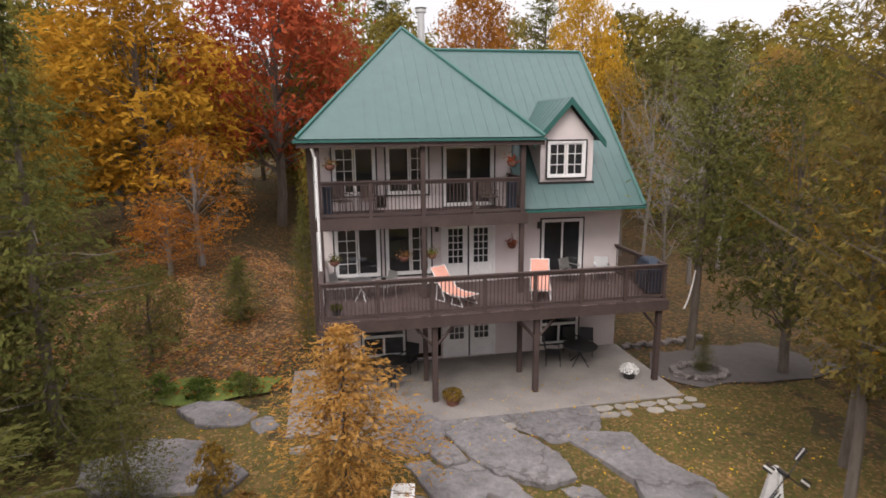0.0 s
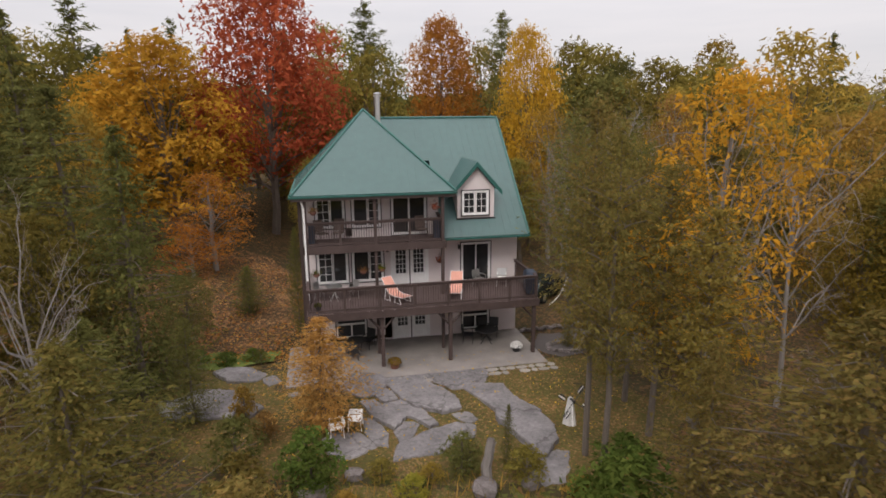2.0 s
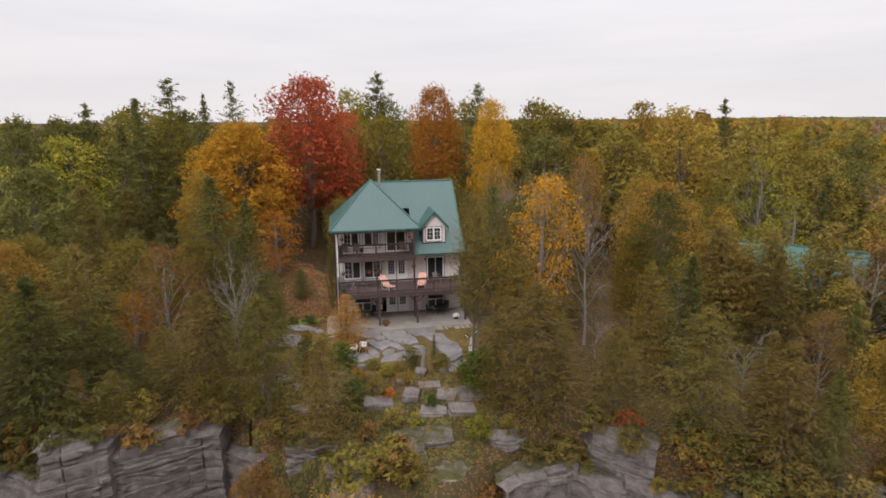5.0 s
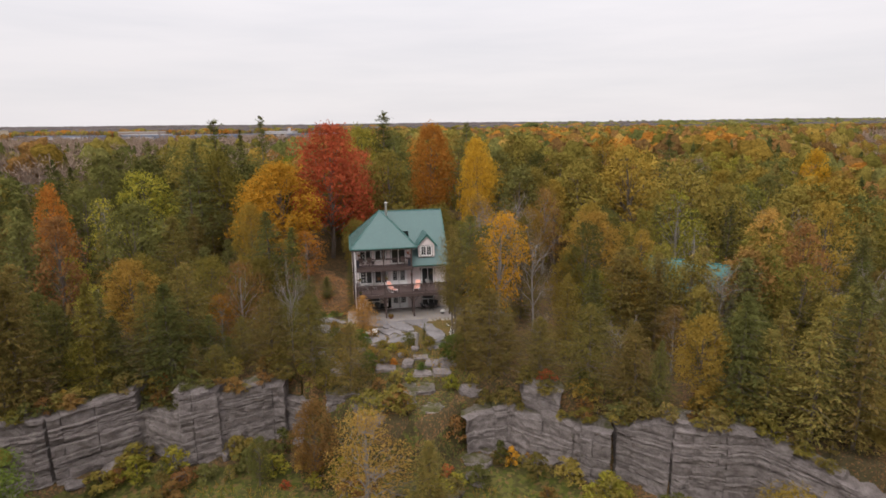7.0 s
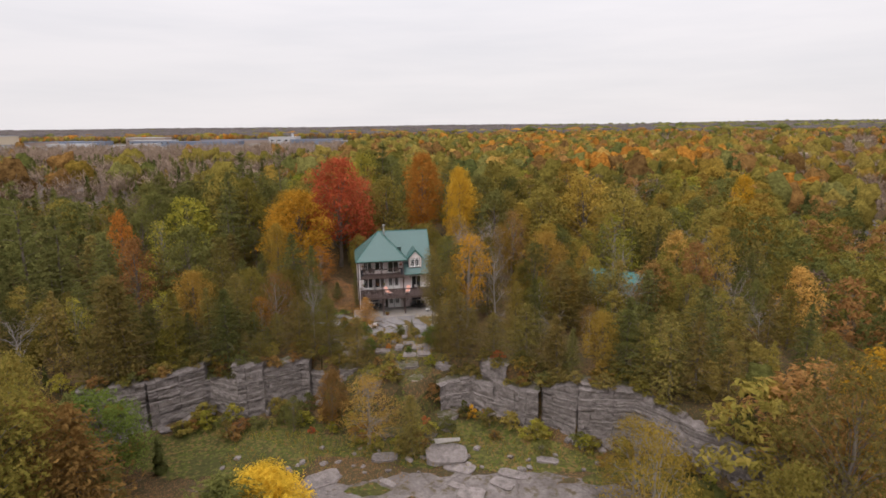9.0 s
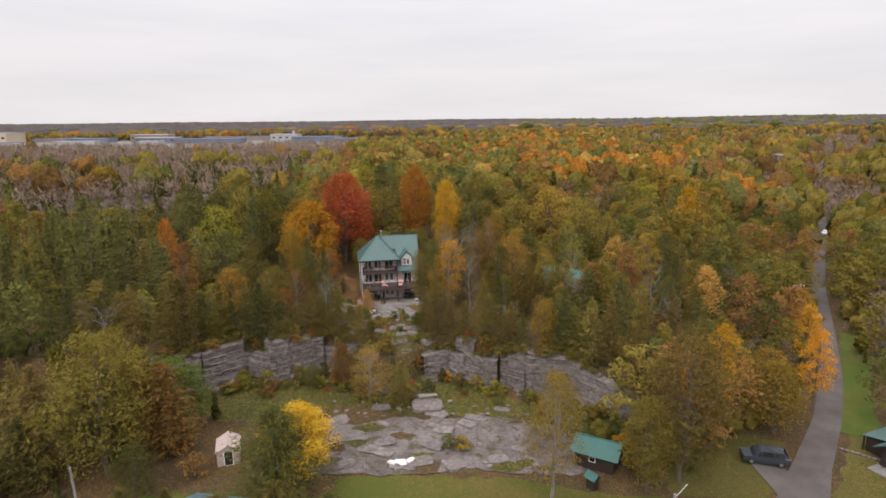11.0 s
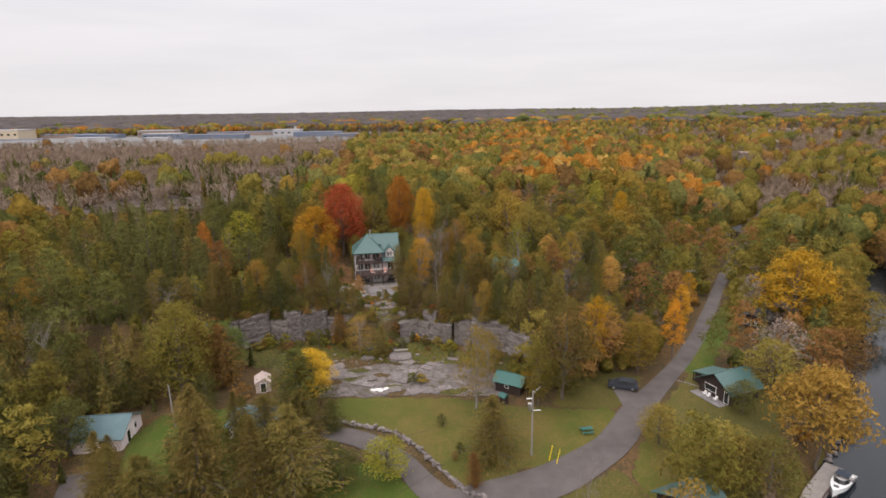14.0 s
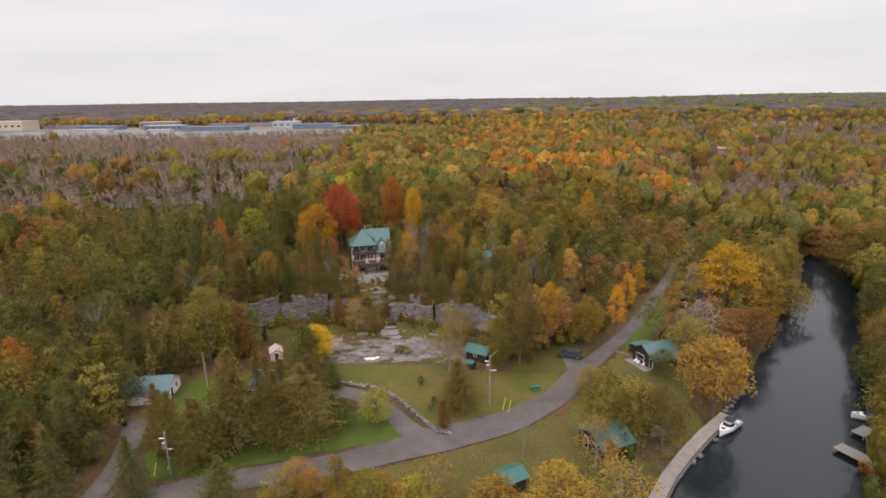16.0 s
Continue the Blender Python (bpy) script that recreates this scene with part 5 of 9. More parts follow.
tree("oak", 20.9, 56.0, 16.9, "green", 0.72)
tree("thin", 12.1, 11.5, 13.6, "yellow", 0.87)
tree("bare", 16.1, 12.5, 12.6, "twig", 0.69)
tree("tallcedar", 7.4, 9.3, 12.3, "cedar", 0.62)
tree("tallcedar", 10.1, 10.5, 10.1, "cedar", 0.91)
tree("thin", -13.5, 7.0, 9.4, "rust", 0.95)
tree("spruce", -15.2, 3.4, 5.2, "deep", 1.7)
tree("spruce", -19.6, 8.4, 7.0, "pine", 1.5)
tree("cedar", -12.6, 4.4, 4.6, "cedar", 1.6)
tree("thin", -15.2, 6.0, 6.4, "orange", 1.0)
tree("bare", -7.8, 4.5, 10.2, "twig", 0.54)
tree("tallcedar", 7.7, 8.2, 11.5, "cedar", 0.67)
tree("tallcedar", 10.0, 7.0, 9.2, "green", 0.82)
tree("cedar", 8.7, 3.5, 7.4, "cedar", 0.76)
tree("spruce", -10.2, 13.8, 11.6, "deep", 0.98)
tree("spruce", -13.2, 15.0, 13.2, "pine", 1.25)
tree("cedar", -7.3, 11.8, 4.5, "deep", 0.90)
tree("spruce", -9.2, 8.8, 5.6, "deep", 1.9)
tree("cedar", -8.9, 24.0, 3.0, "pine", 1.21)
tree("oak", -10.9, 20.0, 3.9, "deep", 1.18)
tree("cedar", -2.2, 11.3, 4.6, "amber", 1.40)
tree("cedar", -5.1, 20.5, 6.0, "deep", 0.40)
tree("tallcedar", 9.3, 20.5, 11.4, "pine", 1.0)
tree("tallcedar", 10.0, 13.0, 10.0, "cedar", 0.8)
tree("oak", 18.7, 34.0, 10.7, "gold", 0.63)
tree("bare", 11.8, 33.0, 12.5, "twig", 0.60)
tree("oak", -19.0, 26.0, 11.4, "gold", 0.58)
tree("cedar", 10.8, 1.7, 8.4, "cedar", 1.55)
tree("cedar", 18.8, -2.1, 8.1, "cedar", 1.48)
tree("spruce", 22.1, -4.2, 7.1, "cedar", 1.41)
tree("spruce", 29.5, -5.6, 9.7, "pine", 1.26)
tree("cedar", 15.2, 0.6, 5.9, "cedar", 1.48)
tree("spruce", 33.0, -9.3, 9.3, "cedar", 1.20)
tree("cedar", 31.1, -6.8, 7.5, "cedar", 1.11)
tree("spruce", -17.4, -0.0, 9.2, "pine", 1.57)
tree("cedar", -13.5, -0.0, 3.5, "cedar", 1.86)
tree("cedar", -5.4, 2.2, 7.8, "cedar", 1.30)
tree("cedar", -1.6, 0.3, 6.9, "cedar", 1.21)
tree("spruce", -21.5, -1.2, 6.7, "pine", 1.37)
tree("cedar", -27.0, -5.1, 11.6, "cedar", 1.03)
tree("cedar", -9.3, 2.9, 7.3, "cedar", 1.58)
tree("oak", -24.2, -2.3, 5.1, "lime", 0.74)
tree("spruce", 23.5, -5.1, 6.0, "deep", 1.02)
tree("thin", 1.2, -9.3, 8.8, "amber", 1.27)
tree("cedar", 5.9, -10.6, 6.9, "cedar", 1.07)
tree("thin", 26.8, -19.1, 9.0, "gold", 1.25)
tree("oak", -23.2, -16.2, 10.2, "fresh", 1.14)
tree("oak", -27.5, -19.8, 11.3, "rust", 1.03)
tree("maple", -5.9, -22.0, 6.1, "lemon", 1.61)
tree("oak", 44.3, -16.7, 12.2, "rust", 1.58)
tree("tall", 49.8, -15.0, 13.4, "gold", 0.95)
tree("oak", -32.4, -16.0, 13.6, "green", 0.80)
tree("oak", -3.7, -5.3, 7.4, "rust", 0.74)
tree("oak", -8.1, -6.0, 4.6, "deep", 0.71)
tree("spruce", 39.0, -22.6, 6.9, "green", 1.92)

# ---- rock: cliff, ledges, terrace slabs, stone wall ----
def rock_variant(seed, rough=0.10, round_=0.10):
    rng = random.Random(seed)
    bm = bmesh.new()
    bmesh.ops.create_cube(bm, size=1)
    bmesh.ops.subdivide_edges(bm, edges=bm.edges, cuts=1, use_grid_fill=True)
    for v in bm.verts:
        k = sum(abs(c) > 0.4 for c in v.co)
        v.co *= 1 - round_ * (k - 1) * 0.5
        v.co += Vector((rng.uniform(-rough, rough), rng.uniform(-rough, rough), rng.uniform(-rough, rough) * 0.6))
    me = bpy.data.meshes.new("rock")
    bm.to_mesh(me)
    bm.free()
    me.materials.append(M_ROCK)
    return me


BOULDERS = [rock_variant(40 + s, 0.11, 0.26) for s in range(6)]


def ledge_variant(seed):
    """A weathered block: worn top, two bedding notches, rough faces."""
    rng = random.Random(seed)
    bm = bmesh.new()
    ring = [(math.cos(a) * (1 + 0.12 * math.cos(2 * a)), math.sin(a)) for a in [2 * math.pi * (i + rng.uniform(-0.25, 0.25)) / 12 for i in range(12)]]
    levels = [(-0.5, 0.52), (-0.16, 0.53), (-0.12, 0.47), (-0.08, 0.53), (0.22, 0.54), (0.26, 0.48), (0.30, 0.52), (0.45, 0.53), (0.5, 0.49)]
    rows = []
    for z, r in levels:
        rows.append([bm.verts.new((max(-0.5, min(0.5, x * r * 1.25)) + rng.uniform(-0.03, 0.03), max(-0.5, min(0.5, y * r * 1.25)) + rng.uniform(-0.05, 0.05), z + rng.uniform(-0.03, 0.03))) for x, y in ring])
    for a, b in zip(rows[:-1], rows[1:]):
        for i in range(12):
            bm.faces.new((a[i], a[(i + 1) % 12], b[(i + 1) % 12], b[i]))
    bm.faces.new(rows[-1]).material_index = seed % 2
    bm.faces.new(rows[0][::-1])
    bmesh.ops.recalc_face_normals(bm, faces=bm.faces)
    me = bpy.data.meshes.new("rock")
    bm.to_mesh(me)
    bm.free()
    me.materials.append(M_ROCK)
    me.materials.append(M_BRINK)
    return me


LEDGES = [ledge_variant(s) for s in range(60, 66)]
TOP_X = [-30, -24.3, -24, -19.5, -19.3, -15.3, -14.8, -12.5, -12.2, -7.5, -5, 8, 9.5, 13.4, 13.6, 16, 16.2, 18, 20.2, 23.8, 26, 31, 35, 38.5, 41.5]
TOP_Z = [0.2, 0.0, 0.2, 0.4, -1.7, -1.0, 0.6, 0.6, -0.5, 0.0, -1.2, -2.2, -2.2, -2.2, -0.2, -0.2, -2.0, -1.6, -0.9, 0.5, 0.3, -0.4, -1.2, -1.6, -2.2]


BEDS = [2.4]
_bed = random.Random(3)
while BEDS[-1] > -8.0:
    BEDS.append(BEDS[-1] - _bed.choice((0.09, 0.13, 0.17, 0.22, 0.3, 0.42, 0.7)))
BED_OUT = [_bed.uniform(-0.05, 0.05) for _ in BEDS]


def buttress(rng, w, depth, z0, z1, dip):
    """One upright stand of rock: bedded courses with worn joints between them."""
    bm = bmesh.new()
    k = max(3, int(w / 0.55))
    plan = [(-w / 2 + w * i / k + (rng.uniform(-0.12, 0.12) if 0 < i < k else 0), (rng.uniform(-0.22, 0.18) if 0 < i < k else rng.uniform(0.12, 0.42))) for i in range(k + 1)]
    plan += [(w / 2 + rng.uniform(-0.2, 0.12), depth * 0.4), (w / 2 + rng.uniform(-0.25, 0.1), depth * 0.75), (w * 0.3, depth * rng.uniform(0.85, 1.1)), (-w * 0.25, depth * rng.uniform(0.85, 1.1)), (-w / 2 + rng.uniform(-0.1, 0.25), depth * 0.75), (-w / 2 + rng.uniform(-0.12, 0.2), depth * 0.4)]
    sx, sy = rng.uniform(0, 99), rng.uniform(0, 99)

    def ring(z, inset, jag, blocks):
        out = []
        for i, (x, y) in enumerate(plan):
            q = noise.noise((sx + x * 0.9, sy + z * 0.15, 0)) * 0.5 + (blocks[i] if i <= k else 0)
            out.append(bm.verts.new((x * (1 - inset * 0.5 / w) + 0.03 * math.sin(z * 3 + sx), y + (inset - q - jag if i <= k else 0), z + dip * x + (0.02 * noise.noise((x * 1.3, z, sx)) if i <= k else 0))))
        return out

    rings = []
    edges = [z for z in BEDS if z0 < z < z1 - 0.1]
    tops = [z1] + edges
    for n_bed, (a, b) in enumerate(zip(tops, edges + [z0])):
        o = BED_OUT[n_bed % len(BED_OUT)] + rng.uniform(-0.05, 0.05) + (rng.uniform(-0.3, 0.1) if n_bed == 0 else 0)
        blocks = [rng.uniform(-0.08, 0.08) for _ in range(k + 1)]
        if a - b > 0.14:
            rings += [ring(a - 0.02, 0.04, o, blocks), ring(a - 0.07, 0, o, blocks), ring((a + b) / 2, -0.02, o, blocks), ring(b + 0.05, 0, o, blocks), ring(b + 0.015, 0.05, o, blocks)]
        else:
            rings += [ring(a - 0.02, 0.05, o, blocks), ring(b + 0.02, 0.05, o, blocks)]
    mx, my = sum(p[0] for p in plan) / len(plan), sum(p[1] for p in plan) / len(plan)
    crest = [bm.verts.new((mx + (v.co.x - mx) * rng.uniform(0.55, 0.75), my + (v.co.y - my) * rng.uniform(0.55, 0.75), v.co.z + rng.uniform(-0.06, 0.14))) for v in rings[0]]
    for i in range(len(crest)):
        j = (i + 1) % len(crest)
        bm.faces.new((rings[0][i], rings[0][j], crest[j], crest[i])).material_index = 1
    bm.faces.new(crest[::-1]).material_index = 1
    for a, b in zip(rings[:-1], rings[1:]):
        for i in range(len(a)):
            j = (i + 1) % len(a)
            bm.faces.new((a[i], b[i], b[j], a[j]))
    bmesh.ops.recalc_face_normals(bm, faces=bm.faces)
    return bm


def stand(rng, x0, x1, top0, top1, out=0.0, foot=-7.6, cap=0.0):
    """A long bedded face along the cliff's line: courses of blocks, worn joints, broken crest. cap: how far the lower courses stand out."""
    joints, x = [], x0 + rng.uniform(0.5, 1.6)
    while x < x1 - 0.4:
        joints.append(x)
        x += rng.choice((0.7, 1.1, 1.6, 2.3, 3.0)) * rng.uniform(0.85, 1.15)
    cols = [(q, -1) for q in np.arange(x0, x1 + 0.001, (x1 - x0) / max(2, round((x1 - x0) / 0.26)))]
    cols = [c for c in cols if all(abs(c[0] - j) > 0.12 for j in joints)]
    for i, j in enumerate(joints):
        cols += [(j - 0.05, -1), (j, i), (j + 0.05, -1)]
    cols.sort()
    seed = rng.uniform(0, 99)
    high = max(top0, top1) + 0.3
    edges = [high] + [z for z in BEDS if foot < z < high - 0.12] + [foot]
    deep = [rng.uniform(0.08, 0.26) if rng.random() < 0.3 else 0.03 for _ in joints]
    block = lambda q: sum(q > j for j in joints)
    crest = [rng.choice((0, 0, 0, 0.22, 0.45)) + rng.uniform(-0.08, 0.08) for _ in range(len(joints) + 1)]
    rows = []
    lift = [[rng.uniform(-0.07, 0.07) for _ in range(len(joints) + 1)] for _ in edges]
    for n, (a, b) in enumerate(zip(edges[:-1], edges[1:])):
        o = BED_OUT[n % len(BED_OUT)] * 1.6 + rng.uniform(-0.05, 0.05) + (0.0 if n > 2 else -cap)
        shift = [rng.uniform(-0.07, 0.07) for _ in range(len(joints) + 1)]
        open_joint = [rng.random() < 0.6 for _ in joints]
        notch = rng.choice((0.01, 0.02, 0.03, 0.03, 0.09))
        levels = [(a - 0.012, notch), (a - 0.05, 0.0)] + ([((a + b) / 2, -0.03)] if a - b > 0.3 else []) + [(b + 0.045, 0.0), (b + 0.012, notch)]
        for z_mean, inset in levels if a - b > 0.12 else levels[:1] + levels[-1:]:
            row = []
            for q, j in cols:
                part_way = (a - z_mean) / (a - b)
                z = z_mean + (1 - part_way) * lift[n][block(q)] + part_way * lift[n + 1][block(q)]
                yc = float(np.interp(q, CLIFF_X, CLIFF_Y))
                slope = (float(np.interp(q + 0.8, CLIFF_X, CLIFF_Y)) - float(np.interp(q - 0.8, CLIFF_X, CLIFF_Y))) / 1.6
                lim = top0 + (top1 - top0) * (q - x0) / (x1 - x0) - crest[block(q)] + 0.12 * noise.noise((q * 1.4, seed, 3))
                off = out + o + shift[block(q)] - inset + 0.30 * noise.noise((q * 0.45, z * 0.3, seed)) + 0.16 * noise.noise((q * 1.5, z * 1.3, seed + 5)) + 0.10 * noise.noise((q * 3.7, z * 4.5, seed + 9))
                off += 0.25 * ramp01((-4.5 - z) / 3) - (deep[j] if j >= 0 and open_joint[j] else 0.0)
                if z > lim:
                    off, z1 = off - 0.35 - 0.6 * (z - lim) - 0.1 * inset, lim + 0.06 * (z - lim)
                else:
                    z1 = z
                k = off / math.hypot(1, slope)
                row.append(Vector((q + k * slope, yc - 1.25 - k, z1 + 0.03 * noise.noise((q * 0.8, z, seed)))))
            back = [Vector((q, float(np.interp(q, CLIFF_X, CLIFF_Y)) + 1.5, row[i].z)) for q, i in ((x1 - 0.1, -1), (x0 + 0.1, 0))]
            rows.append(row + back)
    bm = bmesh.new()
    grid = [[bm.verts.new(p) for p in row] for row in rows]
    w = len(grid[0])
    for a, b in zip(grid[:-1], grid[1:]):
        for i in range(w):
            bm.faces.new((a[i], b[i], b[(i + 1) % w], a[(i + 1) % w]))
    mid = [bm.verts.new((v.co.x, v.co.y + 1.3, v.co.z + rng.uniform(-0.05, 0.1))) for v in grid[0][:w - 2]]
    for i in range(w - 3):
        bm.faces.new((grid[0][i], grid[0][i + 1], mid[i + 1], mid[i])).material_index = 1
    bm.faces.new(mid + [grid[0][w - 2], grid[0][w - 1]]).material_index = 1
    bmesh.ops.recalc_face_normals(bm, faces=bm.faces)
    return bm


def cliff(name, stands, seed, label):
    """Stands of bedded limestone side by side, some jutting, some set back behind open cracks."""
    rng = random.Random(seed)
    root = empty(name, pose(0, 0, 0), label, "cliff", kind="structure")
    for row in stands:
        ob = part("rock", stand(rng, *row), M_ROCK, root)
        ob.data.materials.append(M_BRINK)
        for _ in range(int((row[1] - row[0]) * 0.7)):
            x = rng.uniform(row[0], row[1])
            y = float(np.interp(x, CLIFF_X, CLIFF_Y)) - 1.7 - row[4] - rng.uniform(0, 0.9)
            link_mesh("rock", rng.choice(BOULDERS), root, pose(x, y, gz(x, y) + rng.uniform(0.05, 0.3), rng.uniform(-20, 20), rng.uniform(-20, 20), rng.uniform(0, 90)) @ Matrix.Diagonal((rng.uniform(0.6, 1.7), rng.uniform(0.5, 1.1), rng.uniform(0.4, 1.0), 1)))
    return root


cliff("cliff_west", [(-30.5, -24.35, 0.3, 0.0, 0.0), (-24.15, -19.45, 0.1, 0.4, 0.15), (-19.55, -15.0, -1.7, -1.0, 0.0), (-16.2, -15.1, 0.6, 0.7, -0.5), (-14.9, -12.5, 0.7, 0.6, 0.2), (-12.55, -7.6, -0.5, 0.0, -0.1), (-7.9, -5.6, -1.8, -2.4, -0.5)], 5, "layered grey limestone cliff with vertical cracks")
cliff("cliff_east", [(8.5, 15.2, -2.2, -2.1, 0.35), (13.3, 16.1, 0.1, 0.0, -0.8), (15.1, 18.0, -2.0, -2.2, 0.1), (18.2, 20.15, -1.5, -1.3, 0.7), (20.3, 23.7, -0.8, 0.5, -0.1, -7.6, 0.2), (23.9, 31.2, 0.4, -0.5, 0.1, -7.6, 0.55), (31.1, 36.0, -0.5, -1.3, 0.15, -7.6, 0.5), (35.9, 41.5, -1.3, -2.2, -0.1)], 9, "layered grey limestone cliff with jutting buttresses")

# ledges stepping down in front of the terrace
outcrop = empty("outcrop", pose(0, 0, 0), "stepped grey limestone ledges below the terrace", "rock", kind="structure")
rng = random.Random(21)


def broken(bm, seed, amount=1.0):
    """Breaks up the faces of a rock: finer mesh, pitted and cracked."""
    for _ in range(2):
        bmesh.ops.subdivide_edges(bm, edges=[e for e in bm.edges if e.calc_length() > 0.42], cuts=1, use_grid_fill=True)
    bmesh.ops.triangulate(bm, faces=bm.faces)
    bm.normal_update()
    for v in bm.verts:
        p = v.co + Vector((seed * 7.3, seed * 3.1, 0))
        q = Vector((p.x * 0.8, p.y * 0.8, p.z * 1.6))
        crack = max(0.0, 0.09 - abs(noise.noise(q * 1.1))) * 1.6
        v.co += v.normal * amount * (0.13 * noise.noise(q * 1.7) + 0.06 * noise.noise(q * 4.7) - crack)
    return bm


def step(x, y, top, w, depth, turn, bare=False):
    """One stand of ledge rock, its front face open and its top level with the soil."""
    ob = part("rock", broken(buttress(rng, w, depth, top - 2.6, top, rng.uniform(-0.08, 0.08)), x + y), M_ROCK, outcrop)
    ob.data.materials.append(M_ROCK if bare else M_BRINK)
    ob.matrix_basis = pose(x, y - 0.5 * depth, 0, rng.uniform(-3, 3), 0, turn)


for y, x0, x1 in [(1.0, -5.5, 8.8), (-1.2, -6, 9.2), (-3.2, -5.5, 9), (-5.0, -4.5, 8.5), (-6.8, -3, 8)]:
    x = x0
    while x < x1:
        w = rng.uniform(1.4, 3.6)
        if rng.random() < 0.6:
            yy = y + rng.uniform(-0.8, 0.8)
            step(x + w / 2, yy, gz(x + w / 2, yy) + rng.uniform(0.0, 0.45), w, rng.uniform(1.4, 2.2), rng.uniform(-22, 22), rng.random() < 0.12)
        x += w
for x, y, top, w, depth, turn in ((-1.8, 5.0, -0.4, 1.9, 1.2, -10), (-2.8, 6.4, -0.2, 1.6, 0.9, 18), (-4.6, 5.4, -0.3, 1.8, 1.3, 12), (-3.6, 3.4, -0.7, 2.4, 1.4, -8)):
    step(x, y, top, w, depth, turn, True)


def shelf(x0, x1, y0, y1, top, fall, tilt, turn):
    """One squared stand of bedded limestone, its courses broken back unevenly."""
    bm = bmesh.new()
    w, d = x1 - x0, y1 - y0
    plan = []
    for (ax, ay), (bx, by) in zip(((-0.5, -0.5), (0.5, -0.5), (0.5, 0.5), (-0.5, 0.5)), ((0.5, -0.5), (0.5, 0.5), (-0.5, 0.5), (-0.5, -0.5))):
        for t in (0.06, 0.38, 0.66, 0.94):
            plan.append((ax + (bx - ax) * t + rng.uniform(-0.035, 0.035), ay + (by - ay) * t + rng.uniform(-0.05, 0.05)))
    z, rows = top - fall, []
    while z < top - 0.04:
        up = min(top, z + rng.choice((0.16, 0.26, 0.38, 0.55)))
        k = rng.uniform(0.95, 1.05) - 0.05 * (up >= top)
        sx, sy = rng.uniform(-0.04, 0.04), rng.uniform(-0.03, 0.05)
        for zz, q in ((z + 0.02, k * 0.96), (z + 0.05, k), (up - 0.04, k), (up - 0.005, k * 0.97)):
            rows.append([bm.verts.new((px * w * q + sx, py * d * q + sy, zz + rng.uniform(-0.015, 0.015))) for px, py in plan])
        z = up
    for a, b in zip(rows[:-1], rows[1:]):
        for i in range(16):
            bm.faces.new((a[i], a[(i + 1) % 16], b[(i + 1) % 16], b[i]))
    bm.faces.new(rows[-1])
    bm.faces.new(rows[0][::-1])
    bmesh.ops.recalc_face_normals(bm, faces=bm.faces)
    ob = part("rock", broken(bm, x0 + y0, 0.30), M_ROCK, outcrop)
    ob.matrix_basis = pose(0.5 * (x0 + x1), 0.5 * (y0 + y1), 0) @ pose(0, 0, top, tilt, 0.5 * tilt, turn) @ pose(0, 0, -top)


for row in ((2.6, 3.65, 3.9, 5.4, -0.32, 2.4, 3, -6), (3.75, 5.55, 2.7, 3.95, -0.85, 2.4, 5, 3), (5.6, 7.3, 2.75, 4.0, -0.72, 2.4, 4, 8), (4.75, 6.2, 4.0, 5.6, -0.45, 2.0, 8, -5), (6.25, 7.9, 4.1, 5.7, -0.42, 2.0, 10, 14), (0.2, 2.1, 3.3, 4.5, -0.55, 2.2, 4, 6), (3.6, 5.0, 5.3, 6.2, -0.22, 1.2, 3, 9)):
    shelf(*row)
for x, y, s in ((3.7, 7.3, 0.75), (1.0, 5.0, 0.8), (-1.8, 7.2, 0.8), (-3.4, 4.4, 0.9), (-0.6, 8.2, 0.5), (5.2, 7.6, 0.5), (-5.6, 6.0, 0.8), (2.4, 6.1, 0.6)):
    ob = link_mesh("boulder", rng.choice(BOULDERS), None, pose(x, y, gz(x, y) + 0.18 * s, rng.uniform(-10, 10), rng.uniform(-10, 10), rng.uniform(0, 360)) @ Matrix.Diagonal((s * 1.25, s, s * 0.75, 1)))
    tagged(ob, "weathered grey limestone boulder in the rock garden", "boulder", "boulders below the terrace")

terrace = empty("terrace", pose(0, 0, 0), "flat grey limestone slabs with grassy cracks before the patio", "terrace", kind="structure")
slab_rng = random.Random(4)


def slab(outline):
    """A flat sheet of limestone with a broken edge, a little proud of the yard."""
    cx, cy = sum(p[0] for p in outline) / len(outline), sum(p[1] for p in outline) / len(outline)
    pts = []
    for (ax, ay), (bx, by) in zip(outline, outline[1:] + outline[:1]):
        k = max(1, int(math.hypot(bx - ax, by - ay) / 0.16))
        for i in range(k):
            x, y = ax + (bx - ax) * i / k, ay + (by - ay) * i / k
            d = math.hypot(x - cx, y - cy)
            g = (0.15 + slab_rng.uniform(-0.055, 0.055) + 0.05 * noise.noise((x * 2.1, y * 2.1, 1))) / d
            pts.append((x + (x - cx) * g, y + (y - cy) * g))
    zt = max(gz(x, y) for x, y in pts) + slab_rng.uniform(0.03, 0.07)
    bm = bmesh.new()
    lip = [bm.verts.new((x - (x - cx) * 0.03, y - (y - cy) * 0.03, zt + slab_rng.uniform(-0.01, 0.012))) for x, y in pts]
    rim = [bm.verts.new((x, y, zt - 0.035)) for x, y in pts]
    low = [bm.verts.new((x, y, zt - 0.6)) for x, y in pts]
    bm.faces.new(lip)
    for i in range(len(pts)):
        j = (i + 1) % len(pts)
        bm.faces.new((lip[i], rim[i], rim[j], lip[j]))
        bm.faces.new((rim[i], low[i], low[j], rim[j]))
    bmesh.ops.recalc_face_normals(bm, faces=bm.faces)
    part("slab", bm, M_SLAB, terrace)


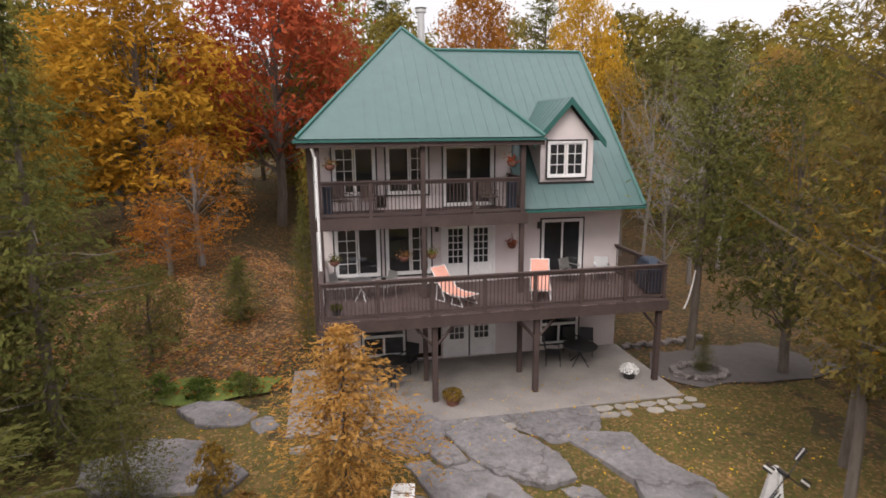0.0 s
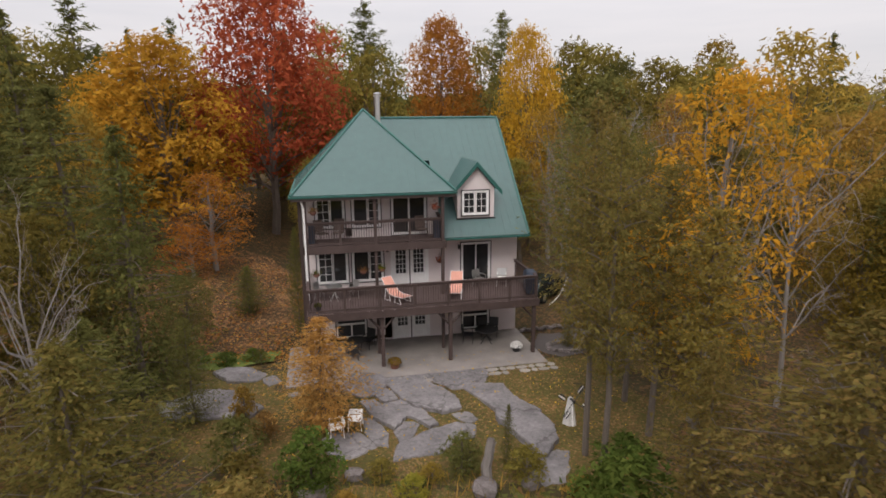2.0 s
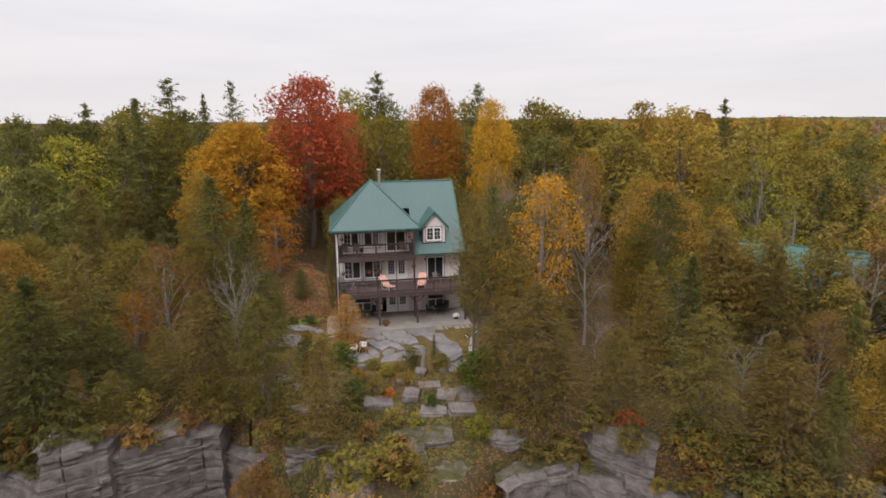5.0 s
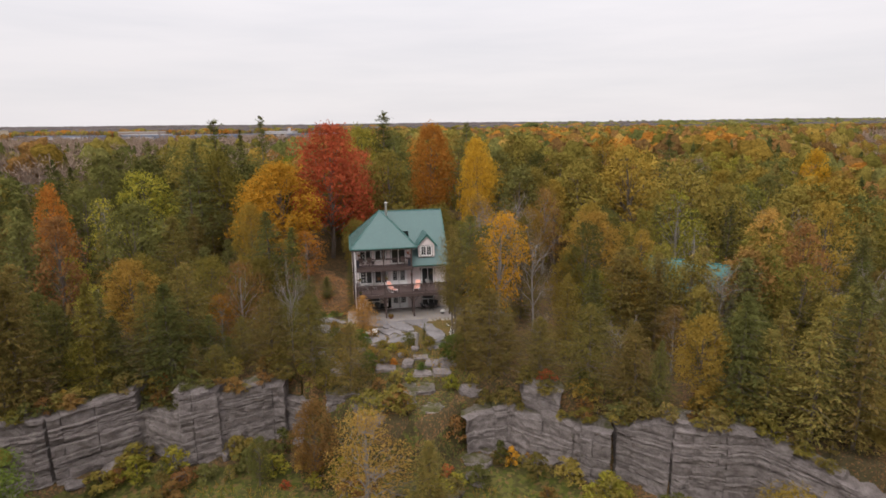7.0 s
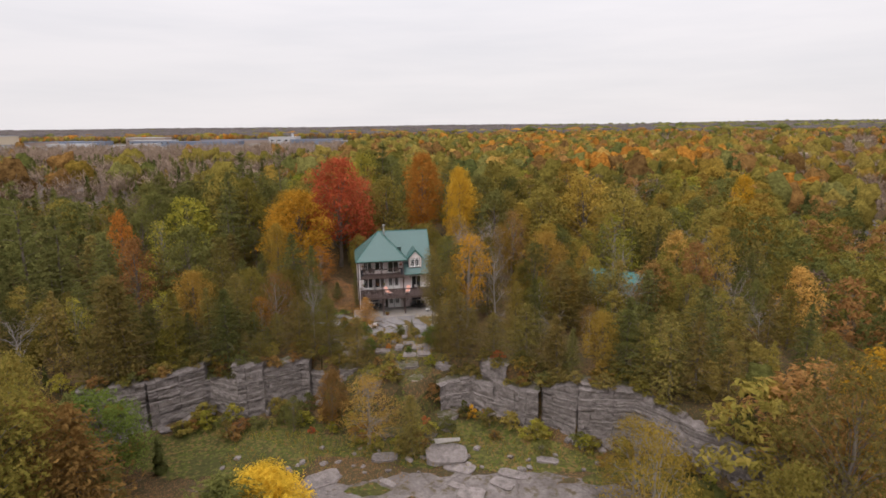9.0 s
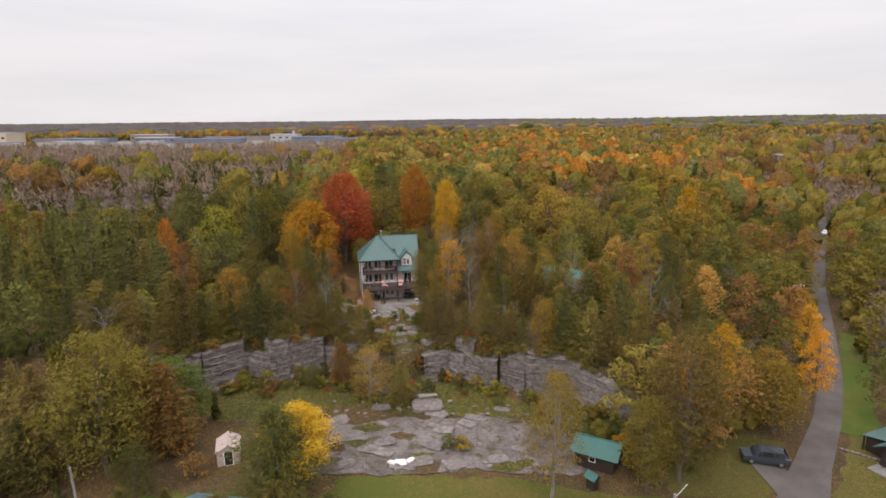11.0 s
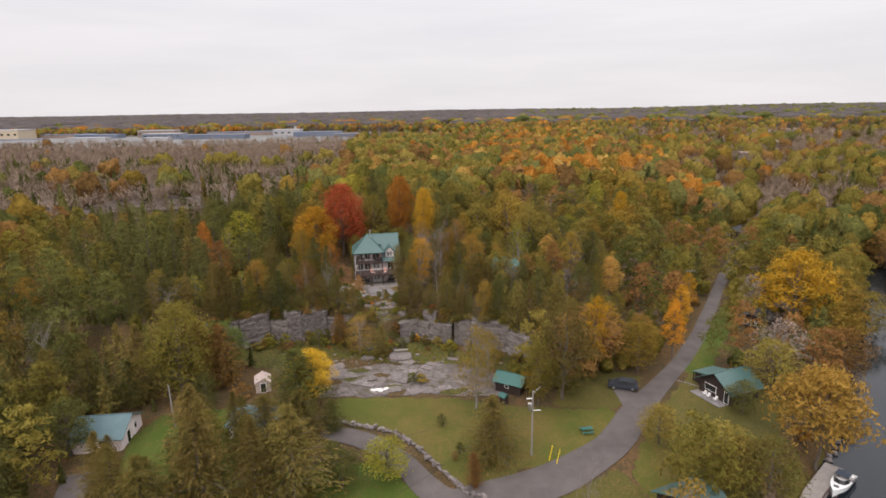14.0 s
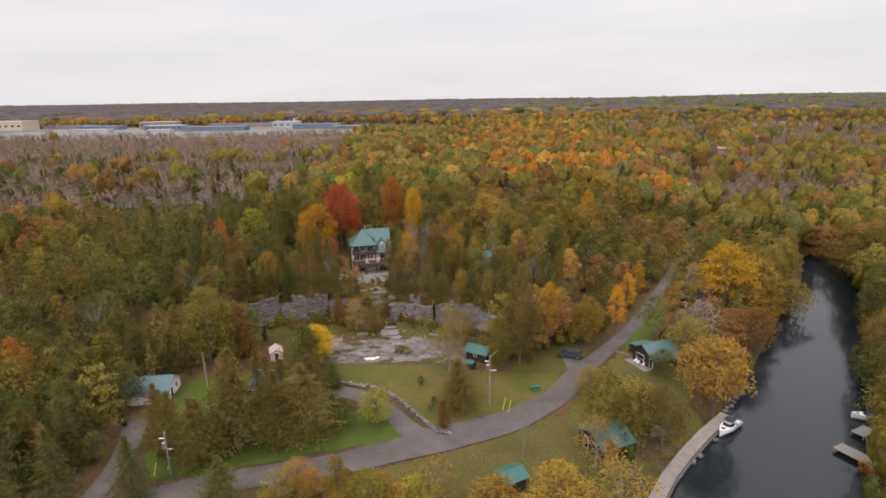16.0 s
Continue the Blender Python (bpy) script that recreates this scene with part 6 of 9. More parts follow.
slab([(-2.0, 15.2), (-1.4, 15.7), (-0.3, 15.4), (-0.2, 14.5), (-0.3, 13.8), (-1.1, 13.6), (-1.7, 14.2)])
slab([(1.5, 15.6), (2.9, 16.2), (4.2, 16.3), (4.5, 15.4), (4.0, 14.4), (3.0, 14.1), (2.3, 14.7)])
slab([(0.1, 14.5), (0.8, 15.3), (1.8, 14.6), (2.8, 13.5), (3.1, 12.5), (2.3, 12.3), (1.4, 12.7), (0.7, 13.5)])
slab([(3.4, 14.0), (4.1, 14.5), (5.1, 14.4), (5.4, 13.2), (6.1, 12.2), (6.5, 11.1), (6.5, 10.2), (6.0, 9.3), (5.6, 9.1), (5.5, 9.8), (5.2, 10.4), (4.8, 11.4), (4.6, 12.2), (4.1, 13.0)])
slab([(-0.4, 13.7), (0.0, 14.0), (0.4, 13.3), (0.0, 13.1)])
slab([(0.2, 13.0), (0.7, 13.2), (1.4, 12.6), (2.1, 11.5), (1.8, 11.3), (1.1, 12.1)])
slab([(-1.0, 13.1), (-0.4, 13.2), (0.2, 12.4), (0.7, 11.8), (0.5, 11.2), (-0.1, 11.8), (-0.5, 12.4)])
slab([(0.7, 9.1), (0.8, 10.1), (1.9, 10.9), (2.9, 11.5), (3.6, 11.3), (3.5, 10.5), (2.6, 10.3), (2.3, 9.6), (1.5, 9.4)])
slab([(-2.0, 10.5), (-1.6, 10.9), (-0.8, 10.8), (-0.1, 10.0), (-0.6, 9.6), (-1.0, 9.3), (-1.6, 9.6)])
slab([(-0.8, 12.0), (-0.3, 11.7), (0.3, 10.7), (0.3, 10.1), (-0.1, 10.2), (-0.5, 11.1)])
slab([(0.7, 11.0), (0.9, 11.8), (1.4, 11.4), (1.1, 10.5), (0.8, 10.4)])
slab([(5.5, 8.7), (5.9, 9.1), (6.4, 9.5), (6.8, 9.4), (6.3, 7.9), (5.7, 7.7), (5.4, 8.1)])
slab([(-0.1, 12.8), (0.2, 12.9), (0.9, 12.1), (0.8, 11.9), (0.5, 11.9)])
slab([(0.5, 15.7), (1.0, 15.8), (1.7, 14.9), (1.4, 14.5)])
slab([(-0.3, 15.6), (0.3, 15.8), (0.6, 15.5), (0.1, 14.8)])
slab([(3.3, 12.4), (3.7, 11.8), (3.4, 11.6), (2.8, 12.2)])
slab([(-8.1, 16.1), (-7.6, 16.5), (-6.7, 16.4), (-5.7, 15.8), (-6.0, 15.2), (-6.9, 15.2)])
slab([(-9.3, 13.4), (-8.5, 13.7), (-8.2, 14.4), (-6.7, 14.3), (-6.4, 13.6), (-6.1, 12.2), (-8.3, 12.1), (-8.9, 12.6)])
slab([(-5.6, 15.3), (-5.3, 15.5), (-4.9, 15.1), (-5.2, 14.7)])
slab([(-5.8, 12.9), (-5.5, 13.2), (-5.1, 12.8), (-5.3, 12.2)])
patch("yard_grass", [(-10, 16.8), (-4, 17.0), (-3, 14.8), (9.8, 17.4), (12.5, 17.8), (12.5, 12), (9.6, 8.5), (6, 6.5), (-2, 7.5), (-6, 9), (-10.5, 11)], M_YARD, 0.02, "thin yard grass with brown fallen leaves", "grass", 0.3, 0.8, 8)
patch("leaf_slope", [(-17, 17.5), (-6, 18.8), (-5.4, 24), (-4, 31), (-12, 34), (-18, 30)], M_ORANGELITTER, 0.05, "leaf-strewn slope of orange fallen leaves beside the house", "ground", 0.4, 0.8, 15)
patch("herb_bed", [(-9.2, 18.6), (-5.6, 18.3), (-5.6, 16.9), (-9.6, 16.6)], M_HERB, 0.10, "low green ground cover bed", "garden bed", 0.2, 0.5, 9)
patch("garden_path", [(7.0, 18.4), (7.6, 20.2), (12.5, 21.4), (14.5, 19.0), (11.5, 17.9), (8.4, 17.2)], M_ROAD, 0.05, "grey gravel path round the house", "path", 0.2, 0.8, 10)
patch("rock_garden", [(-5.5, 8), (-1.5, 8.2), (4, 7.6), (8, 7.2), (9.2, 2), (9, -5), (3, -7.5), (-5, -6), (-6.5, 2)], M_GARDEN, 0.03, "rock garden soil with moss and low plants", "garden bed", 0.4, 0.7, 16)
patch("quarry_moss", [(-26, -12), (-24, -9), (-19, -4), (-14, -5), (-8, -1.5), (-4, -6), (2, -8), (9, -4), (13, -3), (19, -7), (25, -11), (31, -12), (36, -18), (32, -19), (26, -14), (14, -13.5), (2, -12.5), (-8, -15), (-18, -15)], M_MOSS, 0.06, "mossy ground with grass at the cliff foot", "ground", 0.5, 0.8, 11)
patch("leaf_bank", [(-4, -11), (4, -11.5), (6, -14), (0, -16), (-5, -15)], M_LITTER, 0.13, "bank of orange fallen leaves", "ground", 0.4, 0.6, 12)

stone_wall = empty("stone_wall", pose(0, 0, 0), "low dry stone wall of pale boulders along the lawn", "stone wall")
rng = random.Random(14)
line = [(2.5, -35.5), (7, -36.8), (11.5, -38.6), (15, -42.2), (18, -46.5), (20.5, -50.2), (22.6, -53.0), (25.2, -53.4)]
for (ax, ay), (bx, by) in zip(line[:-1], line[1:]):
    k = int(math.hypot(bx - ax, by - ay) / 0.62)
    for i in range(k):
        x, y = ax + (bx - ax) * i / k + rng.uniform(-0.15, 0.15), ay + (by - ay) * i / k + rng.uniform(-0.2, 0.2)
        for lay in range(1 if rng.random() < 0.5 else 2):
            s = rng.uniform(0.45, 0.85) * (1 - 0.25 * lay)
            link_mesh("stone", rng.choice(BOULDERS), stone_wall, pose(x + lay * rng.uniform(-0.2, 0.2), y, gz(x, y) + 0.22 + 0.36 * lay, rng.uniform(-15, 15), rng.uniform(-15, 15), rng.uniform(0, 360)) @ Matrix.Diagonal((s * 1.2, s * 0.9, s * 0.65, 1)))
ledge = link_mesh("rock_slab", LEDGES[2], None, pose(9.6, -11.2, -6.3, 6, 2, 8) @ Matrix.Diagonal((4.2, 3.0, 0.9, 1)))
tagged(ledge, "tilted pale limestone slab at the cliff foot", "rock")
rng = random.Random(31)
rubble = []
for i in range(46):
    x, y = rng.uniform(-14, 30), rng.uniform(-14, -8.6)
    s = rng.uniform(0.25, 0.7)
    ob = link_mesh("fallen_rock", rng.choice(BOULDERS), None, pose(x, y, gz(x, y) + 0.12, rng.uniform(-20, 20), rng.uniform(-20, 20), rng.uniform(0, 360)) @ Matrix.Diagonal((s * 1.3, s, s * 0.6, 1)))
    tagged(ob, "fallen limestone block below the cliff", "rock", "rocks at the cliff foot")
for i in range(14):
    x, y = rng.uniform(-4, 26), rng.uniform(-26.8, -24)
    ob = link_mesh("fallen_rock", rng.choice(BOULDERS), None, pose(x, y, gz(x, y) + 0.12, 0, 0, rng.uniform(0, 360)) @ Matrix.Diagonal((0.9, 0.6, 0.35, 1)))
    tagged(ob, "pale stone along the quarry edge", "rock", "rocks along the lawn edge")
for dx, dy, s in ((0, 0, 1.5), (1.2, 0.3, 1.2), (-1.0, -0.2, 1.0), (0.4, -0.5, 0.9)):
    ob = link_mesh("white_rock", rng.choice(BOULDERS), None, pose(7.0 + dx, -24.4 + dy, gz(7, -24.4) + 0.18, 0, 0, 40 * dx) @ Matrix.Diagonal((s, 0.6 * s, 0.35, 1)))
    ob.data = ob.data.copy()
    ob.data.materials[0] = M_PALESTONE
    tagged(ob, "white limestone rubble on the quarry floor", "rock", "white rubble")
patch("marsh_floor", [(-440, 120), (-120, 100), (-70, 104), (-50, 130), (-48, 200), (-52, 300), (-50, 420), (-44, 520), (-80, 560), (-440, 560)], M_MARSH, 0.7, "grey-brown floor of the leafless marsh wood", "ground", 6.0, 22.0, 17)
mp = random.Random(19)
for i in range(26):
    x, y, w = mp.uniform(-6, 27), mp.uniform(-26, -11), mp.uniform(1.6, 4.2)
    ob = link_mesh("rock_ledge", LEDGES[(i * 2) % 6], None, pose(x, y, gz(x, y) - 0.06 + mp.uniform(0, 0.14), mp.uniform(-3, 3), mp.uniform(-3, 3), mp.uniform(-40, 40)) @ Matrix.Diagonal((w, w * mp.uniform(0.4, 0.7), 0.5, 1)))
    tagged(ob, "low broken limestone ledge on the quarry floor", "rock", "ledges of the quarry floor")
for i in range(14):
    x, y, r = mp.uniform(-7, 27), mp.uniform(-26, -14.5), mp.uniform(0.7, 2.0)
    ring = [(x + r * mp.uniform(0.6, 1.7) * math.cos(a * 0.785), y + r * mp.uniform(0.4, 0.8) * math.sin(a * 0.785)) for a in range(8)]
    patch("moss_patch", ring, M_MOSS if i % 3 else M_LITTER, 0.13, "patch of moss and leaves on the quarry floor", "moss", 0.12, 0.4, 30 + i)

# ---- the wood: joined trees by colour ----
FOREST_RNG = np.random.default_rng(77)


def low_broad(seed, n, leaf, h=12.0, spread=3.7, lobes=9):
    w, c = broadleaf(seed, h, spread, 0.1, lobes, n, leaf, 0.1)
    return c


def low_conifer(seed, n, leaf, h=11.0, spread=2.5):
    return conifer(seed, h, spread, 0.1, max(6, n // 10), 5, leaf, 2, 0.2, 0.3, 0.85)[1]


def soup(q):
    """Loose triangles as vertices and an index array."""
    return q.reshape(-1, 3), np.arange(q.shape[0] * 3).reshape(-1, 3)


def joined(*pieces):
    v, f, k = [], [], 0
    for pv, pf in pieces:
        v.append(pv), f.append(pf + k)
        k += len(pv)
    return np.concatenate(v), np.concatenate(f)


def shell(rings, cap):
    """Vertices and triangles of stacked rings closed by a tip."""
    up, around = rings.shape[:2]
    ids = np.arange(up * around).reshape(up, around)
    nxt = np.roll(ids, -1, axis=1)
    f = [np.stack([ids[:-1], nxt[:-1], nxt[1:]], -1).reshape(-1, 3), np.stack([ids[:-1], nxt[1:], ids[1:]], -1).reshape(-1, 3)]
    f.append(np.stack([ids[-1], nxt[-1], np.full(around, up * around)], -1))
    return np.concatenate([rings.reshape(-1, 3), cap[None]]), np.concatenate(f)


def far_crown(seed, around, up, leaves, leaf, h=12.0, spread=4.1, lump=0.46):
    """A broadleaved crown far off: an uneven lobed mass with leaf clumps standing out of it."""
    rng = np.random.default_rng(seed)

    def swell(d):
        return 1 + lump * noise.noise(Vector(d * 1.7) + Vector((seed * 3.1, 0, 0))) * 1.5 + 0.6 * lump * noise.noise(Vector(d * 4.1) + Vector((0, seed * 2.3, 0)))

    def place(d):
        return d * swell(d) * np.array([spread, spread, 0.44 * h]) + np.array([0, 0, 0.52 * h])

    rings = []
    for i in range(up):
        el = math.radians(-50 + 122 * i / (up - 1))
        rings.append([place(np.array([math.cos(el) * math.cos(an), math.cos(el) * math.sin(an), math.sin(el)])) for an in (np.arange(around) + 0.5 * (i % 2)) * 2 * math.pi / around + rng.uniform(-0.12, 0.12, around)])
    body = shell(np.array(rings), place(np.array([0.05, 0.0, 1.0])))
    if not leaves:
        return body
    d = unit(rng.normal(size=(leaves, 3)))
    d[:, 2] = np.where(d[:, 2] < -0.2, -d[:, 2], d[:, 2])
    p = np.array([place(v) for v in d]) * 1.0 + d * rng.uniform(-0.1, 0.5, (leaves, 1)) * leaf
    return joined(body, soup(thirds(cards(rng, p, d + np.array([0, 0, 0.35]), leaf, 1.2, None, 0.35))))


def far_spire(seed, around, up, leaves, leaf, h=12.0, spread=2.3):
    """A conifer far off: an uneven spire with boughs standing out of it."""
    rng = np.random.default_rng(seed)
    rings = []
    for i in range(up):
        t = i / up
        r = spread * (1 - t) ** 0.75 * (0.7 + 0.3 * min(1, 5 * t))
        rings.append([(r * k * math.cos(an), r * k * math.sin(an), h * (0.06 + 0.92 * t) + rng.uniform(-0.25, 0.25)) for an, k in zip(np.arange(around) * 2 * math.pi / around + rng.uniform(0, 6.28), rng.uniform(0.6, 1.15, around))])
    body = shell(np.array(rings), np.array([0, 0, h]))
    t = rng.uniform(0.05, 0.95, leaves)
    an = rng.uniform(0, 6.283, leaves)
    out = np.stack([np.cos(an), np.sin(an), np.zeros(leaves)], 1)
    p = out * (spread * (1 - t) ** 0.75 * rng.uniform(0.8, 1.2, leaves))[:, None] + np.stack([0 * t, 0 * t, h * (0.06 + 0.92 * t)], 1)
    return joined(body, soup(thirds(cards(rng, p, out + np.array([0, 0, 0.7]), leaf, 1.5, out + np.array([0, 0, -0.2]), 0.4))))


def haze_of_twigs(seed, n, leaf, h=11.0, spread=3.4):
    """A leafless crown far off: upright fans of fine twigs."""
    rng = np.random.default_rng(seed)
    d = unit(rng.normal(size=(n, 3)))
    d[:, 2] = np.abs(d[:, 2])
    p = d * rng.uniform(0.3, 1.0, (n, 1)) * np.array([spread, spread, 0.5 * h]) + np.array([0, 0, 0.38 * h])
    return soup(thirds(cards(rng, p, rng.normal(size=(n, 3)) + np.array([0, -0.3, 0.9]), leaf, 3.2, np.tile([[0, 0, 1.0]], (n, 1)) + 0.5 * d, 0.3)))


LOD = {
    0: {"b": [thirds(low_broad(s, 800, 0.55, lobes=16)) for s in (31, 32, 33, 34)], "c": [thirds(low_conifer(s, 420, 0.55)) for s in (35, 36, 37)], "t": [thirds(low_broad(s, 420, 0.38, 11, 3.2)) for s in (38, 39)]},
    1: {"b": [far_crown(s, 11, 6, 80, 0.95) for s in (41, 42, 43, 44, 45)], "c": [far_spire(s, 7, 6, 50, 0.9) for s in (46, 47, 48)], "t": [haze_of_twigs(s, 90, 0.5, 11, 4.4) for s in (49, 50)]},
    2: {"b": [far_crown(s, 8, 5, 20, 1.6) for s in (51, 52, 53)], "c": [far_spire(s, 5, 4, 14, 1.5) for s in (54, 55)], "t": [haze_of_twigs(s, 30, 0.9, 11, 5.5) for s in (56, 57)]},
    3: {"b": [far_crown(s, 7, 4, 0, 1.0, 13, 13, 0.5) for s in (61, 62)], "c": [far_crown(s, 7, 4, 0, 1.0, 14, 12, 0.6) for s in (63, 64)], "t": [far_crown(s, 7, 4, 0, 1.0, 12, 30, 0.3) for s in (66, 67)]},
}


ROAD_LINE = np.array([(-30, -84), (-22, -72), (-10, -66), (8, -61.5), (22, -55), (34, -50), (44, -42), (50, -32), (56.6, -23.4), (63.6, -14.6), (72.8, -0.6), (84, 19), (99, 46), (121, 82), (139, 109), (146, 120)], float)


def line_distance(x, y, line):
    best = np.full(np.shape(x), 1e9)
    for (ax, ay), (bx, by) in zip(line[:-1], line[1:]):
        t = np.clip(((x - ax) * (bx - ax) + (y - ay) * (by - ay)) / ((bx - ax) ** 2 + (by - ay) ** 2), 0, 1)
        best = np.minimum(best, np.hypot(x - ax - t * (bx - ax), y - ay - t * (by - ay)))
    return best


def inside(x, y, cx, cy, rx, ry):
    return ((x - cx) / rx) ** 2 + ((y - cy) / ry) ** 2 < 1


def open_ground(x, y):
    """True where no wood grows."""
    a = (np.abs(x - 1.2) < 9.6) & (y > 7) & (y < 31)
    a |= (x > -17) & (x < 0) & (y > 14) & (y < 32)
    a |= (x > -8) & (x < 9.5) & (y > -30) & (y < 10)
    a |= (x > -13) & (x < 31) & (y > -30) & (y < np.interp(x, CLIFF_X, CLIFF_Y) + 0.8)
    a |= (x > -26) & (x < 31) & (y > -12) & (y < np.interp(x, CLIFF_X, CLIFF_Y) + 0.8)
    a |= (x > 31) & (x < 40) & (y > np.interp(x, CLIFF_X, CLIFF_Y) - 6) & (y < np.interp(x, CLIFF_X, CLIFF_Y) + 0.8)
    a |= (x > -9) & (x < 47) & (y > -70) & (y < -27)
    a |= line_distance(x, y, ROAD_LINE) < np.where(y > 25, np.where(y > 80, 4.0, 2.4), np.where(y > -6, 3.6, 5.2))
    a |= inside(x, y, 49, -28, 8, 8) | inside(x, y, -32, -43, 6.5, 7) | inside(x, y, 66, -30, 12, 13) | inside(x, y, 17, 30, 8, 9) | inside(x, y, -24, -35, 6, 6) | inside(x, y, 62, -48, 13, 12) | inside(x, y, 77, -2, 4, 9) | inside(x, y, 34, 15.6, 6.0, 6) | inside(x, y, 88.4, 4.0, 5, 7) | inside(x, y, 124.7, 93, 6, 7) | inside(x, y, 157.9, 96, 6, 7) | inside(x, y, 56.5, 4, 3, 3) | inside(x, y, -28, -56, 5, 8) | inside(x, y, -24, -47, 5, 13) | inside(x, y, -17, -33, 11, 13)
    bl, br = np.interp(y, BANK_Y, BANK_L), np.interp(y, BANK_Y, BANK_R)
    a |= (x > bl - 2.5) & (x < br + 2.5)
    a |= (x > -34) & (x < 75) & (y < -62)
    a |= y < -100
    a |= inside(x, y, -380, 720, 420, 170) | inside(x, y, 560, 720, 150, 60) | inside(x, y, 400, 560, 40, 20)
    return a


def pick(r, *shares):
    """The tree of a mixed stand at the place r, 0 to 1, of its shares."""
    for form, colour, share in shares:
        r -= share
        if r < 0:
            return form, colour
    return shares[-1][:2]


def mix_at(x, y):
    """Which tree and which colour grows at a place."""
    r = 0.55 * FOREST_RNG.uniform() + 0.45 * (0.5 + 0.95 * noise.noise((x * 0.035, y * 0.035, 11.3)))
    r = min(0.999, max(0.0, 0.5 + 0.5 * math.erf((r - 0.5) / 0.27)))
    n = noise.noise((x * 0.012, y * 0.012, 3.1)) + 0.5 * noise.noise((x * 0.04, y * 0.04, 7.7))
    k = noise.noise((x * 0.02, y * 0.035, 21.0))
    d = math.hypot(x, y)
    edge = 12 * n
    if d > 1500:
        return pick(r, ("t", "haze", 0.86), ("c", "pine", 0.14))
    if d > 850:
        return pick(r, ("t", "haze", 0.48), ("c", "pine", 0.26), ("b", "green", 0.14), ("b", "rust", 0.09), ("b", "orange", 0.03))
    if y < 58 or (y < 125 and x > -45):
        if x < -20 and y < -14:
            return pick(r, ("c", "pine", 0.34), ("c", "cedar", 0.32), ("b", "deep", 0.20), ("b", "green", 0.14))
        if x < -14:
            return pick(r, ("c", "pine", 0.34), ("b", "green", 0.16), ("c", "cedar", 0.16), ("b", "deep", 0.20), ("b", "gold", 0.05), ("b", "lime", 0.03), ("b", "rust", 0.06))
        return pick(r, ("b", "gold", 0.13), ("b", "lime", 0.01), ("b", "green", 0.30), ("b", "deep", 0.18), ("c", "cedar", 0.15), ("c", "pine", 0.11), ("t", "marsh", 0.07), ("b", "rust", 0.05))
    if x < -45 + edge - 0.16 * max(0, y - 200):
        if y < 215 + edge:
            # leafless thickets between stands of pine
            if k > -0.08:
                return pick(r, ("t", "marsh", 0.84), ("c", "pine", 0.13), ("b", "rust", 0.02), ("b", "gold", 0.01))
            return pick(r, ("c", "pine", 0.52), ("c", "cedar", 0.10), ("b", "deep", 0.06), ("b", "green", 0.05), ("t", "marsh", 0.26), ("b", "gold", 0.01))
        if y < 275 + edge and k < 0.12:
            return pick(r, ("c", "pine", 0.72), ("t", "marsh", 0.22), ("b", "green", 0.06))
        return pick(r, ("t", "marsh", 0.94), ("c", "pine", 0.05), ("b", "rust", 0.01))
    if y > 125 + edge and 20 + 0.06 * y + 2.2 * edge < x < 140 + 0.17 * max(0, y - 275) + edge:
        return pick(r, ("b", "orange", 0.17), ("b", "amber", 0.10), ("b", "gold", 0.10), ("b", "rust", 0.23), ("t", "marsh", 0.12), ("b", "green", 0.17), ("b", "deep", 0.06), ("c", "pine", 0.05))
    if x >= 140:
        if y > 120 + 2 * edge and k > -0.42:
            return pick(r, ("t", "marsh", 0.80), ("b", "rust", 0.05), ("b", "green", 0.08), ("c", "pine", 0.04), ("b", "gold", 0.02), ("b", "orange", 0.01))
        return pick(r, ("b", "deep", 0.28), ("b", "green", 0.28), ("b", "gold", 0.04), ("b", "rust", 0.06), ("c", "pine", 0.10), ("t", "marsh", 0.23), ("b", "orange", 0.01))
    if y > 290:
        return pick(r, ("c", "pine", 0.34), ("b", "green", 0.34), ("b", "deep", 0.12), ("t", "marsh", 0.12), ("b", "rust", 0.05), ("b", "orange", 0.03))
    if y > 200 and x < 20:
        return pick(r, ("t", "marsh", 0.55), ("b", "green", 0.18), ("b", "rust", 0.12), ("c", "pine", 0.15))
    return pick(r, ("b", "green", 0.36), ("b", "deep", 0.27), ("b", "gold", 0.05), ("b", "rust", 0.08), ("b", "amber", 0.03), ("c", "pine", 0.10), ("t", "marsh", 0.11))


HEAP = {}


